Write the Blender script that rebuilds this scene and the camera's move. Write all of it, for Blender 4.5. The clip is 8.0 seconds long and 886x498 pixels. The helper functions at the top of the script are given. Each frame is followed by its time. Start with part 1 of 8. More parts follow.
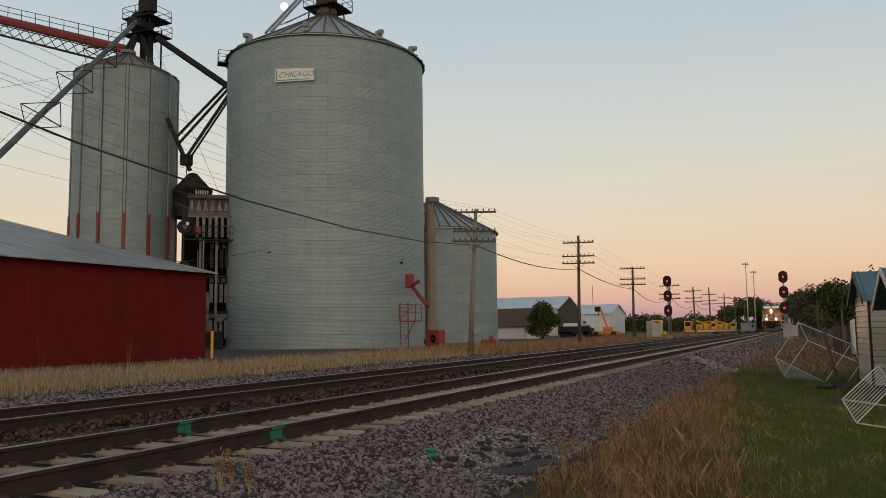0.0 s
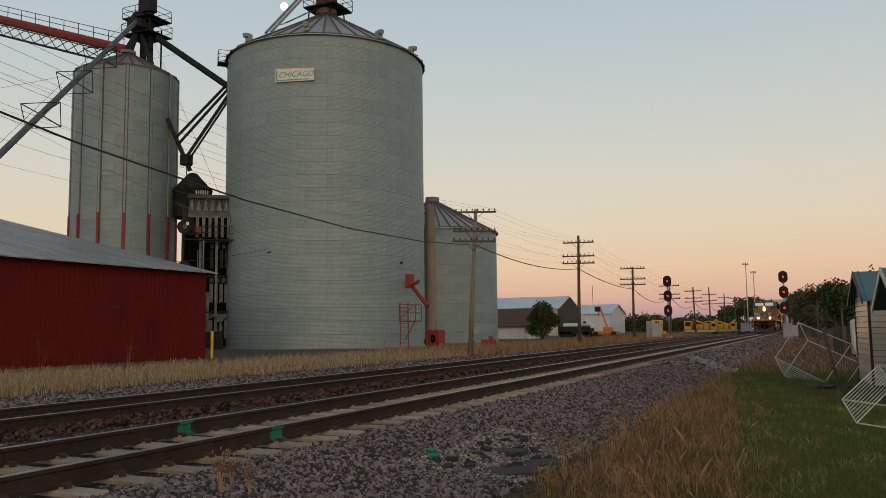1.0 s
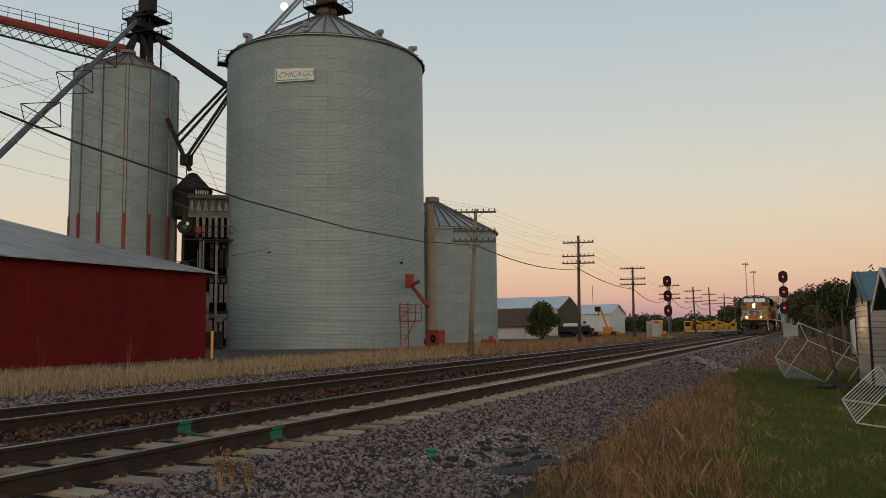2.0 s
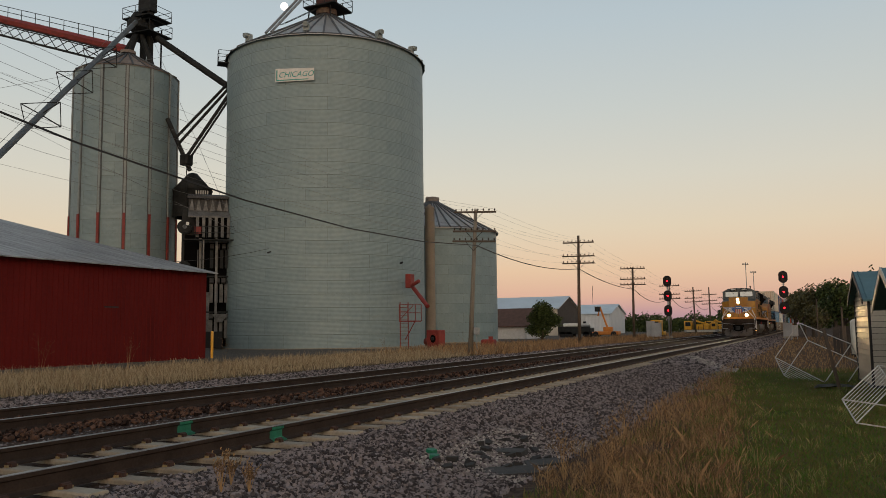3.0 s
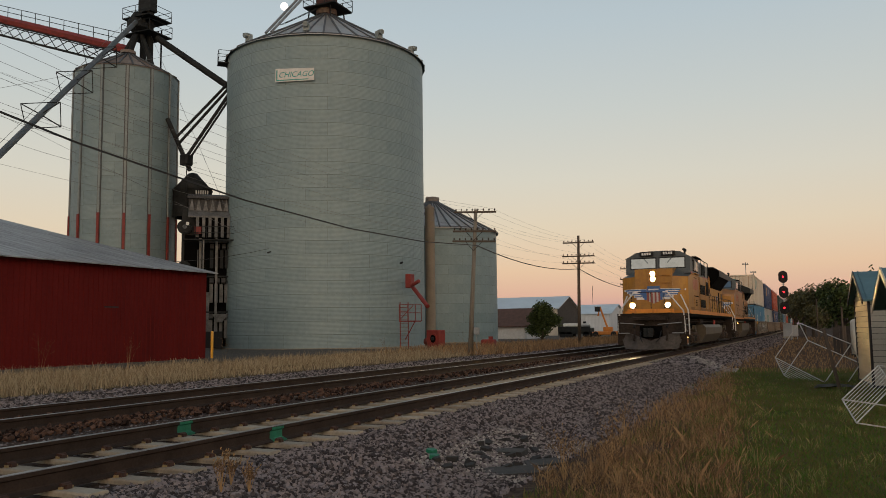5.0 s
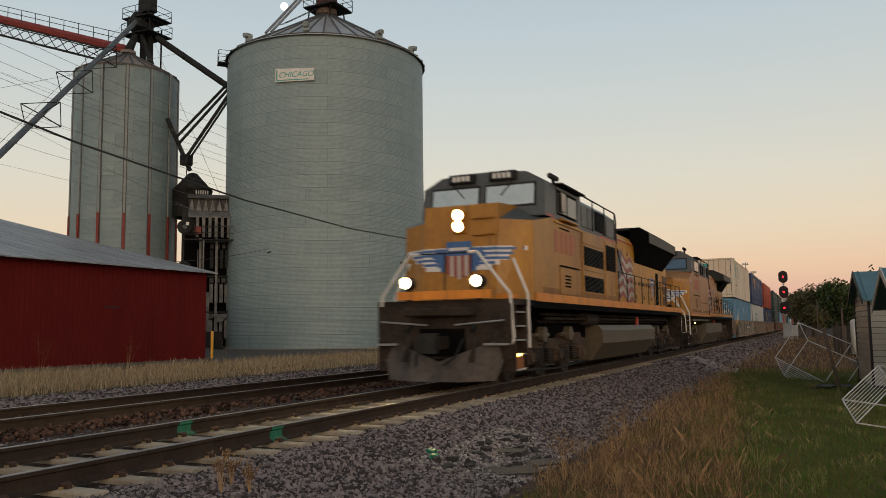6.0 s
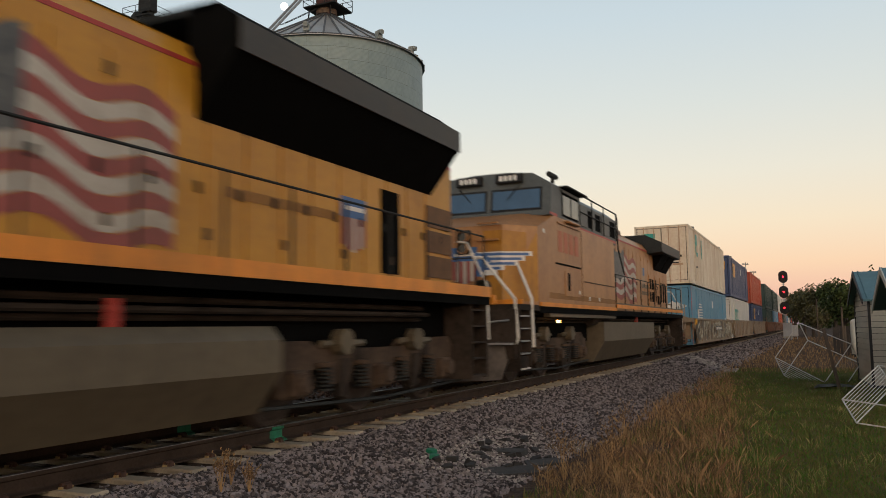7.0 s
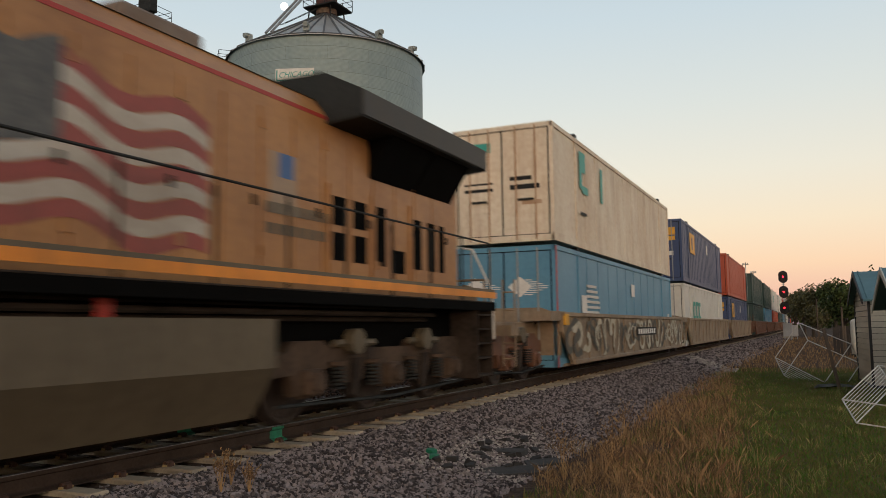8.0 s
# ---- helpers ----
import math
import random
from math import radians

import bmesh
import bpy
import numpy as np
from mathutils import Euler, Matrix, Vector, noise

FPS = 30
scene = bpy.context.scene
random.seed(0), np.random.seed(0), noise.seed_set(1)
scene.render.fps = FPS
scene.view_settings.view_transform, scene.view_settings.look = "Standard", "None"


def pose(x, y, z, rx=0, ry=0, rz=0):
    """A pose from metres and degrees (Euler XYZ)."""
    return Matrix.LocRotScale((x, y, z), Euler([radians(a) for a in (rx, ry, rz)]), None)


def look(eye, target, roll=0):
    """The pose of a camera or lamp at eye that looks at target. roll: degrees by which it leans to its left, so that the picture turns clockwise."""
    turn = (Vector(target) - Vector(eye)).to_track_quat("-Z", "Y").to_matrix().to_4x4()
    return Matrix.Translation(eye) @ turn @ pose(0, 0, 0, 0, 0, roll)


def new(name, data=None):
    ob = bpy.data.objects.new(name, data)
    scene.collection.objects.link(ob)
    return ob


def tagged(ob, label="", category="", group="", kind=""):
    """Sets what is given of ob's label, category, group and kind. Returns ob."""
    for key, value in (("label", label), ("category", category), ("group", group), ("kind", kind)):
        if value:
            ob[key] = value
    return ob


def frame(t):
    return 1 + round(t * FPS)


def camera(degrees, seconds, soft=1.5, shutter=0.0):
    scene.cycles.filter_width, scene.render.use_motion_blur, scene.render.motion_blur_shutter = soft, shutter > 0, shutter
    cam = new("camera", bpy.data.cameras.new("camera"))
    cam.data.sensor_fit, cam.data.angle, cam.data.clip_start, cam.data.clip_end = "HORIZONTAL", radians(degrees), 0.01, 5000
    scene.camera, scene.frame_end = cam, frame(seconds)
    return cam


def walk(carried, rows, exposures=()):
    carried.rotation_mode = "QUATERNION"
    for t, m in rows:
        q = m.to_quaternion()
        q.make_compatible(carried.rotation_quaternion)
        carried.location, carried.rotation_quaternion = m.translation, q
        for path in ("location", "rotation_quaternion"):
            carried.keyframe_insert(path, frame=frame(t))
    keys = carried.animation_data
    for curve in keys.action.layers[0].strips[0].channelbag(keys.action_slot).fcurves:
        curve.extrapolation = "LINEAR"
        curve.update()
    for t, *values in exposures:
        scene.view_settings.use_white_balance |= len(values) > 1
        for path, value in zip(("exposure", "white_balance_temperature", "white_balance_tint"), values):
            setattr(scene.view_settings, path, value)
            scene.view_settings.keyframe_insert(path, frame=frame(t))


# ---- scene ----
# camera: stands still beside the line
cam = camera(57.5, 8.0, soft=0.7, shutter=0.26)
EYE = (0.0, 0.0, 1.151)
YAW, PITCH, ROLL = 0.4351584, 0.098325, -0.0125726
AIM = (EYE[0] - math.sin(YAW) * math.cos(PITCH), EYE[1] + math.cos(YAW) * math.cos(PITCH), EYE[2] + math.sin(PITCH))
STAND = look(EYE, AIM, -math.degrees(ROLL) * -1)
walk(cam, [(0.0, STAND), (8.0, STAND)], exposures=[(0.0, -0.01), (0.5, -0.08), (1.2, -0.09), (4.8, -0.1), (5.8, -0.03), (6.6, 0.13), (7.2, 0.25), (8.0, 0.25)])


# ---- sky and light ----
def srgb(r, g, b):
    return tuple(((c / 255 + 0.055) / 1.055) ** 2.4 if c > 10 else c / 255 / 12.92 for c in (r, g, b)) + (1.0,)


def build_world():
    w = bpy.data.worlds.new("dusk_sky")
    scene.world = w
    w.use_nodes = True
    nt = w.node_tree
    nt.nodes.clear()
    out = nt.nodes.new("ShaderNodeOutputWorld")
    bg = nt.nodes.new("ShaderNodeBackground")
    tc = nt.nodes.new("ShaderNodeTexCoord")
    sep = nt.nodes.new("ShaderNodeSeparateXYZ")
    ramp = nt.nodes.new("ShaderNodeValToRGB")
    sky = nt.nodes.new("ShaderNodeTexSky")
    sky.sky_type, sky.sun_disc = "NISHITA", False
    sky.sun_elevation, sky.sun_rotation = SUN_ELEV, SUN_ROT
    stops = [(-0.02, (140, 128, 136)), (0.0, (160, 142, 160)), (0.016, (194, 152, 166)), (0.036, (221, 172, 162)), (0.07, (232, 192, 166)),
             (0.12, (230, 207, 182)), (0.18, (222, 212, 196)), (0.26, (208, 209, 203)), (0.36, (192, 203, 208)), (0.6, (132, 152, 168)), (1.0, (88, 110, 134))]
    add = nt.nodes.new("ShaderNodeMath")
    add.operation = "MULTIPLY_ADD"
    add.inputs[1].default_value, add.inputs[2].default_value = 1 / 1.02, 0.02 / 1.02
    el = ramp.color_ramp.elements
    while len(el) > 1:
        el.remove(el[0])
    for i, (p, c) in enumerate(stops):
        e = el[0] if i == 0 else el.new(0.5)
        e.position, e.color = (p + 0.02) / 1.02, srgb(*c)
    mix = nt.nodes.new("ShaderNodeMix")
    mix.data_type, mix.blend_type = "RGBA", "ADD"
    mix.inputs[0].default_value = 0.05
    nt.links.new(tc.outputs["Generated"], sep.inputs[0])
    nt.links.new(sep.outputs[2], add.inputs[0])
    nt.links.new(add.outputs[0], ramp.inputs[0])
    nt.links.new(ramp.outputs[0], mix.inputs[6])
    nt.links.new(sky.outputs[0], mix.inputs[7])
    # the brighter, warmer sky round the set sun
    dot = nt.nodes.new("ShaderNodeVectorMath")
    dot.operation = "DOT_PRODUCT"
    dot.inputs[1].default_value = (math.sin(SUN_ROT), math.cos(SUN_ROT), 0.06)
    nt.links.new(tc.outputs["Generated"], dot.inputs[0])
    pos = nt.nodes.new("ShaderNodeMath")
    pos.operation = "MAXIMUM"
    pos.inputs[1].default_value = 0.0
    nt.links.new(dot.outputs["Value"], pos.inputs[0])
    pw = nt.nodes.new("ShaderNodeMath")
    pw.operation = "POWER"
    pw.inputs[1].default_value = 4.0
    nt.links.new(pos.outputs[0], pw.inputs[0])
    warm = nt.nodes.new("ShaderNodeMix")
    warm.data_type, warm.blend_type = "RGBA", "ADD"
    warm.inputs[7].default_value = (0.95, 0.6, 0.34, 1)
    nt.links.new(pw.outputs[0], warm.inputs[0])
    nt.links.new(mix.outputs[2], warm.inputs[6])
    nt.links.new(warm.outputs[2], bg.inputs[0])
    bg.inputs[1].default_value = 0.86
    nt.links.new(bg.outputs[0], out.inputs[0])


SUN_ELEV, SUN_ROT = radians(4.0), radians(150.0)
build_world()
sun = new("sun", bpy.data.lights.new("sun", "SUN"))
sun.data.energy, sun.data.angle, sun.data.color = 0.4, radians(25), (1.0, 0.8, 0.62)
# the afterglow stands behind the camera, to its right
sun.matrix_world = look((0, 0, 50), (0 - 10 * math.sin(SUN_ROT), 0 - 10 * math.cos(SUN_ROT), 50 - 1.1))


# ---- materials ----
def mat(name, a, b=None, rough=0.7, metal=0.0, scale=3.0, fine=40.0, bump=0.15, dist=0.01, streak=None, rnd=0.0, island=0.0, emit=None, coat=0.0, spec=0.5):
    """Two colours mixed by coarse and fine noise, relief by the fine one; streak stretches the coarse noise."""
    m = bpy.data.materials.new(name)
    m.use_nodes = True
    nt = m.node_tree
    p = nt.nodes["Principled BSDF"]
    b = b or tuple(c * 0.7 for c in a)
    tc = nt.nodes.new("ShaderNodeTexCoord")
    src = tc.outputs["Object"]
    if streak:
        mp = nt.nodes.new("ShaderNodeMapping")
        mp.inputs["Scale"].default_value = streak
        nt.links.new(src, mp.inputs[0])
        csrc = mp.outputs[0]
    else:
        csrc = src
    n1 = nt.nodes.new("ShaderNodeTexNoise")
    n1.inputs["Scale"].default_value, n1.inputs["Detail"].default_value = scale, 4
    n2 = nt.nodes.new("ShaderNodeTexNoise")
    n2.inputs["Scale"].default_value, n2.inputs["Detail"].default_value = fine, 3
    nt.links.new(csrc, n1.inputs[0])
    nt.links.new(src, n2.inputs[0])
    avg = nt.nodes.new("ShaderNodeMix")
    avg.inputs[0].default_value = 0.4
    nt.links.new(n1.outputs[0], avg.inputs[2])
    nt.links.new(n2.outputs[0], avg.inputs[3])
    rng = nt.nodes.new("ShaderNodeMapRange")
    rng.inputs[1].default_value, rng.inputs[2].default_value = 0.32, 0.68
    fac = avg.outputs[0]
    if rnd or island:
        info = nt.nodes.new("ShaderNodeObjectInfo") if rnd else nt.nodes.new("ShaderNodeNewGeometry")
        ma = nt.nodes.new("ShaderNodeMath")
        ma.operation = "MULTIPLY_ADD"
        nt.links.new(info.outputs["Random" if rnd else "Random Per Island"], ma.inputs[0])
        ma.inputs[1].default_value = rnd or island
        sub = nt.nodes.new("ShaderNodeMath")
        sub.operation = "SUBTRACT"
        nt.links.new(fac, ma.inputs[2])
        nt.links.new(ma.outputs[0], sub.inputs[0])
        sub.inputs[1].default_value = (rnd or island) / 2
        fac = sub.outputs[0]
    nt.links.new(fac, rng.inputs[0])
    mix = nt.nodes.new("ShaderNodeMix")
    mix.data_type = "RGBA"
    nt.links.new(rng.outputs[0], mix.inputs[0])
    mix.inputs[6].default_value, mix.inputs[7].default_value = (*a, 1), (*b, 1)
    nt.links.new(mix.outputs[2], p.inputs["Base Color"])
    p.inputs["Metallic"].default_value = metal
    rr = nt.nodes.new("ShaderNodeMapRange")
    rr.inputs[3].default_value, rr.inputs[4].default_value = max(0.03, rough - 0.08), min(1, rough + 0.08)
    nt.links.new(n1.outputs[0], rr.inputs[0])
    nt.links.new(rr.outputs[0], p.inputs["Roughness"])
    p.inputs["Specular IOR Level"].default_value = spec
    if coat:
        p.inputs["Coat Weight"].default_value = coat
    if bump:
        bp = nt.nodes.new("ShaderNodeBump")
        bp.inputs["Strength"].default_value, bp.inputs["Distance"].default_value = bump, dist
        nt.links.new(n2.outputs[0], bp.inputs["Height"])
        nt.links.new(bp.outputs[0], p.inputs["Normal"])
    if emit:
        p.inputs["Emission Color"].default_value = (*emit[:3], 1)
        p.inputs["Emission Strength"].default_value = emit[3]
    return m


def weather(m, tone, amount=0.55, streak=(5.0, 5.0, 0.45), blotch=0.7):
    """Lays dirt over a paint: long vertical runs and wide worn blotches."""
    nt = m.node_tree
    p = nt.nodes["Principled BSDF"]
    src = p.inputs["Base Color"].links[0].from_socket
    tc = nt.nodes.new("ShaderNodeTexCoord")
    mp = nt.nodes.new("ShaderNodeMapping")
    mp.inputs["Scale"].default_value = streak
    nt.links.new(tc.outputs["Object"], mp.inputs[0])
    facs = []
    for vec, sc, lo, hi in ((mp.outputs[0], 1.0, 0.5, 0.72), (tc.outputs["Object"], blotch, 0.48, 0.75)):
        n = nt.nodes.new("ShaderNodeTexNoise")
        n.inputs["Scale"].default_value, n.inputs["Detail"].default_value, n.inputs["Roughness"].default_value = sc, 6, 0.65
        nt.links.new(vec, n.inputs[0])
        r = nt.nodes.new("ShaderNodeMapRange")
        r.inputs[1].default_value, r.inputs[2].default_value, r.inputs[4].default_value = lo, hi, amount
        nt.links.new(n.outputs[0], r.inputs[0])
        facs.append(r.outputs[0])
    mx = nt.nodes.new("ShaderNodeMath")
    mx.operation = "MAXIMUM"
    nt.links.new(facs[0], mx.inputs[0])
    nt.links.new(facs[1], mx.inputs[1])
    mix = nt.nodes.new("ShaderNodeMix")
    mix.data_type = "RGBA"
    nt.links.new(mx.outputs[0], mix.inputs[0])
    nt.links.new(src, mix.inputs[6])
    mix.inputs[7].default_value = (*tone, 1)
    nt.links.new(mix.outputs[2], p.inputs["Base Color"])
    return m


def corrugate(m, axis, pitch, depth):
    """Adds the fine waves of corrugated sheet along one object axis to the relief."""
    nt = m.node_tree
    p = nt.nodes["Principled BSDF"]
    tc = nt.nodes.new("ShaderNodeTexCoord")
    wv = nt.nodes.new("ShaderNodeTexWave")
    wv.wave_type, wv.bands_direction = "BANDS", axis
    wv.inputs["Scale"].default_value = 0.314 / pitch
    wv.inputs["Distortion"].default_value = 0.0
    nt.links.new(tc.outputs["Object"], wv.inputs[0])
    bp = nt.nodes.new("ShaderNodeBump")
    bp.inputs["Strength"].default_value, bp.inputs["Distance"].default_value = 1.0, depth
    nt.links.new(wv.outputs["Fac"], bp.inputs["Height"])
    old = p.inputs["Normal"].links[0].from_socket if p.inputs["Normal"].links else None
    if old:
        nt.links.new(old, bp.inputs["Normal"])
    nt.links.new(bp.outputs[0], p.inputs["Normal"])
    return m


M = {}
M["galv"] = corrugate(mat("galvanised_sheet", (0.25, 0.326, 0.33), (0.174, 0.24, 0.252), 0.55, 0.1, 0.25, 3.0, 0.1, 0.01, (1, 1, 0.25), rnd=0.13), "Z", 0.105, 0.008)
M["galv_dark"] = mat("seam_sheet", (0.12, 0.145, 0.145), None, 0.7, 0.2)
M["galv_roof"] = mat("galvanised_roof", (0.4, 0.42, 0.42), (0.3, 0.29, 0.27), 0.45, 0.35, 0.6, 6, 0.1, rnd=0.2)
M["galv_plain"] = mat("galvanised_steel", (0.33, 0.35, 0.36), (0.22, 0.23, 0.23), 0.5, 0.4, 1.5, 12)
M["rib_steel"] = mat("dark_rib_edge", (0.12, 0.125, 0.125), (0.08, 0.08, 0.08), 0.6, 0.3)
M["rust_roof"] = mat("rusted_cone_sheet", (0.26, 0.22, 0.19), (0.17, 0.12, 0.09), 0.75, 0.2, 1.2, 8, rnd=0.3)
M["dark_steel"] = mat("weathered_dark_steel", (0.028, 0.031, 0.031), (0.012, 0.013, 0.013), 0.7, 0.0, 2, 15, spec=0.2)
M["red_steel"] = mat("red_painted_steel", (0.26, 0.03, 0.02), (0.15, 0.02, 0.015), 0.6, 0.0, 2, 15)
M["red_wall"] = mat("red_painted_sheet", (0.135, 0.01, 0.008), (0.085, 0.007, 0.006), 0.8, 0.0, 0.7, 8, 0.08, 0.01, (1, 1, 0.2), spec=0.15)
M["shed_roof"] = corrugate(mat("weathered_roof_sheet", (0.44, 0.44, 0.43), (0.13, 0.12, 0.115), 0.5, 0.3, 0.9, 7, 0.1, 0.01, (0.25, 3.5, 1)), "Y", 0.11, 0.02)
M["concrete"] = mat("concrete", (0.38, 0.33, 0.25), (0.22, 0.185, 0.14), 0.85, 0, 3, 30, 0.3, 0.01, rnd=0.25)
M["rail"] = mat("rusty_rail", (0.05, 0.034, 0.026), (0.024, 0.016, 0.012), 0.8, 0.0, 4, 40, spec=0.2)
M["rail_head"] = mat("polished_rail_head", (0.3, 0.29, 0.29), (0.16, 0.15, 0.15), 0.34, 0.9, 6, 60, 0.02)
M["clip"] = mat("rusty_clip", (0.07, 0.035, 0.025), None, 0.8, 0.2, 20, 80)
M["insulator"] = mat("yellowed_insulator", (0.36, 0.27, 0.13), None, 0.7)
M["green_paint"] = mat("green_marking_paint", (0.01, 0.19, 0.1), (0.01, 0.1, 0.06), 0.6, 0, 12, 60)
M["stone"] = mat("ballast_stone", (0.235, 0.204, 0.203), (0.045, 0.039, 0.04), 0.95, 0, 6, 40, 0.3, 0.01, island=0.75, spec=0.1)
M["stone_rusty"] = mat("rust_stained_stone", (0.12, 0.068, 0.048), (0.022, 0.014, 0.011), 0.95, 0, 6, 40, 0.3, 0.01, island=0.8, spec=0.1)
M["wood_pole"] = mat("weathered_pole_wood", (0.14, 0.11, 0.085), (0.06, 0.045, 0.035), 0.85, 0, 2, 30, 0.3, 0.01, (6, 6, 0.4), spec=0.15)
M["pale_pole"] = mat("silvered_pole_wood", (0.27, 0.245, 0.205), (0.14, 0.12, 0.095), 0.85, 0, 2, 30, 0.3, 0.01, (6, 6, 0.4), spec=0.15)
M["rib_pale"] = mat("pale_stiffener_sheet", (0.27, 0.31, 0.305), (0.19, 0.215, 0.21), 0.6, 0.0, 1.5, 12)
M["fill_red"] = mat("rusty_dark_red_steel", (0.09, 0.025, 0.02), (0.04, 0.02, 0.018), 0.7, 0.1, 2, 15)
M["dryer_steel"] = mat("sooty_galvanised_steel", (0.1, 0.1, 0.1), (0.035, 0.035, 0.035), 0.7, 0.0, 1.0, 10, spec=0.2)
M["dryer_pale"] = mat("dusty_galvanised_panel", (0.19, 0.195, 0.19), (0.06, 0.06, 0.058), 0.6, 0.2, 1.5, 12)
M["flag_white_old"] = mat("old_white_lettering", (0.4, 0.4, 0.37), (0.3, 0.3, 0.28), 0.7)
M["dark_galv"] = mat("dull_galvanised_spout", (0.14, 0.155, 0.16), (0.08, 0.09, 0.09), 0.55, 0.4, 1.5, 12)
M["cable"] = mat("black_cable", (0.012, 0.012, 0.013), None, 0.6, bump=0)
M["wire"] = mat("grey_wire", (0.14, 0.14, 0.14), None, 0.5, 0.5, bump=0)
M["ceramic"] = mat("brown_insulator_glaze", (0.05, 0.03, 0.02), None, 0.25, bump=0)
M["white_paint"] = mat("white_paint", (0.72, 0.72, 0.7), (0.55, 0.54, 0.5), 0.55, 0, 3, 20)
M["black_paint"] = mat("black_paint", (0.012, 0.012, 0.013), (0.02, 0.02, 0.02), 0.6, 0, 4, 30, 0.05, spec=0.2)
# near-black holding the shade of gaps and recesses; also gaskets and black edges
M["black_gap"] = mat("gap_shade_black", (0.004, 0.004, 0.004), None, 0.9, bump=0, spec=0.05)
M["glass_dark"] = mat("dark_window_glass", (0.02, 0.025, 0.03), None, 0.06, 0, bump=0)
M["teal_sign"] = mat("teal_sign_paint", (0.02, 0.26, 0.22), (0.03, 0.33, 0.28), 0.5, 0, 4, 20, 0.02)
M["yellow_paint"] = mat("yellow_paint", (0.72, 0.38, 0.02), (0.5, 0.24, 0.015), 0.5, 0, 3, 20)
M["orange_paint"] = mat("orange_paint", (0.62, 0.22, 0.03), (0.42, 0.14, 0.02), 0.5, 0, 3, 20)


# ---- mesh helpers ----
def part(name, bm, material, parent=None, label=""):
    me = bpy.data.meshes.new(name)
    bm.to_mesh(me)
    bm.free()
    me.materials.append(material)
    ob = new(name, me)
    if parent is not None:
        ob.parent = parent
    if label:
        ob["label"] = label
    return ob


def shared(name, me, parent, m=None):
    ob = new(name, me)
    ob.parent = parent
    if m is not None:
        ob.matrix_basis = m
    return ob


def smooth(ob):
    for p in ob.data.polygons:
        p.use_smooth = True
    return ob


def empty(name, m=None):
    ob = new(name)
    if m is not None:
        ob.matrix_basis = m
    return ob


def box(bm, x0, x1, y0, y1, z0, z1, bev=0.0):
    vs = [bm.verts.new((x, y, z)) for z in (z0, z1) for y in (y0, y1) for x in (x0, x1)]
    fs = [bm.faces.new([vs[i] for i in q]) for q in ((0, 2, 3, 1), (4, 5, 7, 6), (0, 1, 5, 4), (2, 6, 7, 3), (0, 4, 6, 2), (1, 3, 7, 5))]
    if bev:
        ed = list({e for f in fs for e in f.edges})
        bmesh.ops.bevel(bm, geom=ed, offset=bev, segments=1, affect="EDGES")
    return bm


def B(x0, x1, y0, y1, z0, z1, bev=0.0):
    return box(bmesh.new(), x0, x1, y0, y1, z0, z1, bev)


def tube(bm, p, q, r, n=8, r2=None, cap=True):
    p, q = Vector(p), Vector(q)
    d = (q - p).normalized()
    u = d.orthogonal().normalized()
    v = d.cross(u)
    r2 = r if r2 is None else r2
    a = [bm.verts.new(p + (u * math.cos(2 * math.pi * i / n) + v * math.sin(2 * math.pi * i / n)) * r) for i in range(n)]
    b = [bm.verts.new(q + (u * math.cos(2 * math.pi * i / n) + v * math.sin(2 * math.pi * i / n)) * r2) for i in range(n)]
    for i in range(n):
        bm.faces.new((a[i], a[(i + 1) % n], b[(i + 1) % n], b[i]))
    if cap:
        bm.faces.new(list(reversed(a)))
        bm.faces.new(b)
    return bm


def T(*a, **k):
    return tube(bmesh.new(), *a, **k)


def beam(bm, p, q, w, h=None):
    """A rectangular bar from p to q."""
    return tube(bm, p, q, (w + (h or w)) / 2 * 0.7, 4)


def pipe(bm, pts, r, n=6):
    for p, q in zip(pts, pts[1:]):
        tube(bm, p, q, r, n)
    return bm


def prism(bm, prof, axis, a, b):
    """A closed outline pushed from a to b along an axis. The outline holds the two other coordinates in x, y, z order."""
    def at(u, v, w):
        return {"x": (w, u, v), "y": (u, w, v), "z": (u, v, w)}[axis]
    va = [bm.verts.new(at(u, v, a)) for u, v in prof]
    vb = [bm.verts.new(at(u, v, b)) for u, v in prof]
    n = len(prof)
    for i in range(n):
        bm.faces.new((va[i], va[(i + 1) % n], vb[(i + 1) % n], vb[i]))
    bm.faces.new(list(reversed(va)))
    bm.faces.new(vb)
    bmesh.ops.recalc_face_normals(bm, faces=bm.faces[:])
    return bm


def P(prof, axis, a, b):
    return prism(bmesh.new(), prof, axis, a, b)


def lathe(bm, prof, n=24, c=(0, 0), a0=0.0, a1=2 * math.pi):
    full = abs(a1 - a0 - 2 * math.pi) < 1e-6
    k = n if full else n + 1
    rings = []
    for r, z in prof:
        rings.append([bm.verts.new((c[0] + r * math.cos(a0 + (a1 - a0) * i / n), c[1] + r * math.sin(a0 + (a1 - a0) * i / n), z)) for i in range(k)])
    for ra, rb in zip(rings, rings[1:]):
        for i in range(n):
            j = (i + 1) % k
            bm.faces.new((ra[i], ra[j], rb[j], rb[i]))
    return bm


def quads_mesh(name, verts, faces, material):
    me = bpy.data.meshes.new(name)
    me.from_pydata(verts, [], faces)
    me.materials.append(material)
    me.update()
    return me


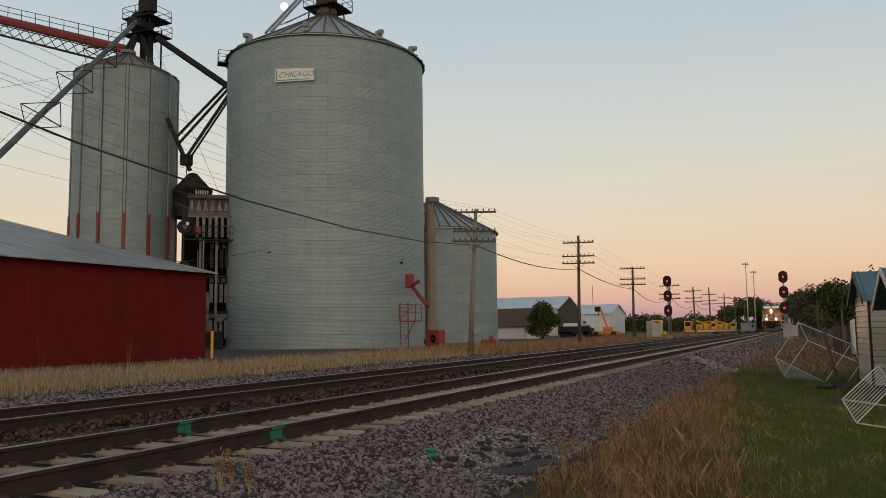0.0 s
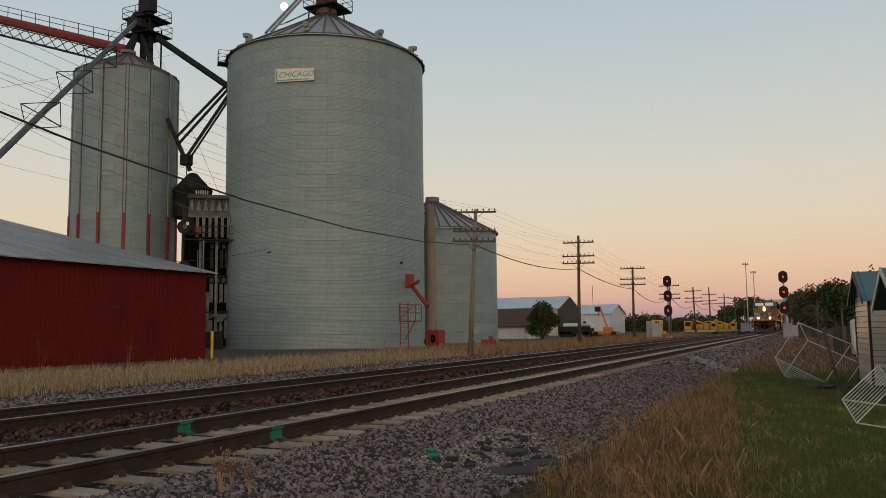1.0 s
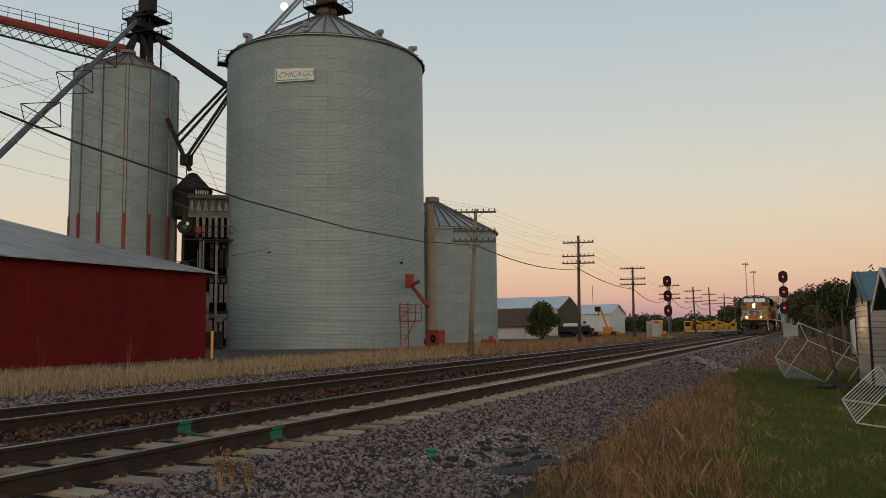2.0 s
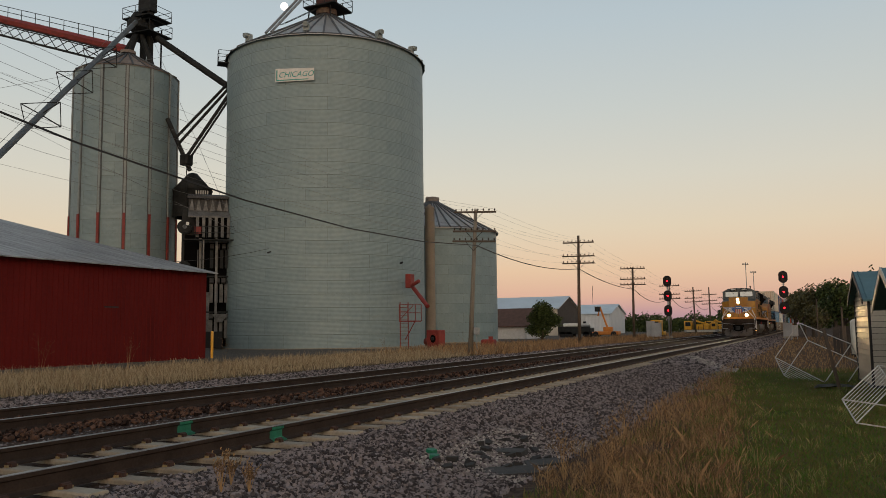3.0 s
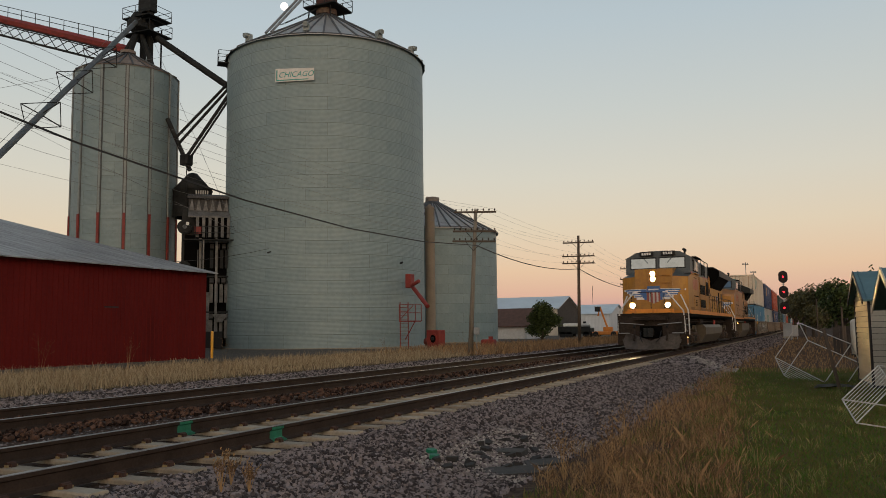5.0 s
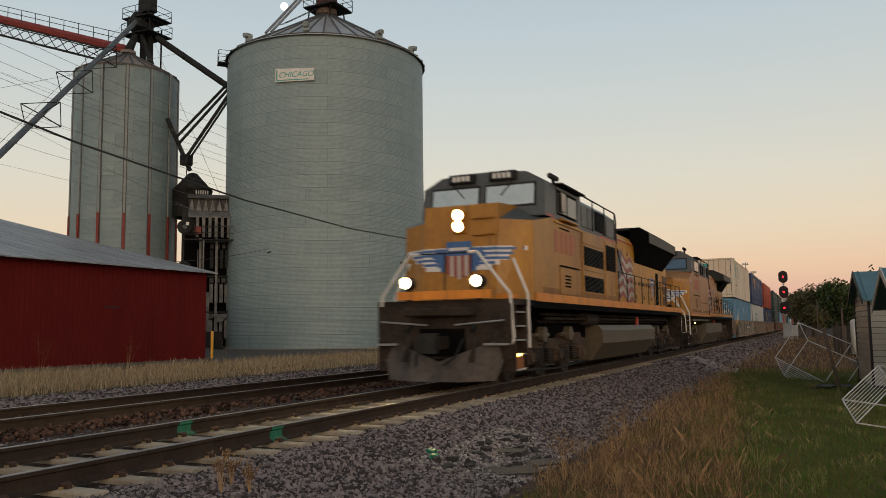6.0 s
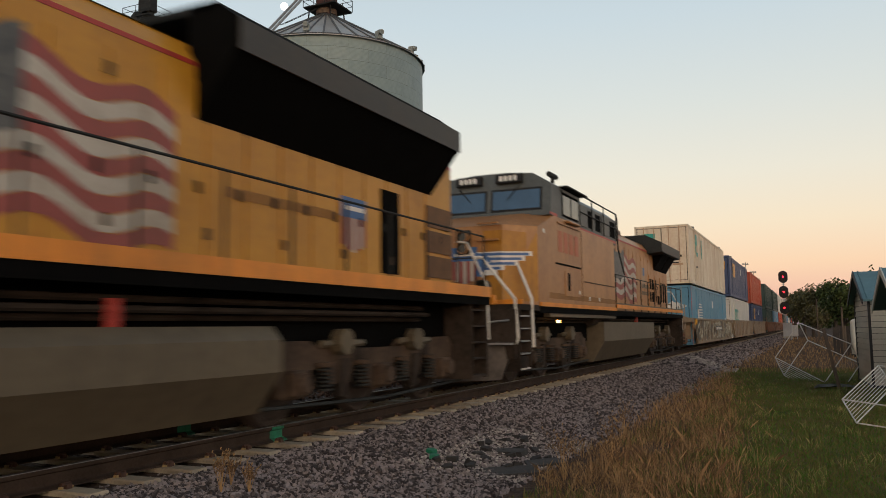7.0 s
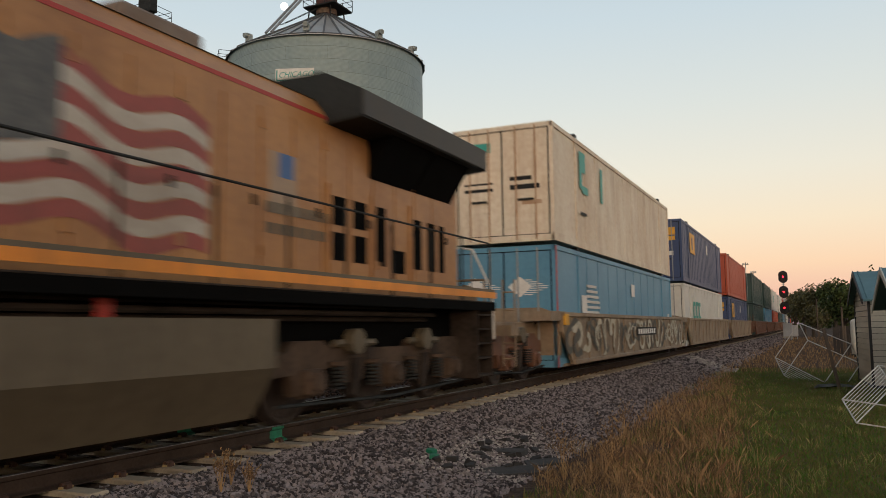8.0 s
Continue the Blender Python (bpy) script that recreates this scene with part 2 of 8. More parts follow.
def letters(text, size, m, material, parent, name="lettering", depth=0.006, shear=0.0):
    """Raised flat lettering as a mesh."""
    cu = bpy.data.curves.new(name, "FONT")
    cu.body, cu.size, cu.extrude, cu.shear = text, size, depth, shear
    cu.align_x, cu.align_y = "CENTER", "CENTER"
    tmp = new("temp_text", cu)
    me = bpy.data.meshes.new_from_object(tmp.evaluated_get(bpy.context.evaluated_depsgraph_get()))
    bpy.data.objects.remove(tmp)
    me.materials.clear()
    me.materials.append(material)
    ob = new(name, me)
    ob.parent = parent
    ob.matrix_basis = m
    return ob


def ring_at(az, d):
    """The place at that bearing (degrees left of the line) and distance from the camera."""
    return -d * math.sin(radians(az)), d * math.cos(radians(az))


# ---- ground ----
LC, LF, ZF = 6.864, 11.306, -0.046      # the two track centres, and the far track's height
BEND = -3.39e-5


def bend(y):
    return BEND * y * y if y > 0 else 0.0


def smoothstep(a, b, x):
    t = min(1, max(0, (x - a) / (b - a)))
    return t * t * (3 - 2 * t)


def height(x, y):
    x -= bend(min(y, 400))
    bed = -0.24
    if x > -5.5:
        z = bed + (-0.5 - bed) * smoothstep(-5.35, -3.0, x)
    elif x < -12.8:
        z = bed + (-0.5 - bed) * smoothstep(-13.0, -19.0, x)
    else:
        z = bed + (-0.06) * math.exp(-((x + 9.1) / 0.5) ** 2)
    z += 0.13 * smoothstep(-30, -36, x)
    z += 0.03 * noise.noise((x * 0.6, y * 0.6, 0)) * (1 if x > -5 or x < -13 else 0.3)
    return z


def axis_steps(fine0, fine1, step, lo, hi, grow=1.25):
    a = list(np.arange(fine0, fine1 + 1e-6, step))
    s = step
    while a[-1] < hi:
        s *= grow
        a.append(a[-1] + s)
    s = step
    while a[0] > lo:
        s *= grow
        a.insert(0, a[0] - s)
    return a


def ground_material():
    m = bpy.data.materials.new("ground_cover")
    m.use_nodes = True
    nt = m.node_tree
    p = nt.nodes["Principled BSDF"]
    geo = nt.nodes.new("ShaderNodeTexCoord")
    sep = nt.nodes.new("ShaderNodeSeparateXYZ")
    nt.links.new(geo.outputs["Object"], sep.inputs[0])
    wob = nt.nodes.new("ShaderNodeTexNoise")
    wob.inputs["Scale"].default_value, wob.inputs["Detail"].default_value = 0.8, 4
    nt.links.new(geo.outputs["Object"], wob.inputs[0])
    ma = nt.nodes.new("ShaderNodeMath")
    ma.operation = "MULTIPLY_ADD"
    nt.links.new(wob.outputs[0], ma.inputs[0])
    ma.inputs[1].default_value = 1.6
    nt.links.new(sep.outputs[0], ma.inputs[2])
    rng = nt.nodes.new("ShaderNodeMapRange")
    rng.inputs[1].default_value, rng.inputs[2].default_value = -59.2, 40.8
    nt.links.new(ma.outputs[0], rng.inputs[0])

    def ramp(stops):
        r = nt.nodes.new("ShaderNodeValToRGB")
        el = r.color_ramp.elements
        while len(el) > 1:
            el.remove(el[0])
        for i, (x, c) in enumerate(stops):
            e = el[0] if i == 0 else el.new(0.5)
            e.position, e.color = (x + 60) / 100, (*c, 1)
        nt.links.new(rng.outputs[0], r.inputs[0])
        return r
    lot, dry, bal, fines, straw, lawn = (0.16, 0.145, 0.125), (0.17, 0.12, 0.06), (0.06, 0.051, 0.05), (0.095, 0.083, 0.077), (0.13, 0.09, 0.05), (0.034, 0.06, 0.016)
    r1 = ramp([(-60, lot), (-30.5, lot), (-29.5, dry), (-19.5, dry), (-18.3, bal), (-12.8, bal), (-12.2, (0.11, 0.07, 0.05)), (-10.2, (0.1, 0.065, 0.05)), (-9.6, bal), (-4.6, bal), (-3.4, fines), (-2.7, straw), (40, straw)])
    dark = lambda c: tuple(v * 0.42 for v in c)
    r2 = ramp([(-60, dark(lot)), (-30.5, dark(lot)), (-29.5, dark(dry)), (-19.5, dark(dry)), (-18.3, dark(bal)), (-4.6, dark(bal)), (-3.4, dark(fines)), (-2.7, dark(straw)), (40, dark(straw))])
    v = nt.nodes.new("ShaderNodeTexVoronoi")
    v.inputs["Scale"].default_value = 18
    nt.links.new(geo.outputs["Object"], v.inputs[0])
    n = nt.nodes.new("ShaderNodeTexNoise")
    n.inputs["Scale"].default_value, n.inputs["Detail"].default_value = 2.2, 6
    nt.links.new(geo.outputs["Object"], n.inputs[0])
    hsv = nt.nodes.new("ShaderNodeSeparateColor")
    nt.links.new(v.outputs["Color"], hsv.inputs[0])
    mixf = nt.nodes.new("ShaderNodeMix")
    mixf.inputs[0].default_value = 0.5
    nt.links.new(hsv.outputs[0], mixf.inputs[2])
    nt.links.new(n.outputs[0], mixf.inputs[3])
    mix = nt.nodes.new("ShaderNodeMix")
    mix.data_type = "RGBA"
    nt.links.new(mixf.outputs[0], mix.inputs[0])
    nt.links.new(r1.outputs[0], mix.inputs[6])
    nt.links.new(r2.outputs[0], mix.inputs[7])
    # the lawn lies beyond a slanting edge
    edge = nt.nodes.new("ShaderNodeMath")
    edge.operation = "MULTIPLY_ADD"
    nt.links.new(sep.outputs[1], edge.inputs[0])
    edge.inputs[1].default_value = 0.098
    nt.links.new(ma.outputs[0], edge.inputs[2])
    lf = nt.nodes.new("ShaderNodeMapRange")
    lf.inputs[1].default_value, lf.inputs[2].default_value = 0.2, 1.3
    nt.links.new(edge.outputs[0], lf.inputs[0])
    far = nt.nodes.new("ShaderNodeMapRange")
    far.inputs[1].default_value, far.inputs[2].default_value, far.inputs[3].default_value, far.inputs[4].default_value = 29, 34, 1, 0
    nt.links.new(sep.outputs[1], far.inputs[0])
    both = nt.nodes.new("ShaderNodeMath")
    both.operation = "MULTIPLY"
    nt.links.new(lf.outputs[0], both.inputs[0])
    nt.links.new(far.outputs[0], both.inputs[1])
    lm = nt.nodes.new("ShaderNodeMix")
    lm.data_type = "RGBA"
    turf = nt.nodes.new("ShaderNodeTexNoise")
    turf.inputs["Scale"].default_value, turf.inputs["Detail"].default_value, turf.inputs["Roughness"].default_value = 1.4, 9, 0.75
    nt.links.new(geo.outputs["Object"], turf.inputs[0])
    tr = nt.nodes.new("ShaderNodeMapRange")
    tr.inputs[1].default_value, tr.inputs[2].default_value = 0.36, 0.66
    nt.links.new(turf.outputs[0], tr.inputs[0])
    nt.links.new(tr.outputs[0], lm.inputs[0])
    lm.inputs[6].default_value, lm.inputs[7].default_value = (0.036, 0.054, 0.015, 1), (0.15, 0.105, 0.048, 1)
    fin = nt.nodes.new("ShaderNodeMix")
    fin.data_type = "RGBA"
    nt.links.new(both.outputs[0], fin.inputs[0])
    nt.links.new(mix.outputs[2], fin.inputs[6])
    nt.links.new(lm.outputs[2], fin.inputs[7])
    nt.links.new(fin.outputs[2], p.inputs["Base Color"])
    p.inputs["Roughness"].default_value = 0.95
    p.inputs["Specular IOR Level"].default_value = 0.1
    bp = nt.nodes.new("ShaderNodeBump")
    bp.inputs["Strength"].default_value, bp.inputs["Distance"].default_value = 0.9, 0.04
    nt.links.new(v.outputs["Distance"], bp.inputs["Height"])
    nt.links.new(bp.outputs[0], p.inputs["Normal"])
    return m


def ground():
    xs = axis_steps(-22, 4, 0.35, -2600, 2600)
    ys = axis_steps(-3, 60, 0.6, -2600, 3200)
    verts = [(x, y, height(x, y)) for y in ys for x in xs]
    n = len(xs)
    faces = [(j * n + i, j * n + i + 1, (j + 1) * n + i + 1, (j + 1) * n + i) for j in range(len(ys) - 1) for i in range(n - 1)]
    me = quads_mesh("ground", verts, faces, ground_material())
    ob = smooth(new("ground", me))
    tagged(ob, "crushed-stone railway bed beside dry grass and mown lawn", "ground", kind="structure")


ground()


# ---- tracks ----
def sweep(prof, x0, z0, y0, y1, step=12.0):
    """A profile (x, z) laid along the gently bending line."""
    bm = bmesh.new()
    rows = []
    y = y0
    while True:
        rows.append([bm.verts.new((x0 + bend(y) + u, y, z0 + w)) for u, w in prof])
        if y >= y1:
            break
        y = min(y1, y + step)
    k = len(prof)
    for a, b in zip(rows, rows[1:]):
        for i in range(k):
            bm.faces.new((a[i], b[i], b[(i + 1) % k], a[(i + 1) % k]))
    bm.faces.new(rows[0])
    bm.faces.new(list(reversed(rows[-1])))
    bmesh.ops.recalc_face_normals(bm, faces=bm.faces[:])
    return bm


RAIL = [(-0.076, -0.185), (0.076, -0.185), (0.076, -0.173), (0.02, -0.155), (0.009, -0.14), (0.009, -0.055), (0.036, -0.04), (0.038, -0.006),
        (-0.038, -0.006), (-0.036, -0.04), (-0.009, -0.055), (-0.009, -0.14), (-0.02, -0.155), (-0.076, -0.173)]
CAP = [(-0.034, -0.006), (0.034, -0.006), (0.033, -0.002), (0.024, 0.0), (-0.024, 0.0), (-0.033, -0.002)]


def tie_mesh(name, half, wide, material):
    bm = bmesh.new()
    prism(bm, [(-wide, -0.2), (wide, -0.2), (wide * 0.82, -0.015), (wide * 0.72, 0.0), (-wide * 0.72, 0.0), (-wide * 0.82, -0.015)], "x", -half, half)
    for v in bm.verts:
        if v.co.z < 0.001 and abs(v.co.x) > half - 0.01 and v.co.z > -0.1:
            v.co.x *= 0.965
    me = bpy.data.meshes.new(name)
    bm.to_mesh(me)
    bm.free()
    me.materials.append(material)
    return me


def clip_mesh():
    bm = bmesh.new()
    tube(bm, (0.0, -0.05, 0.03), (0.0, 0.05, 0.03), 0.024, 6)
    box(bm, -0.02, 0.05, -0.03, 0.03, 0.0, 0.04)
    me = bpy.data.meshes.new("clip")
    bm.to_mesh(me)
    bm.free()
    me.materials.append(M["clip"])
    bm = B(-0.025, 0.025, -0.06, -0.045, 0.0, 0.022)
    box(bm, -0.025, 0.025, 0.045, 0.06, 0.0, 0.022)
    me2 = bpy.data.meshes.new("insulator")
    bm.to_mesh(me2)
    bm.free()
    me2.materials.append(M["insulator"])
    return me, me2


def track(name, cx, z0, tie_mat, label, first, count, clips):
    t = empty(name)
    tagged(t, label, "railway track", kind="structure")
    for sx in (-0.7525, 0.7525):
        r = part("rail", sweep(RAIL, cx + sx, z0, -12, 700), M["rail"], t)
        part("running_surface", sweep(CAP, cx + sx, z0 + 0.0005, -12, 700), M["rail_head"], r, "polished steel rail head")
    tm = tie_mesh("tie", 1.3, 0.13, tie_mat)
    cm, im = clip_mesh()
    for i in range(count):
        y = first + 0.6096 * i
        o = shared("tie", tm, t, pose(cx + bend(y), y, z0 - 0.187, 0, 0, random.uniform(-0.4, 0.4)))
        if i < clips:
            for sx in (-0.7525, 0.7525):
                for e in (-1, 1):
                    shared("clip", cm, o, pose(sx + e * 0.1, 0, 0))
                    shared("insulator", im, o, pose(sx + e * 0.105, 0, 0))
    return t


near_track = track("near_track", -LC, 0.0, M["concrete"], "railway track with concrete ties and rusty rails", 5.1055 - 0.6096 * 14, 300, 90)
far_track = track("far_track", -LF, ZF, M["wood_pole"], "second railway track with brown rails on stained ballast", -4.0, 150, 0)


def paint_mark(cx, y, w):
    """Green marking paint that coats the web and foot of a rail on its camera side."""
    bm = bmesh.new()
    prof = [(0.0405, -0.01), (0.0385, -0.042), (0.012, -0.058), (0.012, -0.139), (0.022, -0.152), (0.079, -0.17), (0.079, -0.188)]
    rows = []
    for k in range(7):
        f = k / 6
        rows.append([bm.verts.new((cx + u, y + w * (f - 0.5) + 0.04 * noise.noise((k * 1.7, z * 30, y)), z)) for u, z in prof])
    for a, b in zip(rows, rows[1:]):
        for i in range(len(prof) - 1):
            bm.faces.new((a[i], b[i], b[i + 1], a[i + 1]))
    part("paint_mark", bm, M["green_paint"], near_track, "green spray-paint marking on the rail")


paint_mark(-LC + 0.7525, 8.22, 0.26)
paint_mark(-LC - 0.7525, 8.28, 0.26)


# ---- grain silos ----
def silo(name, az, dist, R, z0, eave, rise, rings, sheets, label, ribs=0, roof_mat="galv_roof", hub=0.9, overhang=0.25):
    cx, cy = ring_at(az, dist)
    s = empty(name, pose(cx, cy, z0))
    tagged(s, label, "grain silo", group="grain silos")
    hgt = eave - z0
    smooth(part("inner_shell", lathe(bmesh.new(), [(R - 0.03, 0.02), (R - 0.03, hgt - 0.02)], 72), M["galv_dark"], s, "dark backing behind the sheet seams"))
    part("foundation", lathe(bmesh.new(), [(R + 0.12, -0.35), (R + 0.12, 0.0), (R - 0.2, 0.03)], 64), M["concrete"], s, "low concrete ring foundation")
    # sheets of the wall that face the railway
    rh, da = hgt / rings, 2 * math.pi / sheets
    seg = 8
    g = 0.008
    vs, fs = [], []
    for k in range(seg + 1):
        a = -da / 2 + g / R + (da - 2 * g / R) * k / seg
        vs += [(R * math.cos(a), R * math.sin(a), g), (R * math.cos(a), R * math.sin(a), rh - g)]
    fs = [(2 * k, 2 * k + 2, 2 * k + 3, 2 * k + 1) for k in range(seg)]
    me = quads_mesh("wall_sheet", vs, fs, M["galv"])
    for p in me.polygons:
        p.use_smooth = True
    toward = math.atan2(-cy, -cx)
    for i in range(rings):
        for j in range(sheets):
            a = da * (j + 0.5 * (i % 2))
            if math.cos(a - toward) > -0.25:
                shared("wall_sheet", me, s, pose(0, 0, i * rh, 0, 0, math.degrees(a)))
    # roof of pressed segments with standing ribs
    n = 40 if R > 6 else 24
    da = 2 * math.pi / n
    ro = R + overhang
    zr = hgt - overhang * rise / R
    def pt(r, a, up=0.0):
        return (r * math.cos(a), r * math.sin(a), zr + (ro - r) * rise / ro + up)
    vs = [pt(ro, -da / 2), pt(ro, da / 2), pt(hub, da / 2), pt(hub, -da / 2), pt(ro, -da / 2, -0.05), pt(ro, da / 2, -0.05)]
    rm = quads_mesh("roof_panel", vs, [(0, 1, 2, 3), (4, 5, 1, 0)], M[roof_mat])
    bm = bmesh.new()
    tube(bm, pt(ro, da / 2, 0.03), pt(hub, da / 2, 0.03), 0.1, 4)
    rb = bpy.data.meshes.new("roof_rib")
    bm.to_mesh(rb)
    bm.free()
    rb.materials.append(M["rib_steel"])
    roof = part("roof", lathe(bmesh.new(), [(ro - 0.02, zr - 0.06), (hub, zr + (ro - hub) * rise / ro - 0.05), (0.01, zr + (ro - hub) * rise / ro - 0.05)], 48), M["galv_dark"], s)
    for j in range(n):
        shared("roof_panel", rm, roof, pose(0, 0, 0, 0, 0, math.degrees(da * j)))
        shared("roof_rib", rb, roof, pose(0, 0, 0, 0, 0, math.degrees(da * j)))
    part("roof_collar", lathe(bmesh.new(), [(hub + 0.1, zr + rise * 0.93), (hub + 0.1, zr + rise * 1.04), (0.02, zr + rise * 1.08)], 20), M["rust_roof"], s)
    bm = lathe(bmesh.new(), [(R + 0.02, hgt - 0.05), (R + 0.09, hgt - 0.02), (R + 0.02, hgt + 0.05)], 72)
    part("eave_ring", bm, M["rib_steel"], s)
    if ribs:
        for j in range(ribs):
            a = toward + radians(-80 + 160 * j / (ribs - 1))
            c, q = math.cos(a), math.sin(a)
            # added dark strip: paints the shadow along both edges of the rib
            fl = part("stiffener_shade", P([(-0.02, -0.17), (0.03, -0.17), (0.03, 0.17), (-0.02, 0.17)], "z", 0.05, hgt - 0.1), M["rib_steel"], s, "dark strip painting the shade beside a stiffener")
            fl.matrix_basis = pose(R * c, R * q, 0, 0, 0, math.degrees(a))
            st = part("stiffener", P([(-0.02, -0.09), (0.12, -0.09), (0.12, 0.09), (-0.02, 0.09)], "z", 11.9, hgt - 0.1), M["rib_pale"], s)
            st.matrix_basis = pose(R * c, R * q, 0, 0, 0, math.degrees(a))
            st = part("stiffener", P([(-0.02, -0.11), (0.16, -0.11), (0.16, 0.11), (-0.02, 0.11)], "z", 0, 11.9), M["red_steel"], s, "red-painted lower stiffener")
            st.matrix_basis = pose(R * c, R * q, 0, 0, 0, math.degrees(a))
    return s, toward


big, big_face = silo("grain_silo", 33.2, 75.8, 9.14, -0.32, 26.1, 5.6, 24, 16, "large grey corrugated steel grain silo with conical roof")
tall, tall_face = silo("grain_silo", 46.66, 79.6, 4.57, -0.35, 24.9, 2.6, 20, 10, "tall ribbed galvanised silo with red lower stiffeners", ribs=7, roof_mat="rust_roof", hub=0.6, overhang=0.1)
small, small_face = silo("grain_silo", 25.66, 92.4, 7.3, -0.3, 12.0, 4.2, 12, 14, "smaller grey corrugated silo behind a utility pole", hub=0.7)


# ---- red shed ----
def red_shed():
    s = empty("red_shed")
    tagged(s, "long red metal-clad shed with weathered grey roof", "shed")
    x0, x1, y0, y1 = -33.3, -75.0, -6.0, 37.9
    zb, ze, zr, xr = -0.45, 4.72, 9.6, -54.0
    part("wall", B(x0 - 0.25, x0, y0, y1, zb, ze), M["red_wall"], s, "dark red ribbed sheet wall")
    # vertical ribs of the cladding
    bm = bmesh.new()
    prism(bm, [(0.0, -0.03), (0.028, -0.015), (0.028, 0.015), (0.0, 0.03)], "z", zb + 0.02, ze - 0.05)
    rib = bpy.data.meshes.new("cladding_rib")
    bm.to_mesh(rib)
    bm.free()
    rib.materials.append(M["red_wall"])
    y = 14.0
    while y < y1 - 0.1:
        shared("cladding_rib", rib, s, pose(x0, y, 0))
        y += 0.3
    part("end_wall", P([(x0 - 0.25, zb), (x0 - 0.25, ze), (xr, zr - 0.1), (x1, ze), (x1, zb)], "y", y1 - 0.25, y1 - 0.02), M["red_wall"], s)
    k = (zr - ze) / (x0 - xr)
    part("roof", P([(x0 + 0.5, ze - 0.5 * k + 0.06), (xr, zr + 0.06), (x1 - 0.4, ze), (x1 - 0.4, ze - 0.06), (xr, zr - 0.02), (x0 + 0.5, ze - 0.5 * k)], "y", y0, y1 + 0.45), M["shed_roof"], s, "weathered grey sheet roof")
    part("latch", B(x0 + 0.002, x0 + 0.05, 30.3, 31.2, 2.45, 2.52), M["dark_steel"], s)
    return s


red_shed()


# ---- utility poles ----
def utility_pole(y, top, lean, drop, x=-20.0, wood="wood_pole"):
    p = empty("utility_pole", pose(x, y, height(x, y) - 0.2, 0, lean, 0))
    tagged(p, "weathered wooden telegraph pole with three crossarms", "utility pole", group="pole line")
    h = top + 0.7
    smooth(part("shaft", T((0, 0, 0), (0, 0, h), 0.17, 10, 0.11), M[wood], p))
    for z, w in ((h - drop, 1.45), (h - drop - 1.25, 1.5), (h - drop - 1.9, 1.5)):
        arm = part("crossarm", B(-w, w, -0.16, -0.05, z - 0.06, z + 0.06, 0.01), M["wood_pole"], p)
        for e in (-1, 1):
            part("brace", T((e * 0.6, -0.12, z), (0, -0.14, z - 0.6), 0.018, 4), M["dark_steel"], p)
        for k in range(8):
            xx = -w + 0.1 + (2 * w - 0.2) * k / 7
            part("insulator", lathe(bmesh.new(), [(0.015, z + 0.06), (0.02, z + 0.1), (0.05, z + 0.11), (0.055, z + 0.17), (0.02, z + 0.22)], 6, (xx, -0.105)), M["ceramic"], arm)
    return p


POLES = [(47.8, 8.8, 3.3), (72.2, 9.5, 1.0), (96.0, 8.1, 0.6), (122.0, 7.2, 0), (147.8, 7.9, -1.2), (169.6, 8.8, -0.6), (196, 8.4, 0.5), (222, 8.5, 0), (250, 8.4, 0)]
DROPS = [0.18, 0.65, 0.15, 0.2, 0.7, 1.5, 1.0, 0.5, 0.4]
for (y, top, lean), drop in zip(POLES, DROPS):
    utility_pole(y, top, lean, drop, -20.4 if y < 50 else -20.0, "pale_pole" if y < 50 else "wood_pole")


# ---- silo fittings and elevator works ----
def silo_point(s, R, az, z):
    """A point on a silo's wall, by bearing round its own axis (0 faces the railway camera)."""
    return R * math.cos(az), R * math.sin(az), z


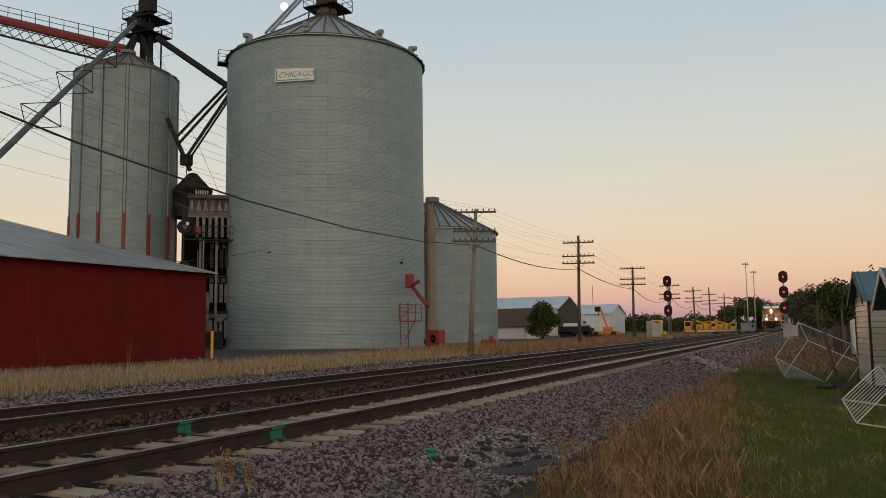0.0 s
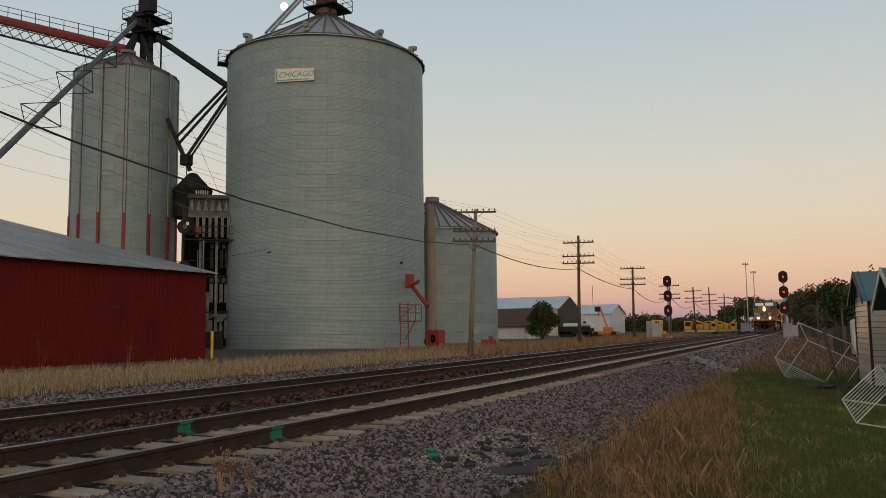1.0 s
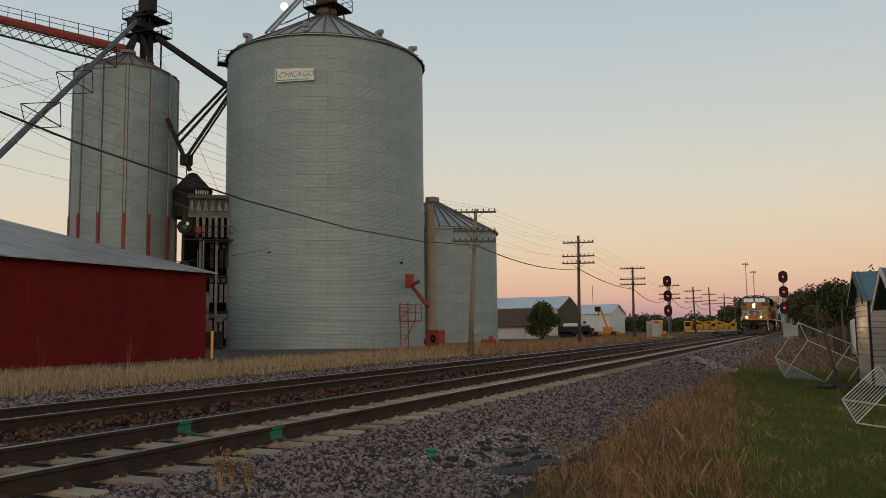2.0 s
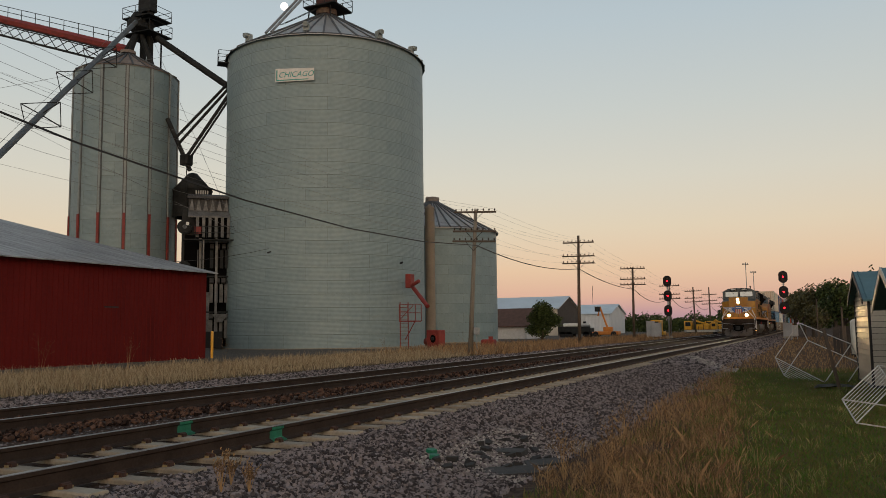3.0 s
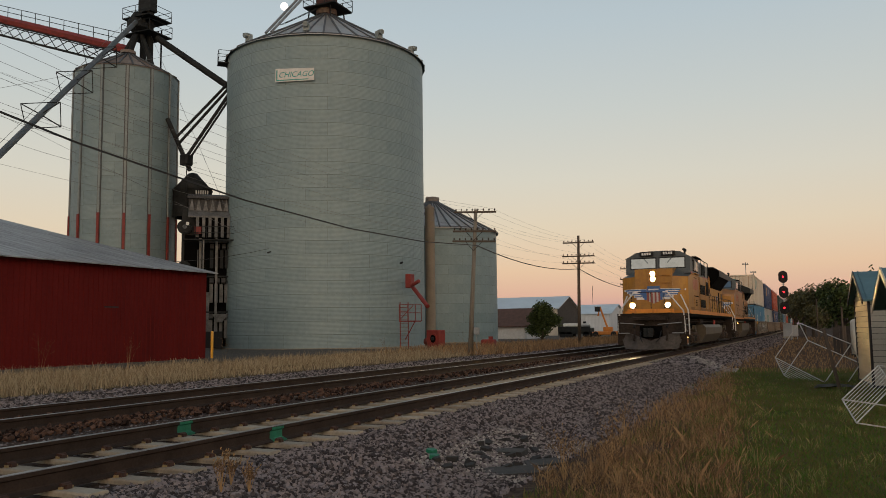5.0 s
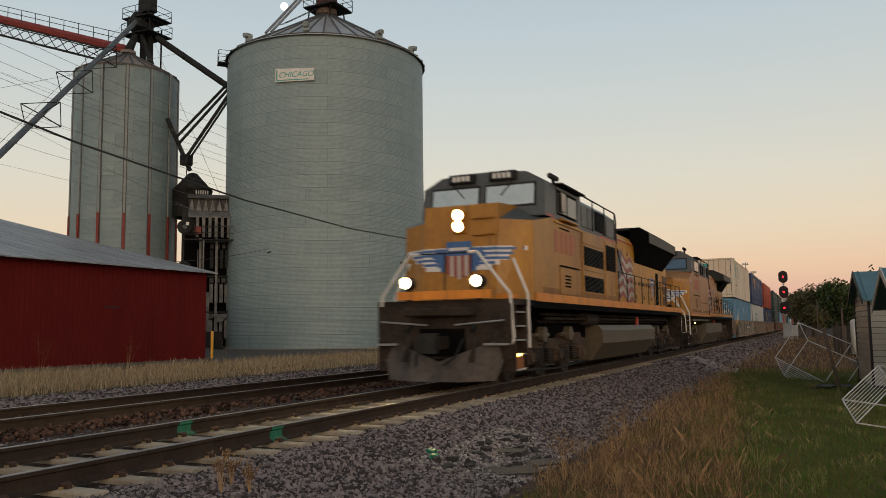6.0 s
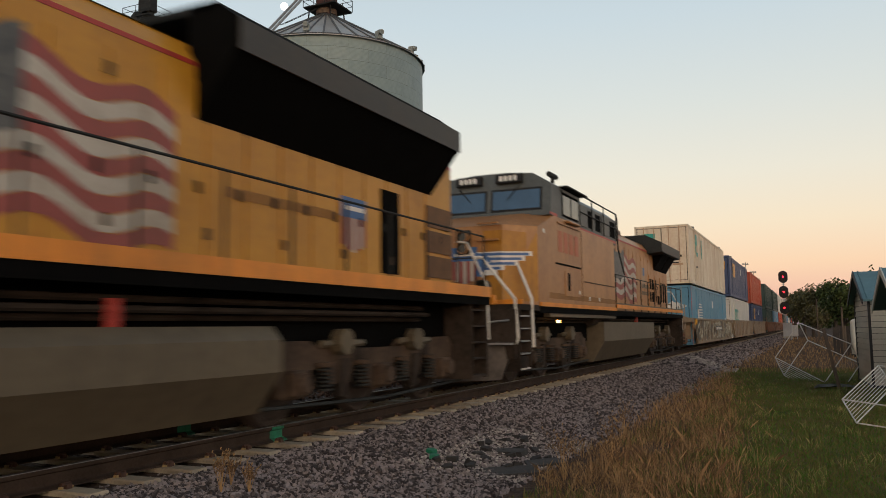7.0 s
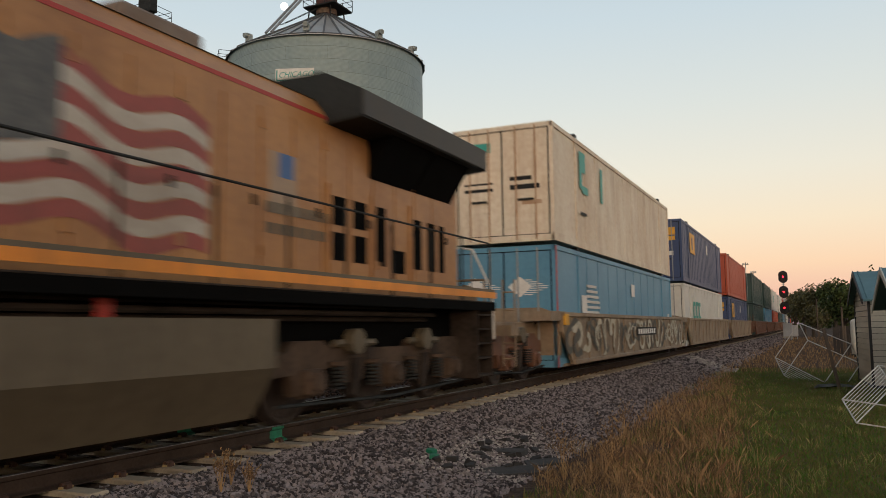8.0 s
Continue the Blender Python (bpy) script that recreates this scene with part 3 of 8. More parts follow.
def big_fittings():
    c = big_face
    R = 9.14
    # roof vents near the eave
    for off in (-0.92, -0.2, 0.56, 1.15):
        a = c + off
        v = part("roof_vent", P([(-0.27, -0.2), (0.27, -0.2), (0.27, 0.42), (0.12, 0.54), (-0.12, 0.54), (-0.27, 0.42)], "x", -0.2, 0.2), M["rib_pale"], big)
        v.matrix_basis = pose(8.5 * math.cos(a), 8.5 * math.sin(a), 27.0, 0, 0, math.degrees(a))
        h = T((0.15, 0, 0.38), (0.5, 0, 0.28), 0.22, 10)
        part("vent_hood", h, M["rib_pale"], v)
    # maker's sign
    az = math.atan2(54.4 + 0 - big.location.y, -38.8 - big.location.x)
    sg = part("sign", P([(-1.68, -0.55), (1.68, -0.55), (1.68, 0.5), (-1.68, 0.6)], "x", 0.0, 0.03), M["white_paint"], big, "white sign with teal italic lettering")
    sg.matrix_basis = pose((R + 0.12) * math.cos(az), (R + 0.12) * math.sin(az), 22.78, 0, 0, math.degrees(az))
    letters("CHICAGO", 0.66, Matrix.Translation((0.04, 0.1, 0.02)) @ Euler((math.pi / 2, 0, math.pi / 2)).to_matrix().to_4x4(), M["teal_sign"], sg, shear=0.3)
    part("sign_rule", B(0.031, 0.04, -1.5, 1.2, -0.46, -0.38), M["teal_sign"], sg)
    part("sign_rule", B(0.031, 0.04, -1.6, -1.5, -0.46, 0.46), M["teal_sign"], sg)
    # roof-top platform and head
    top = big.location
    pf = part("roof_platform", B(-1.6, 1.9, -1.6, 1.6, 31.0, 31.12), M["dark_steel"], big)
    for x in (-1.6, -0.4, 0.8, 1.9):
        for y in (-1.6, 1.6):
            part("platform_post", T((x, y, 31.1), (x, y, 32.25), 0.035, 5), M["dark_steel"], pf)
    for z in (31.65, 32.2):
        for a, b in (((-1.6, -1.6), (1.9, -1.6)), ((1.9, -1.6), (1.9, 1.6)), ((1.9, 1.6), (-1.6, 1.6)), ((-1.6, 1.6), (-1.6, -1.6))):
            part("platform_rail", T((*a, z), (*b, z), 0.03, 5), M["dark_steel"], pf)
    for x in (-1.3, 1.3):
        for y in (-1.3, 1.3):
            part("platform_leg", T((x, y, 29.2), (x * 0.9, y * 0.9, 31.0), 0.07, 6), M["dark_steel"], pf)
    pf.location.z = 1.0
    part("fill_head", B(-0.8, 0.8, -0.7, 0.7, 31.2, 35.0, 0.08), M["fill_red"], big, "rusty red fill head")
    part("fill_pipe", T((0, 0, 30.6), (0, 0, 31.4), 0.5, 14), M["dark_steel"], big)
    # spout from above down to the roof
    for d in (-0.3, 0.3):
        part("brace_pipe", T((-1.2 + d, -7.4, 27.6), (-0.9 + d, -0.6, 34.8), 0.12, 8), M["galv_plain"], big)
    lad = bmesh.new()
    for e in (-0.22, 0.22):
        tube(lad, (-1.4 + e, -5.2, 29.1), (-0.2 + e, -1.2, 31.9), 0.03, 5)
    for k in range(9):
        f = k / 8
        tube(lad, (-1.62 + 1.2 * f, -5.2 + 4 * f, 29.1 + 2.8 * f), (-1.18 + 1.2 * f, -5.2 + 4 * f, 29.1 + 2.8 * f), 0.02, 4)
    part("roof_ladder", lad, M["dark_steel"], big)
    # caged stand at the eave
    a = c - 1.36
    cage = part("eave_landing", B(-0.5, 0.9, -0.6, 0.6, 24.9, 25.0), M["dark_steel"], big)
    for x in (-0.4, 0.85):
        for y in (-0.55, 0.55):
            part("landing_post", T((x, y, 24.95), (x, y, 26.1), 0.03, 5), M["dark_steel"], cage)
    for z in (25.5, 26.1):
        for p, q in (((-0.4, -0.55), (0.85, -0.55)), ((0.85, -0.55), (0.85, 0.55)), ((0.85, 0.55), (-0.4, 0.55))):
            part("landing_rail", T((*p, z), (*q, z), 0.025, 5), M["dark_steel"], cage)
    cage.matrix_basis = pose(R * math.cos(a), R * math.sin(a), 0.8, 0, 0, math.degrees(a))
    # foot shadow line and yard lamp on the wall
    part("wall_lamp", T((-40.45 - top.x, 53.6 - top.y, 7.9), (-40.2 - top.x, 52.9 - top.y, 7.75), 0.07, 8), M["dark_steel"], big)
    part("sampler_bracket", T((-32.4 - top.x, 61.0 - top.y, 7.1), (-31.9 - top.x, 60.4 - top.y, 7.1), 0.09, 6), M["dark_steel"], big)


big_fittings()


def lattice(bm, a, b, w, n, r):
    """A square lattice girder from a to b."""
    a, b = Vector(a), Vector(b)
    d = (b - a).normalized()
    u = d.cross(Vector((0, 0, 1))).normalized() * w / 2
    v = u.cross(d).normalized() * w / 2
    cs = [(u + v), (u - v), (-u - v), (-u + v)]
    for c in cs:
        tube(bm, a + c, b + c, r, 4)
    for k in range(n):
        p, q = a.lerp(b, k / n), a.lerp(b, (k + 1) / n)
        for i in range(4):
            tube(bm, p + cs[i], q + cs[(i + 1) % 4], r * 0.6, 4)
    return bm


def conveyor_bridge():
    o = empty("conveyor_bridge")
    tagged(o, "red covered conveyor on a dark lattice bridge", "conveyor")
    a, b = Vector((-98.0, 53.9, 41.3)), Vector((-59.6, 56.6, 28.5))
    part("cover", T(a, b, 0.45, 6), M["red_steel"], o, "red conveyor cover")
    part("truss", lattice(bmesh.new(), a - Vector((0, 0, 1.1)), b - Vector((0, 0, 1.1)), 1.1, 26, 0.07), M["dark_steel"], o)
    n = 20
    for e in (-0.9,):
        off = Vector((0, e, 0.3))
        for h in (0.55, 1.1):
            part("hand_rail", T(a + off + Vector((0, 0, h)), b + off + Vector((0, 0, h)), 0.035, 5), M["dark_steel"], o)
        for k in range(n + 1):
            p = a.lerp(b, k / n) + off
            part("rail_post", T(p, p + Vector((0, 0, 1.1)), 0.035, 5), M["dark_steel"], o)


def elevator_leg():
    o = empty("elevator_leg", pose(-58.5, 57.5, -0.35))
    tagged(o, "dark steel bucket elevator leg with platforms", "grain elevator")
    for e in (-0.45, 0.45):
        part("casing", B(e - 0.19, e + 0.19, -0.26, 0.26, 0, 33.2, 0.02), M["dark_steel"], o)
    part("head", P([(-0.75, 32.8), (-0.75, 34.6), (-0.3, 35.4), (0.4, 35.4), (0.8, 34.6), (0.8, 32.8)], "y", -0.45, 0.45), M["dark_steel"], o)
    part("distributor", lathe(bmesh.new(), [(0.5, 30.6), (1.0, 31.0), (1.0, 31.5), (0.4, 32.6)], 14, (-0.4, -0.8)), M["dark_steel"], o)
    for zp, w in ((31.9, 1.7), (30.3, 1.8)):
        p = part("platform", B(-w, w, -1.5, 1.5, zp, zp + 0.1), M["dark_steel"], o)
        for x in (-w, 0, w):
            for y in (-1.5, 1.5):
                part("post", T((x, y, zp), (x, y, zp + 1.15), 0.035, 5), M["dark_steel"], p)
        for z in (zp + 0.6, zp + 1.15):
            for s, q in (((-w, -1.5), (w, -1.5)), ((w, -1.5), (w, 1.5)), ((w, 1.5), (-w, 1.5)), ((-w, 1.5), (-w, -1.5))):
                part("rail", T((*s, z), (*q, z), 0.03, 5), M["dark_steel"], p)
    part("support_tower", lattice(bmesh.new(), (1.3, 0.6, 0), (1.3, 0.6, 31.0), 1.5, 18, 0.08), M["dark_steel"], o)
    for q in ((-1.0, -2.4, 27.2), (0.2, -2.6, 27.2), (2.4, -1.0, 25.5)):
        part("short_spout", T((-0.2, -0.8, 31.0), q, 0.24, 10), M["dark_steel"], o)


def spouts():
    s = empty("down_spout")
    tagged(s, "long grey grain spout slanting down from the elevator", "grain spout")
    a, b = Vector((-58.4, 56.0, 31.0)), Vector((-45.0, 30.2, 9.3))
    part("tube", T(a, b, 0.22, 12), M["dark_galv"], s)
    for f in (0.3, 0.47, 0.66):
        p = a.lerp(b, f)
        for k, (dx, dz) in enumerate(((-1.3, 0.8), (1.2, 0.9), (1.3, -0.9), (-0.9, -1.0))):
            part("truss_strut", T(p, p + Vector((dx, dx * 0.5, dz)), 0.045, 5), M["dark_steel"], s)
        q = [p + Vector((dx, dx * 0.5, dz)) for dx, dz in ((-1.3, 0.8), (1.2, 0.9), (1.3, -0.9), (-0.9, -1.0))]
        for i in range(4):
            part("truss_strut", T(q[i], q[(i + 1) % 4], 0.035, 5), M["dark_steel"], s)
    for d in (0.9, -0.9):
        part("tie_wire", T(a + Vector((d, 0, 0.5)), b + Vector((d, 0, 0.2)), 0.015, 4), M["wire"], s)
    t = empty("cross_spout")
    tagged(t, "dark grain spout with pipe braces between the silos", "grain spout")
    part("tube", T((-57.0, 57.4, 29.6), (-48.6, 58.4, 23.6), 0.3, 10), M["dark_steel"], t)
    for p, q, r in (((-48.9, 57.9, 23.9), (-52.4, 55.4, 18.9), 0.13), ((-48.7, 57.9, 23.5), (-52.2, 55.4, 18.2), 0.13), ((-48.4, 57.9, 23.2), (-51.6, 55.8, 17.0), 0.15), ((-48.2, 57.9, 22.9), (-51.4, 55.8, 16.6), 0.1), ((-53.2, 55.0, 20.6), (-51.5, 56.2, 15.8), 0.2)):
        part("brace", T(p, q, r, 8), M["dark_steel"], t)
    part("junction", B(-52.0, -51.1, 55.3, 56.2, 16.2, 17.2, 0.1), M["dark_steel"], t)
    part("guy_wire", T((-57.5, 57.0, 29.9), (-41.5, 50.5, 9.0), 0.014, 4), M["wire"], t)


def grain_dryer():
    o = empty("grain_dryer", pose(-48.3, 56.5, -0.35, 0, 0, 41))
    tagged(o, "dark steel grain dryer tower with pale ribbed upper housing", "grain dryer")
    # local x runs along the front, y away from the railway
    for x in (-1.55, -0.2, 2.2):
        part("leg", B(x - 0.1, x + 0.1, -1.6, -1.3, 0, 9.9), M["dryer_pale"], o)
        part("leg", B(x - 0.13, x + 0.13, 1.5, 1.8, 0, 9.9), M["dark_steel"], o)
    # black box: the shade between the columns is put into its colour
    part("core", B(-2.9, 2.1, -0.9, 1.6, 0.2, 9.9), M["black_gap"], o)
    # three banks of columns with slanted discharge chutes between them
    for z in (0.9, 4.0, 7.0):
        part("girt", B(-1.7, 2.4, -1.5, -1.32, z + 2.2, z + 2.34), M["dark_steel"], o)
        for k in range(4):
            part("duct_panel", B(-0.75 + 0.42 * k, -0.45 + 0.42 * k, -1.26, -1.1, z, z + 1.6, 0.02), M["dryer_pale"] if z < 7 else M["dark_steel"], o)
            part("chute", P([(-1.5, z + 1.75), (-1.15, z + 2.15), (-0.9, z + 2.1), (-1.3, z + 1.65)], "x", -0.75 + 0.5 * k, -0.4 + 0.5 * k), M["dryer_steel"], o)
    part("drain_hopper", P([(-0.5, 3.0), (0.9, 3.0), (0.35, 2.3), (-0.1, 2.3)], "y", -1.75, -1.2), M["dryer_pale"], o)
    part("bin_panel", B(-1.2, -0.75, -1.35, -1.2, 0.2, 4.9), M["dryer_pale"], o)
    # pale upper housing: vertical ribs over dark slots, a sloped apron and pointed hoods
    # its black colour paints the shade in the slots behind the ribs
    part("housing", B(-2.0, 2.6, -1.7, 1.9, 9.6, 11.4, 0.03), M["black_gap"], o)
    for k in range(9):
        part("housing_rib", B(-1.95 + 0.52 * k, -1.7 + 0.52 * k, -1.86, -1.7, 9.65, 11.4), M["dryer_pale"], o)
    part("apron", P([(-1.95, 11.35), (-1.2, 12.0), (-1.2, 12.1), (-1.95, 11.45)], "x", -2.6, 2.7), M["dryer_pale"], o)
    part("back_panel", B(-2.6, 2.7, -1.15, -1.05, 11.9, 13.4), M["dryer_steel"], o)
    for k in range(9):
        part("baffle", P([(-2.55 + 0.58 * k, 12.0), (-2.1 + 0.58 * k, 12.0), (-2.32 + 0.58 * k, 13.1)], "y", -1.45, -1.15), M["dryer_pale"], o)
    part("roof", P([(-1.5, 13.3), (1.9, 14.0), (1.9, 13.8), (-1.5, 13.1)], "x", -2.7, 2.7), M["dryer_steel"], o)
    pl = part("catwalk", B(-3.0, 2.7, -2.7, -1.9, 9.3, 9.4), M["dark_steel"], o)
    for k in range(7):
        part("post", T((-2.9 + 0.93 * k, -2.65, 9.4), (-2.9 + 0.93 * k, -2.65, 10.5), 0.03, 5), M["dark_steel"], pl)
    for z in (9.95, 10.5):
        part("rail", T((-2.9, -2.65, z), (2.7, -2.65, z), 0.03, 5), M["dark_steel"], pl)
    # dark service tower with fans and pipes beside the columns
    part("side_tower", B(-3.15, -1.95, -0.8, 1.8, 0.0, 12.4, 0.05), M["dark_steel"], o)
    for z in (7.0, 10.6):
        part("fan_housing", T((-2.9, -1.2, z), (-2.9, -0.8, z), 0.62, 18), M["dark_steel"], o)
        part("fan_hub", T((-2.9, -1.3, z), (-2.9, -1.2, z), 0.18, 10), M["dark_galv"], o)
    for x, z0, z1 in ((-2.7, 4.6, 6.4), (-2.35, 4.4, 6.9), (-2.0, 4.8, 6.6), (-1.75, 5.4, 8.6)):
        part("pipe", T((x, -1.3, z0), (x, -1.3, z1), 0.045, 6), M["dryer_pale"], o)
    part("service_platform", B(-3.1, -1.7, -2.0, 0.0, 6.5, 6.6), M["dark_steel"], o)
    part("red_box", B(-2.05, -1.5, -2.3, -2.0, 9.9, 10.5), M["red_steel"], o)
    part("yard_light", B(-2.75, -2.5, -2.5, -2.3, 10.6, 10.85), M["white_paint"], o)
    part("control_box", B(-1.2, 0.4, -1.9, -1.4, 0.1, 1.5, 0.03), M["black_paint"], o)
    part("small_roof", P([(-1.9, 1.6), (-1.2, 1.9), (-1.2, 1.95), (-1.9, 1.65)], "x", -2.6, -1.3), M["dryer_pale"], o)
    part("tall_post", B(-1.35, -1.22, -2.6, -2.47, 0, 9.3), M["dryer_pale"], o)
    hop = smooth(part("surge_tank", lathe(bmesh.new(), [(1.75, 12.0), (1.75, 14.5), (1.85, 14.55), (0.4, 16.2), (0.02, 16.3)], 28, (-2.4, 3.6)), M["dark_steel"], o))
    for k in range(6):
        part("tank_letter_bar", B(-2.1 + 0.2 * k, -1.98 + 0.2 * k, 1.8, 1.86, 14.0, 14.35), M["flag_white_old"], hop)
    part("tank_ladder", T((-2.9, 1.6, 12.5), (-2.9, 1.6, 17.0), 0.05, 5), M["dark_steel"], o)
    part("tank_rail", T((-2.9, 1.6, 16.8), (-2.0, 1.9, 16.9), 0.03, 5), M["dark_steel"], o)


def yard_things():
    c = smooth(part("tan_column", lathe(bmesh.new(), [(0.5, 0.0), (0.5, 13.9), (0.55, 14.0), (0.1, 14.4)], 18), mat("tan_plastered_column", (0.3, 0.25, 0.19), (0.2, 0.165, 0.125), 0.85, 0, 0.8, 10)))
    c.location = (-36.2, 74.7, -0.4)
    tagged(c, "tan cylindrical column between two silos", "column")
    # red unloading auger on the silo wall
    o = empty("unloading_auger")
    tagged(o, "red unloading auger chute on the big silo", "auger")
    part("tube", T((-31.4, 60.8, 5.0), (-28.9, 59.1, 2.95), 0.17, 10), M["red_steel"], o)
    part("gearbox", B(-31.7, -31.2, 60.5, 61.3, 4.6, 5.8, 0.05), M["red_steel"], o)
    part("motor", T((-30.9, 60.2, 4.8), (-30.0, 59.7, 5.1), 0.15, 10), M["red_steel"], o)
    l = empty("service_ladder")
    tagged(l, "red steel ladder and landing at the silo foot", "ladder")
    d = Vector((-31.6, 60.1, 0))
    for e in (-0.3, 0.3):
        part("stile", T(d + Vector((e, e * 0.5, -0.4)), d + Vector((e, e * 0.5, 3.4)), 0.045, 5), M["red_steel"], l)
    for k in range(10):
        z = 0.0 + 0.33 * k
        part("rung", T(d + Vector((-0.3, -0.15, z)), d + Vector((0.3, 0.15, z)), 0.03, 4), M["red_steel"], l)
    part("landing", B(-31.9, -30.4, 59.8, 60.9, 1.75, 1.85), M["red_steel"], l)
    for x, y in ((-31.9, 59.8), (-30.4, 59.8), (-30.4, 60.9), (-31.1, 59.8)):
        part("landing_post", T((x, y, 1.8), (x, y, 3.2), 0.035, 5), M["red_steel"], l)
    for z in (2.5, 3.2):
        part("landing_rail", T((-31.9, 59.8, z), (-30.4, 59.8, z), 0.03, 5), M["red_steel"], l)
        part("landing_rail", T((-30.4, 59.8, z), (-30.4, 60.9, z), 0.03, 5), M["red_steel"], l)
    part("knee_brace", T((-30.5, 59.9, 1.75), (-31.5, 60.1, 0.3), 0.04, 5), M["red_steel"], l)
    part("knee_brace", T((-31.9, 59.8, 1.9), (-30.6, 59.8, 3.1), 0.03, 5), M["red_steel"], l)
    # red fan at the foot
    f = empty("aeration_fan", pose(-28.4, 59.5, -0.4, 0, 0, -20))
    tagged(f, "red aeration fan with round intake", "fan")
    part("housing", B(-0.75, 0.75, -0.35, 0.35, 0.0, 1.45, 0.05), M["red_steel"], f)
    part("intake_ring", lathe_ring(0.46, 0.33, -0.4, 0.14), M["red_steel"], f)
    # flat black disc paints the dark inside of the intake
    part("intake", T((0.05, -0.37, 0.75), (0.05, -0.35, 0.75), 0.4, 18), M["black_gap"], f)
    part("motor", T((0.05, -0.5, 0.75), (0.05, -0.35, 0.75), 0.14, 10), M["dark_steel"], f)
    part("duct", T((-0.6, 0.0, 0.6), (-1.6, 0.6, 0.5), 0.35, 10), M["red_steel"], f)
    m = empty("red_motor_unit", pose(-25.6, 64.0, -0.5))
    tagged(m, "small rusty red motor unit in the weeds", "motor")
    part("casing", B(-0.6, 0.6, -0.35, 0.35, 0.05, 0.7, 0.08), M["red_steel"], m)
    part("cap", T((0.2, 0, 0.7), (0.2, 0, 0.95), 0.2, 10), M["red_steel"], m)
    b = empty("bollard", pose(-33.15, 38.3, -0.5))
    tagged(b, "yellow steel bollard at the shed corner", "bollard")
    smooth(part("post", lathe(bmesh.new(), [(0.085, 0.0), (0.085, 1.6), (0.06, 1.67), (0.005, 1.7)], 12), M["yellow_paint"], b))
    mb = empty("meter_box", pose(-20.0, 47.5, 0.0))
    tagged(mb, "small grey meter box on the utility pole", "meter box")
    part("case", B(0.1, 0.45, -0.25, -0.05, 0.75, 1.2, 0.02), M["galv_plain"], mb)
    part("conduit", T((0.25, -0.12, -0.6), (0.25, -0.12, 0.75), 0.03, 6), M["galv_plain"], mb)


def lathe_ring(R, r, y, dy):
    bm = bmesh.new()
    n = 20
    rows = []
    for rad, yy in ((R, y + dy), (R, y), (r, y), (r, y + dy)):
        rows.append([bm.verts.new((0.05 + rad * math.cos(2 * math.pi * i / n), yy, 0.75 + rad * math.sin(2 * math.pi * i / n))) for i in range(n)])
    for a, b in zip(rows, rows[1:]):
        for i in range(n):
            bm.faces.new((a[i], a[(i + 1) % n], b[(i + 1) % n], b[i]))
    return bm


conveyor_bridge()
elevator_leg()
spouts()
grain_dryer()
yard_things()


# ---- wires along the poles ----
def span(bm, p, q, sag, r, n=8):
    p, q = Vector(p), Vector(q)
    last = p
    for k in range(1, n + 1):
        f = k / n
        c = p.lerp(q, f) - Vector((0, 0, sag * 4 * f * (1 - f)))
        tube(bm, last, c, r, 4, cap=False)
        last = c


def wires():
    pts = [(-20.0, -14.0, 13.1)] + [(-20.0, y, 0) for y, _, _ in POLES[:8]]
    zc = [13.1, 6.46, 6.45, 5.5, 5.3, 5.0, 5.0, 4.8, 4.8]
    bm = bmesh.new()
    for i in range(len(pts) - 1):
        span(bm, (pts[i][0] + 0.15, pts[i][1], zc[i]), (pts[i + 1][0] + 0.15, pts[i + 1][1], zc[i + 1]), (2.97, 0.55, 0.35, 1.1, 1.2, 0.9, 0.9, 0.9)[i], 0.035)
    bmesh.ops.remove_doubles(bm, verts=bm.verts[:], dist=0.02)
    tagged(part("cable", bm, M["cable"]), "thick black cable slung from pole to pole", "cable")
    tops = [13.2] + [t + 0.55 - q for (_, t, _), q in zip(POLES[:8], DROPS)]
    for dz, xs in ((-0.55, (-1.3, -0.55, 0.55, 1.3)), (-1.8, (-1.35, 1.3)), (-2.45, (-1.35, 1.35))):
        for x in xs:
            bm = bmesh.new()
            for i in range(len(pts) - 1):
                span(bm, (-20 + x, pts[i][1], tops[i] + dz + 0.15 + (0.8 if i == 0 else 0)), (-20 + x, pts[i + 1][1], tops[i + 1] + dz + 0.15), 2.6 if i == 0 else 0.35, 0.0055)
            tagged(part("wire", bm, M["wire"]), "thin telegraph wire between pole crossarms", "wire", group="telegraph wires")
    bm = bmesh.new()
    span(bm, (-40.3, 53.2, 7.8), (-46.0, 41.0, 6.2), 0.5, 0.025)
    tagged(part("cable", bm, M["cable"]), "slack black cable to the silo wall", "cable")
    for a, b in (((-98, 40, 34), (-41, 52, 13)), ((-98, 30, 27), (-41, 50.5, 10)), ((-90, 36, 36), (-43, 50, 16)), ((-90, 20, 13), (-52, 56, 27)), ((-95, 30, 40), (-38, 48, 8))):
        bm = bmesh.new()
        span(bm, a, b, 0.8, 0.014)
        tagged(part("guy_wire", bm, M["wire"]), "thin steel guy wire by the silos", "wire", group="guy wires")


wires()
moon = smooth(part("moon", lathe(bmesh.new(), [(0.02 if abs(k) == 8 else 17.6 * math.cos(k * math.pi / 16), 17.6 * math.sin(k * math.pi / 16)) for k in range(-8, 9)], 24), mat("moon_surface", (0.9, 0.9, 0.86), (0.7, 0.7, 0.68), 1, 0, 0.08, 0.3, emit=(1, 0.98, 0.93, 1.1), bump=0)))
moon.location = (-2068, 2823, 1421)
tagged(moon, "pale full moon in the evening sky", "moon")


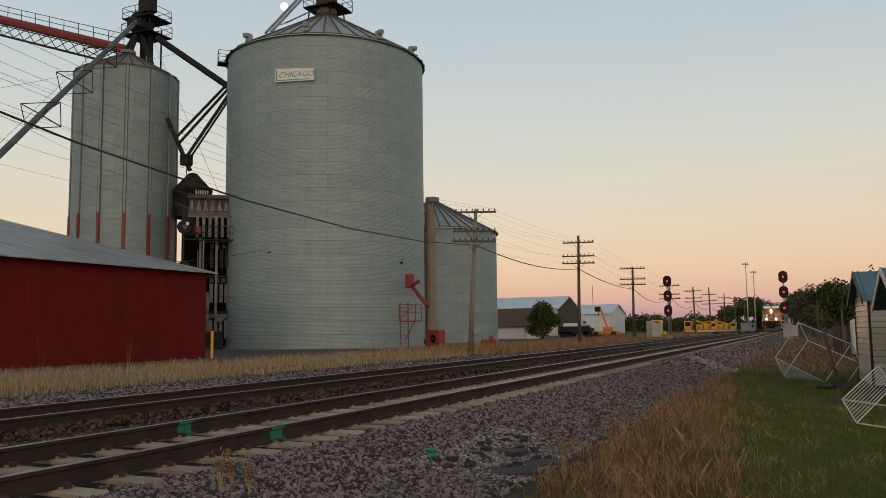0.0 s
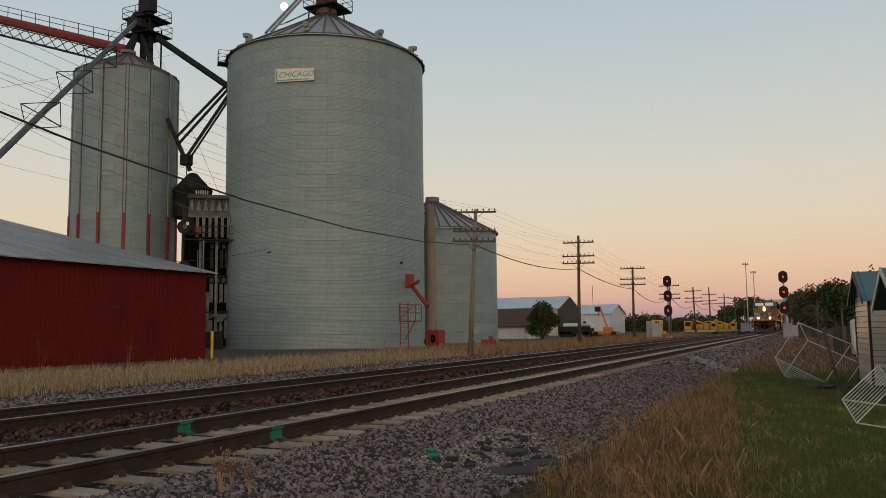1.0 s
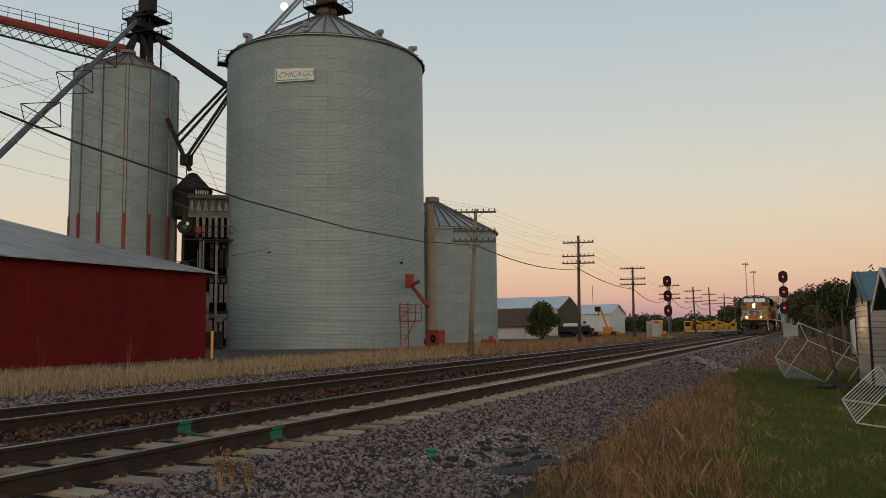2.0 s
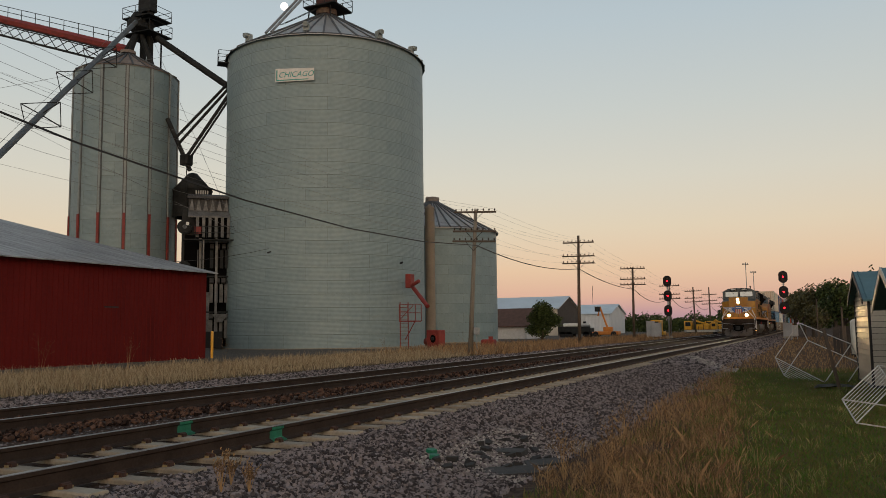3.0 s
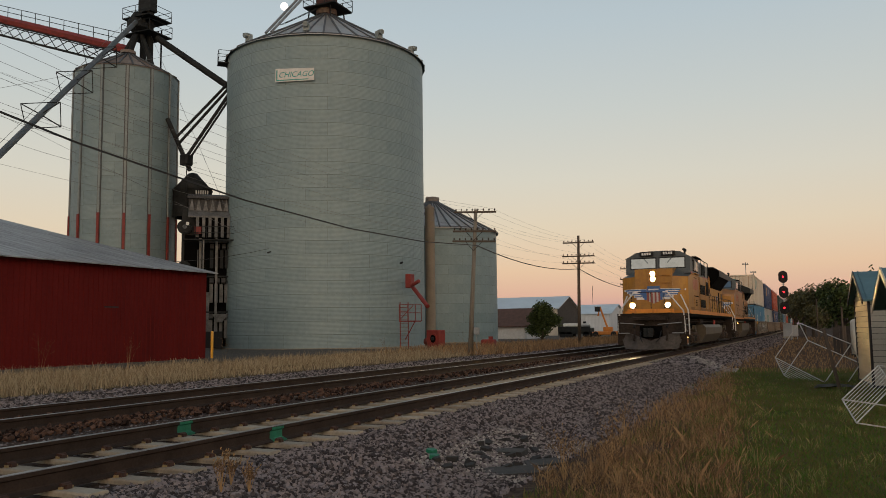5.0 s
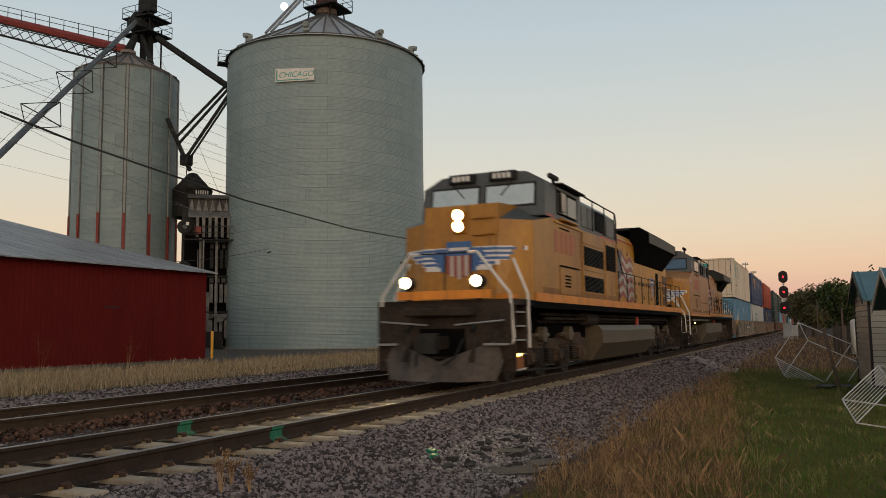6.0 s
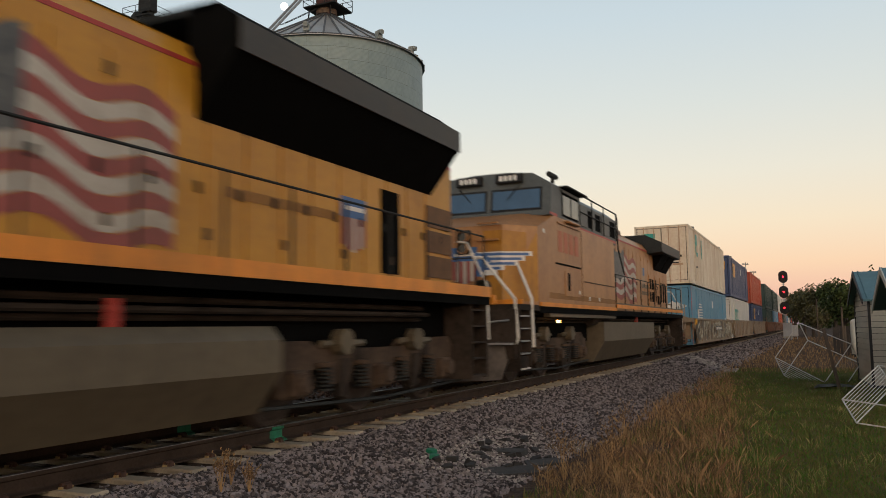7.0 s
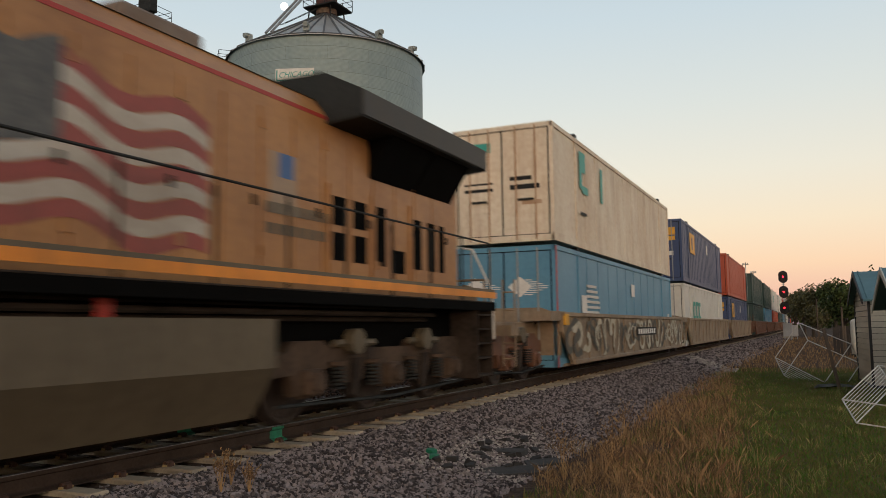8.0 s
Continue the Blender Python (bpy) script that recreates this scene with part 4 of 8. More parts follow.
# ---- train ----
def train_mats():
    M["loco_yellow"] = mat("faded_yellow_loco_paint", (0.43, 0.198, 0.009), (0.28, 0.115, 0.009), 0.5, 0, 0.9, 9, 0.05, 0.01, (1, 1, 0.35), coat=0.05)
    M["loco_tan"] = mat("chalky_orange_loco_paint", (0.44, 0.222, 0.076), (0.25, 0.11, 0.038), 0.45, 0, 0.7, 9, 0.05, 0.01, (1, 1, 0.35))
    M["faded_red"] = mat("faded_red_number_paint", (0.4, 0.08, 0.04), (0.36, 0.13, 0.05), 0.55, 0, 5, 30, 0.03)
    M["flag_faded"] = mat("faded_decal", (0.36, 0.26, 0.17), (0.27, 0.2, 0.15), 0.55, 0, 4, 30, 0.03)
    M["black_worn"] = mat("worn_black_paint", (0.03, 0.028, 0.026), (0.055, 0.048, 0.04), 0.6, 0, 2, 20, 0.06)
    M["step_brown"] = mat("rusty_brown_grille_paint", (0.16, 0.075, 0.025), (0.09, 0.045, 0.02), 0.7, 0, 3, 20)
    M["cab_glass"] = mat("grey_cab_glass", (0.07, 0.085, 0.095), (0.05, 0.06, 0.07), 0.08, 0.0, bump=0)
    M["loco_grey"] = mat("grey_loco_paint", (0.082, 0.095, 0.096), (0.042, 0.049, 0.05), 0.5, 0, 0.8, 12, 0.05)
    M["loco_under"] = mat("dusty_underframe", (0.055, 0.042, 0.034), (0.012, 0.0095, 0.008), 0.9, 0.0, 1.5, 14, 0.15, spec=0.15)
    M["hood_yellow"] = mat("bright_yellow_hood_paint", (0.54, 0.265, 0.016), (0.4, 0.175, 0.013), 0.5, 0, 0.9, 9, 0.05, 0.01, (1, 1, 0.35), coat=0.05)
    M["grime"] = mat("oily_grime", (0.05, 0.03, 0.015), (0.1, 0.055, 0.025), 0.8, 0, 3, 20, 0.02)
    M["grime_light"] = mat("brown_road_grime", (0.3, 0.14, 0.035), (0.17, 0.08, 0.025), 0.7, 0, 2, 14, 0.02)
    M["bogie_paint"] = mat("dusty_brown_bogie", (0.11, 0.075, 0.053), (0.028, 0.02, 0.015), 0.85, 0, 1.8, 14, 0.15, spec=0.2)
    M["step_orange"] = mat("dirty_orange_step_panel", (0.36, 0.12, 0.02), (0.18, 0.07, 0.02), 0.7, 0, 3, 20)
    M["plough"] = mat("scuffed_plough_steel", (0.11, 0.095, 0.085), (0.03, 0.025, 0.022), 0.7, 0.2, 2.2, 12, 0.15)
    M["tank_paint"] = mat("dusty_tank_paint", (0.14, 0.114, 0.074), (0.08, 0.063, 0.04), 0.55, 0.1, 0.6, 8, 0.06, 0.01, (1, 0.3, 1))
    M["stripe_orange"] = mat("orange_sill_stripe", (0.75, 0.27, 0.02), (0.6, 0.2, 0.02), 0.45, 0, 2, 20, 0.03)
    M["red_line"] = mat("red_line_paint", (0.42, 0.04, 0.03), None, 0.5, 0, 3, 20, 0.03)
    M["blue_paint"] = mat("blue_emblem_paint", (0.035, 0.1, 0.28), (0.05, 0.13, 0.3), 0.5, 0, 3, 20, 0.03)
    M["flag_red"] = mat("faded_red_paint", (0.33, 0.07, 0.06), (0.22, 0.06, 0.05), 0.55, 0, 2, 20, 0.03)
    M["flag_white"] = mat("faded_white_paint", (0.5, 0.48, 0.43), (0.38, 0.34, 0.29), 0.55, 0, 2, 20, 0.03)
    M["flag_slate"] = mat("faded_slate_paint", (0.13, 0.13, 0.125), (0.035, 0.042, 0.05), 0.55, 0, 7, 30, 0.03)
    M["wheel_steel"] = mat("wheel_steel", (0.09, 0.07, 0.06), (0.05, 0.04, 0.035), 0.55, 0.5, 3, 20)
    M["lamp_on"] = mat("lit_headlight", (1, 0.9, 0.7), (1, 0.9, 0.7), 0.3, emit=(1.0, 0.68, 0.28, 750), bump=0)
    M["marker_on"] = mat("lit_amber_marker", (1, 0.6, 0.2), None, 0.3, emit=(1.0, 0.5, 0.12, 9), bump=0)
    M["windshield"] = mat("windshield_glass", (0.52, 0.5, 0.45), (0.44, 0.42, 0.37), 0.05, 1.0, bump=0)
    M["blue_glass"] = mat("blue_tinted_glass", (0.06, 0.11, 0.17), (0.05, 0.085, 0.13), 0.05, 0.5, bump=0)
    M["cream"] = mat("cream_container_paint", (0.74, 0.68, 0.56), (0.56, 0.44, 0.31), 0.6, 0, 1.0, 8, 0.05, 0.01, (1, 1, 0.25))
    M["rust_stain"] = mat("rust_stained_cream", (0.5, 0.36, 0.24), (0.32, 0.16, 0.08), 0.7, 0, 1.5, 10)
    M["c_blue"] = mat("mid_blue_container_paint", (0.1, 0.27, 0.4), (0.07, 0.2, 0.31), 0.5, 0, 0.5, 8, 0.05)
    M["c_navy"] = mat("navy_container_paint", (0.035, 0.065, 0.16), (0.025, 0.045, 0.11), 0.5, 0, 0.5, 8, 0.05)
    M["c_red"] = mat("orange_red_container_paint", (0.42, 0.07, 0.025), (0.32, 0.05, 0.02), 0.5, 0, 0.5, 8, 0.05)
    M["c_green"] = mat("dark_green_container_paint", (0.018, 0.055, 0.05), (0.014, 0.04, 0.037), 0.5, 0, 0.5, 8, 0.05)
    M["c_white"] = mat("white_container_paint", (0.6, 0.6, 0.57), (0.48, 0.47, 0.43), 0.5, 0, 0.5, 8, 0.05)
    M["well_tan"] = mat("tan_well_car_paint", (0.3, 0.225, 0.15), (0.18, 0.13, 0.085), 0.7, 0, 0.7, 9)
    M["well_brown"] = mat("brown_well_car_paint", (0.16, 0.07, 0.035), (0.1, 0.045, 0.025), 0.7, 0, 0.7, 9)
    M["spray"] = mat("pale_sprayed_paint", (0.5, 0.47, 0.38), (0.34, 0.3, 0.22), 0.6, 0, 1.5, 14, 0.03)
    M["spray_dark"] = mat("dark_sprayed_paint", (0.05, 0.048, 0.045), (0.09, 0.08, 0.06), 0.6, 0, 1.5, 14, 0.03)


train_mats()
weather(M["loco_yellow"], (0.13, 0.055, 0.014), 0.6)
weather(M["hood_yellow"], (0.17, 0.07, 0.014), 0.4)
weather(M["loco_tan"], (0.17, 0.065, 0.03), 0.45)
weather(M["tank_paint"], (0.05, 0.04, 0.028), 0.6)
weather(M["cream"], (0.34, 0.2, 0.11), 0.45, (4.0, 1.2, 0.3), 0.5)
weather(M["well_tan"], (0.09, 0.06, 0.04), 0.6)
weather(M["flag_red"], (0.12, 0.055, 0.04), 0.5)
weather(M["flag_white"], (0.2, 0.15, 0.1), 0.6)
weather(M["stripe_orange"], (0.2, 0.09, 0.02), 0.6)
SPEED, NOSE0 = 22.152, 18.217 - 47.064 + 22.152 * 8.0   # the headlight's place along the line at the start
WHEELSETS = []
TRAIN = []      # (thing, its distance behind the leading headlight)


def sheet(bm, x, y0, y1, z0, z1, t=0.004):
    """A thin raised plate on a side wall."""
    return box(bm, min(x, x + t), max(x, x + t), y0, y1, z0, z1)


def wheelset(parent, y, r, name="wheelset"):
    bm = bmesh.new()
    for e in (-1, 1):
        lathe_x(bm, [(0.0, 0.665), (r + 0.028, 0.665), (r + 0.028, 0.695), (r, 0.7), (r - 0.01, 0.8), (r - 0.07, 0.805), (r - 0.1, 0.76), (0.19, 0.77), (0.17, 0.83), (0.0, 0.83)], e)
    tube(bm, (-0.95, 0, 0), (0.95, 0, 0), 0.09, 8)
    for e in (-1, 1):
        for k in range(3):
            a = 2 * math.pi * k / 3
            tube(bm, (e * 0.83, 0.1 * math.cos(a), 0.1 * math.sin(a)), (e * 0.86, 0.1 * math.cos(a), 0.1 * math.sin(a)), 0.02, 5)
    w = part(name, bm, M["wheel_steel"], parent)
    w.location = (0, y, r)
    WHEELSETS.append((w, y, r))
    return w


def lathe_x(bm, prof, e, n=28):
    rings = [[bm.verts.new((e * x, r * math.cos(2 * math.pi * i / n), r * math.sin(2 * math.pi * i / n))) for i in range(n)] for r, x in prof]
    for a, b in zip(rings, rings[1:]):
        for i in range(n):
            q = (a[i], a[(i + 1) % n], b[(i + 1) % n], b[i])
            bm.faces.new(q if e > 0 else tuple(reversed(q)))


def bogie(parent, ys, r=0.53, half=0.98, sub="bogie_paint"):
    """Side frames with pedestals, springs and journal boxes round the axles."""
    y0, y1 = ys[0], ys[-1]
    for e in (-1, 1):
        xo = e * half
        mids = [(p + q) / 2 for p, q in zip(ys, ys[1:])]
        prof = [(y0 - 0.72, 0.6), (y0 - 0.7, 0.84), (y0 - 0.45, 0.9), (y0 - 0.3, 1.02), (y0 + 0.3, 1.02)]
        for m in mids:
            prof += [(m - 0.42, 0.9), (m - 0.3, 1.0), (m + 0.3, 1.0), (m + 0.42, 0.9)]
        prof += [(y1 - 0.3, 1.02), (y1 + 0.3, 1.02), (y1 + 0.45, 0.9), (y1 + 0.7, 0.84), (y1 + 0.72, 0.6), (y1 + 0.34, 0.62), (y1 + 0.28, 0.36), (y1 + 0.12, 0.33)]
        for a, b, m in zip(reversed(ys[1:]), reversed(ys[:-1]), reversed(mids)):
            prof += [(a - 0.12, 0.33), (a - 0.28, 0.36), (a - 0.34, 0.66), (m + 0.34, 0.68), (m + 0.24, 0.46), (m - 0.24, 0.46), (m - 0.34, 0.68), (b + 0.34, 0.66), (b + 0.28, 0.36), (b + 0.12, 0.33)]
        prof += [(y0 - 0.12, 0.33), (y0 - 0.28, 0.36), (y0 - 0.34, 0.62)]
        sf = part("bogie_side_frame", P(prof, "x", min(xo, xo + e * 0.16), max(xo, xo + e * 0.16)), M[sub], parent)
        for y in ys:
            jb = bmesh.new()
            box(jb, min(xo + e * 0.1, xo + e * 0.3), max(xo + e * 0.1, xo + e * 0.3), y - 0.17, y + 0.17, r - 0.17, r + 0.15, 0.03)
            tube(jb, (xo + e * 0.3, y, r), (xo + e * 0.36, y, r), 0.12, 10)
            part("journal_box", jb, M[sub], sf)
        for a, b in zip(ys, ys[1:]):
            c = (a + b) / 2
            for k in (-0.3, 0.3):
                sp = bmesh.new()
                for q in range(6):
                    tube(sp, (xo + e * 0.22, c + k * 1.5, 0.4 + q * 0.05), (xo + e * 0.22, c + k * 1.5, 0.427 + q * 0.05), 0.1, 10)
                part("spring", sp, M["dark_steel"], sf)
                part("spring_cap", T((xo + e * 0.22, c + k * 1.5, 0.7), (xo + e * 0.22, c + k * 1.5, 0.75), 0.13, 10), M[sub], sf)
            br = T((xo + e * 0.18, c - 0.1, 1.0), (xo + e * 0.34, c - 0.1, 1.0), 0.17, 10)
            tube(br, (xo + e * 0.2, c - 0.5, 0.98), (xo + e * 0.2, c + 0.5, 0.98), 0.05, 6)
            part("brake_cylinder", br, M["tank_paint"], sf)
            part("brake_hanger", P([(c - 0.1, 0.3), (c + 0.06, 0.3), (c + 0.16, 0.78), (c - 0.04, 0.78)], "x", min(xo + e * 0.16, xo + e * 0.22), max(xo + e * 0.16, xo + e * 0.22)), M["loco_under"], sf)
            part("pad_plate", B(min(xo + e * 0.16, xo + e * 0.19), max(xo + e * 0.16, xo + e * 0.19), c + 0.32, c + 0.55, 0.72, 0.92, 0.01), M["loco_under"], sf)
        bar = bmesh.new()
        pipe(bar, [(xo + e * 0.22, y0 - 0.7, 0.28), (xo + e * 0.22, (y0 + y1) / 2, 0.2), (xo + e * 0.22, y1 + 0.7, 0.28)], 0.025, 5)
        part("sand_pipe", bar, M["dark_steel"], sf)
    # near-black: the shade between the side frames is in its colour
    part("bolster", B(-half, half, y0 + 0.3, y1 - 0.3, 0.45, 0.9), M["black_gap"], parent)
    for y in ys:
        wheelset(parent, y, r)


def handrail(parent, e, y0, y1, zd, posts, top=1.05, x=1.5):
    bm = bmesh.new()
    tube(bm, (e * x, y0, zd + top), (e * x, y1, zd + top), 0.017, 6)
    h = part("handrail", bm, M["dark_steel"], parent)
    for k in range(posts):
        y = y0 + (y1 - y0) * k / (posts - 1)
        part("stanchion", T((e * x, y, zd - 0.1), (e * x, y, zd + top), 0.018, 6), M["dark_steel"], h)
    return h


def flag(parent, e, x, y0, y1, z0, z1):
    """A waving flag painted on the hood: wavy stripes and a dark corner field."""
    n = 9
    cols = 22
    hh = (z1 - z0) / n

    def wave(f, k):
        return 0.1 * math.sin(f * 15 + k * 0.12) * min(1.0, 0.4 + f) + 0.1 * math.sin(f * 4.2)
    for k in range(n):
        bm = bmesh.new()
        row = []
        f0 = 0.45 if k >= n - 5 else 0.0
        for c in range(cols + 1):
            f = f0 + (1 - f0) * c / cols
            y = y0 + (y1 - y0) * f
            za = z0 + k * hh + wave(f, k) - 0.12
            row.append((bm.verts.new((x + e * 0.005, y, za)), bm.verts.new((x + e * 0.005, y, za + hh * 0.98))))
        for a, b in zip(row, row[1:]):
            bm.faces.new((a[0], b[0], b[1], a[1]) if e > 0 else (a[1], b[1], b[0], a[0]))
        part("flag_stripe", bm, M["flag_red" if k % 2 == 0 else "flag_white"], parent, "faded painted flag stripe")
    bm = bmesh.new()
    row = []
    for c in range(9):
        f = -0.04 + 0.52 * c / 8
        y = y0 + (y1 - y0) * f
        za = z0 + (n - 5) * hh + wave(max(f, 0), 5) - 0.12
        row.append((bm.verts.new((x + e * 0.007, y, za - 0.03 * (c % 2))), bm.verts.new((x + e * 0.007, y, min(z1 + 0.25, za + 5.0 * hh + 0.04 * (c % 3))))))
    for a, b in zip(row, row[1:]):
        bm.faces.new((a[0], b[0], b[1], a[1]) if e > 0 else (a[1], b[1], b[0], a[0]))
    part("flag_field", bm, M["flag_slate"], parent, "faded slate-grey painted flag corner")


def wing(parent, y, zd, e, lean, nb, ztop, cheek):
    """One striped wing of the nose emblem on the leaning nose and its swept cheek; the stripes shorten downward."""
    def face(bm, u0, u1, z0, z1, lift):
        def at(u, z):
            inner, outer = y + 0.05 + lean * (z - zd), nb + lean * 0.5 * (z - zd) / (ztop - zd)
            f = (u - cheek) / (1.5 - cheek)
            return bm.verts.new((e * u, y + lean * (z - zd) - lift if f <= 0 else inner + (outer - inner) * f - lift, z))
        cuts = [u0] + [c for c in (cheek, cheek + 0.002) if u0 < c < u1] + [u1]
        for a, b in zip(cuts, cuts[1:]):
            q = [at(a, z0), at(b, z0), at(b, z1), at(a, z1)]
            bm.faces.new(q if e > 0 else q[::-1])
    for k in range(5):
        z1 = zd + 1.14 - 0.1 * k
        out = 1.4 - 0.13 * k - (0.12 if k > 2 else 0)
        bm = bmesh.new()
        face(bm, 0.3 + 0.02 * k, out, z1 - 0.1, z1, 0.02)
        part("wing_stripe", bm, M["white_paint"], parent, "painted emblem wing stripe")
        if k < 4:
            bm = bmesh.new()
            face(bm, 0.32, out - 0.06, z1 - 0.085, z1 - 0.03, 0.026)
            part("wing_stripe", bm, M["blue_paint"], parent, "painted emblem wing stripe")
    bm = bmesh.new()
    for k in range(5):
        z1 = zd + 1.12 - 0.1 * k
        face(bm, 0.3, 0.62 - 0.07 * abs(k - 1), z1 - 0.1, z1, 0.032)
    part("wing_root", bm, M["blue_paint"], parent, "painted emblem wing root")


def shield(parent, x, y, z, w, h, face="y", e=1):
    """A striped shield: blue head over red and white bars."""
    def put(a, b, c, d, dep, m):
        bm = bmesh.new()
        if face == "y":
            box(bm, x + a, x + b, y - dep, y - dep + 0.003, z + c, z + d)
        else:
            box(bm, min(x + e * dep, x + e * (dep - 0.003)), max(x + e * dep, x + e * (dep - 0.003)), y + a, y + b, z + c, z + d)
        part("shield_bar", bm, M[m], parent, "painted shield emblem")
    put(-w, w, h * 0.25, h, 0.014, "blue_paint")
    put(-w * 0.8, w * 0.8, h * 0.52, h * 0.68, 0.018, "white_paint")
    for k in range(7):
        a = -w + 2 * w * k / 7
        cut = 0.25 * h * abs(k - 3) / 3
        put(a, a + 2 * w / 7, -h + cut, h * 0.25, 0.014, "flag_red" if k % 2 == 0 else "flag_white")


def steps(parent, e, y, zd, n=4, w=0.62, paint="galv_plain"):
    """Corner stairway: side plates, treads and a pale bent grab rail."""
    s = part("step_well", B(min(e * 0.95, e * 1.5), max(e * 0.95, e * 1.5), y + w * 0.0, y + w, 0.32, 0.36), M["white_paint" if paint == "galv_plain" else paint], parent)
    for k in range(n):
        z = 0.62 + (zd - 0.62) * k / n
        part("tread", B(min(e * 1.08, e * 1.5), max(e * 1.08, e * 1.5), y, y + w, z, z + 0.03), M[paint], s)
    for yy in (y - 0.03, y + w):
        part("side_plate", B(min(e * 1.0, e * 1.52), max(e * 1.0, e * 1.52), yy, yy + 0.03, 0.3, zd), M["loco_under"], s)


def rim(x, y0, y1, z, r, n=16):
    """A short open tube round a lamp."""
    bm = bmesh.new()
    rows = [[bm.verts.new((x + q * math.cos(2 * math.pi * i / n), y, z + q * math.sin(2 * math.pi * i / n))) for i in range(n)] for q, y in ((r, y1), (r, y0), (r - 0.018, y0), (r - 0.018, y1))]
    for a, b in zip(rows, rows[1:]):
        for i in range(n):
            bm.faces.new((a[i], a[(i + 1) % n], b[(i + 1) % n], b[i]))
    return bm


def coupler(parent, y, d):
    c = part("coupler", B(-0.14, 0.14, min(y, y + d * 0.6), max(y, y + d * 0.6), 0.74, 1.0, 0.03), M["loco_under"], parent)
    part("knuckle", P([(-0.2, y + d * 0.5), (0.16, y + d * 0.5), (0.22, y + d * 0.85), (0.05, y + d * 0.95), (-0.02, y + d * 0.72), (-0.2, y + d * 0.75)], "z", 0.68, 1.06), M["dark_steel"], c)
    for e in (-1, 1):
        h = bmesh.new()
        pipe(h, [(e * 0.45, y, 0.95), (e * 0.42, y + d * 0.35, 0.6), (e * 0.3, y + d * 0.6, 0.45)], 0.025, 6)
        part("air_hose", h, M["black_paint"], c)


def louvres(parent, x, e, y0, y1, z0, z1, n=5):
    n = n * 2
    l = part("louvre_panel", sheet(bmesh.new(), x, y0, y1, z0, z1, e * 0.006), M["black_gap"], parent)
    for k in range(n):
        z = z0 + (z1 - z0) * (k + 0.5) / n
        part("slat", B(min(x + e * 0.006, x + e * 0.03), max(x + e * 0.006, x + e * 0.03), y0 + 0.02, y1 - 0.02, z - 0.006, z + 0.006), M["dark_steel"], l)
    return l


def bars(parent, x, e, y0, y1, z0, z1, n, m, gap=0.25, slant=0.0):
    """Unreadable lettering as a row of plain bars."""
    w = (y1 - y0) / n
    for k in range(n):
        part("lettering_bar", sheet(bmesh.new(), x, y0 + w * k, y0 + w * (k + 1 - gap), z0, z1, e * 0.005), m, parent)


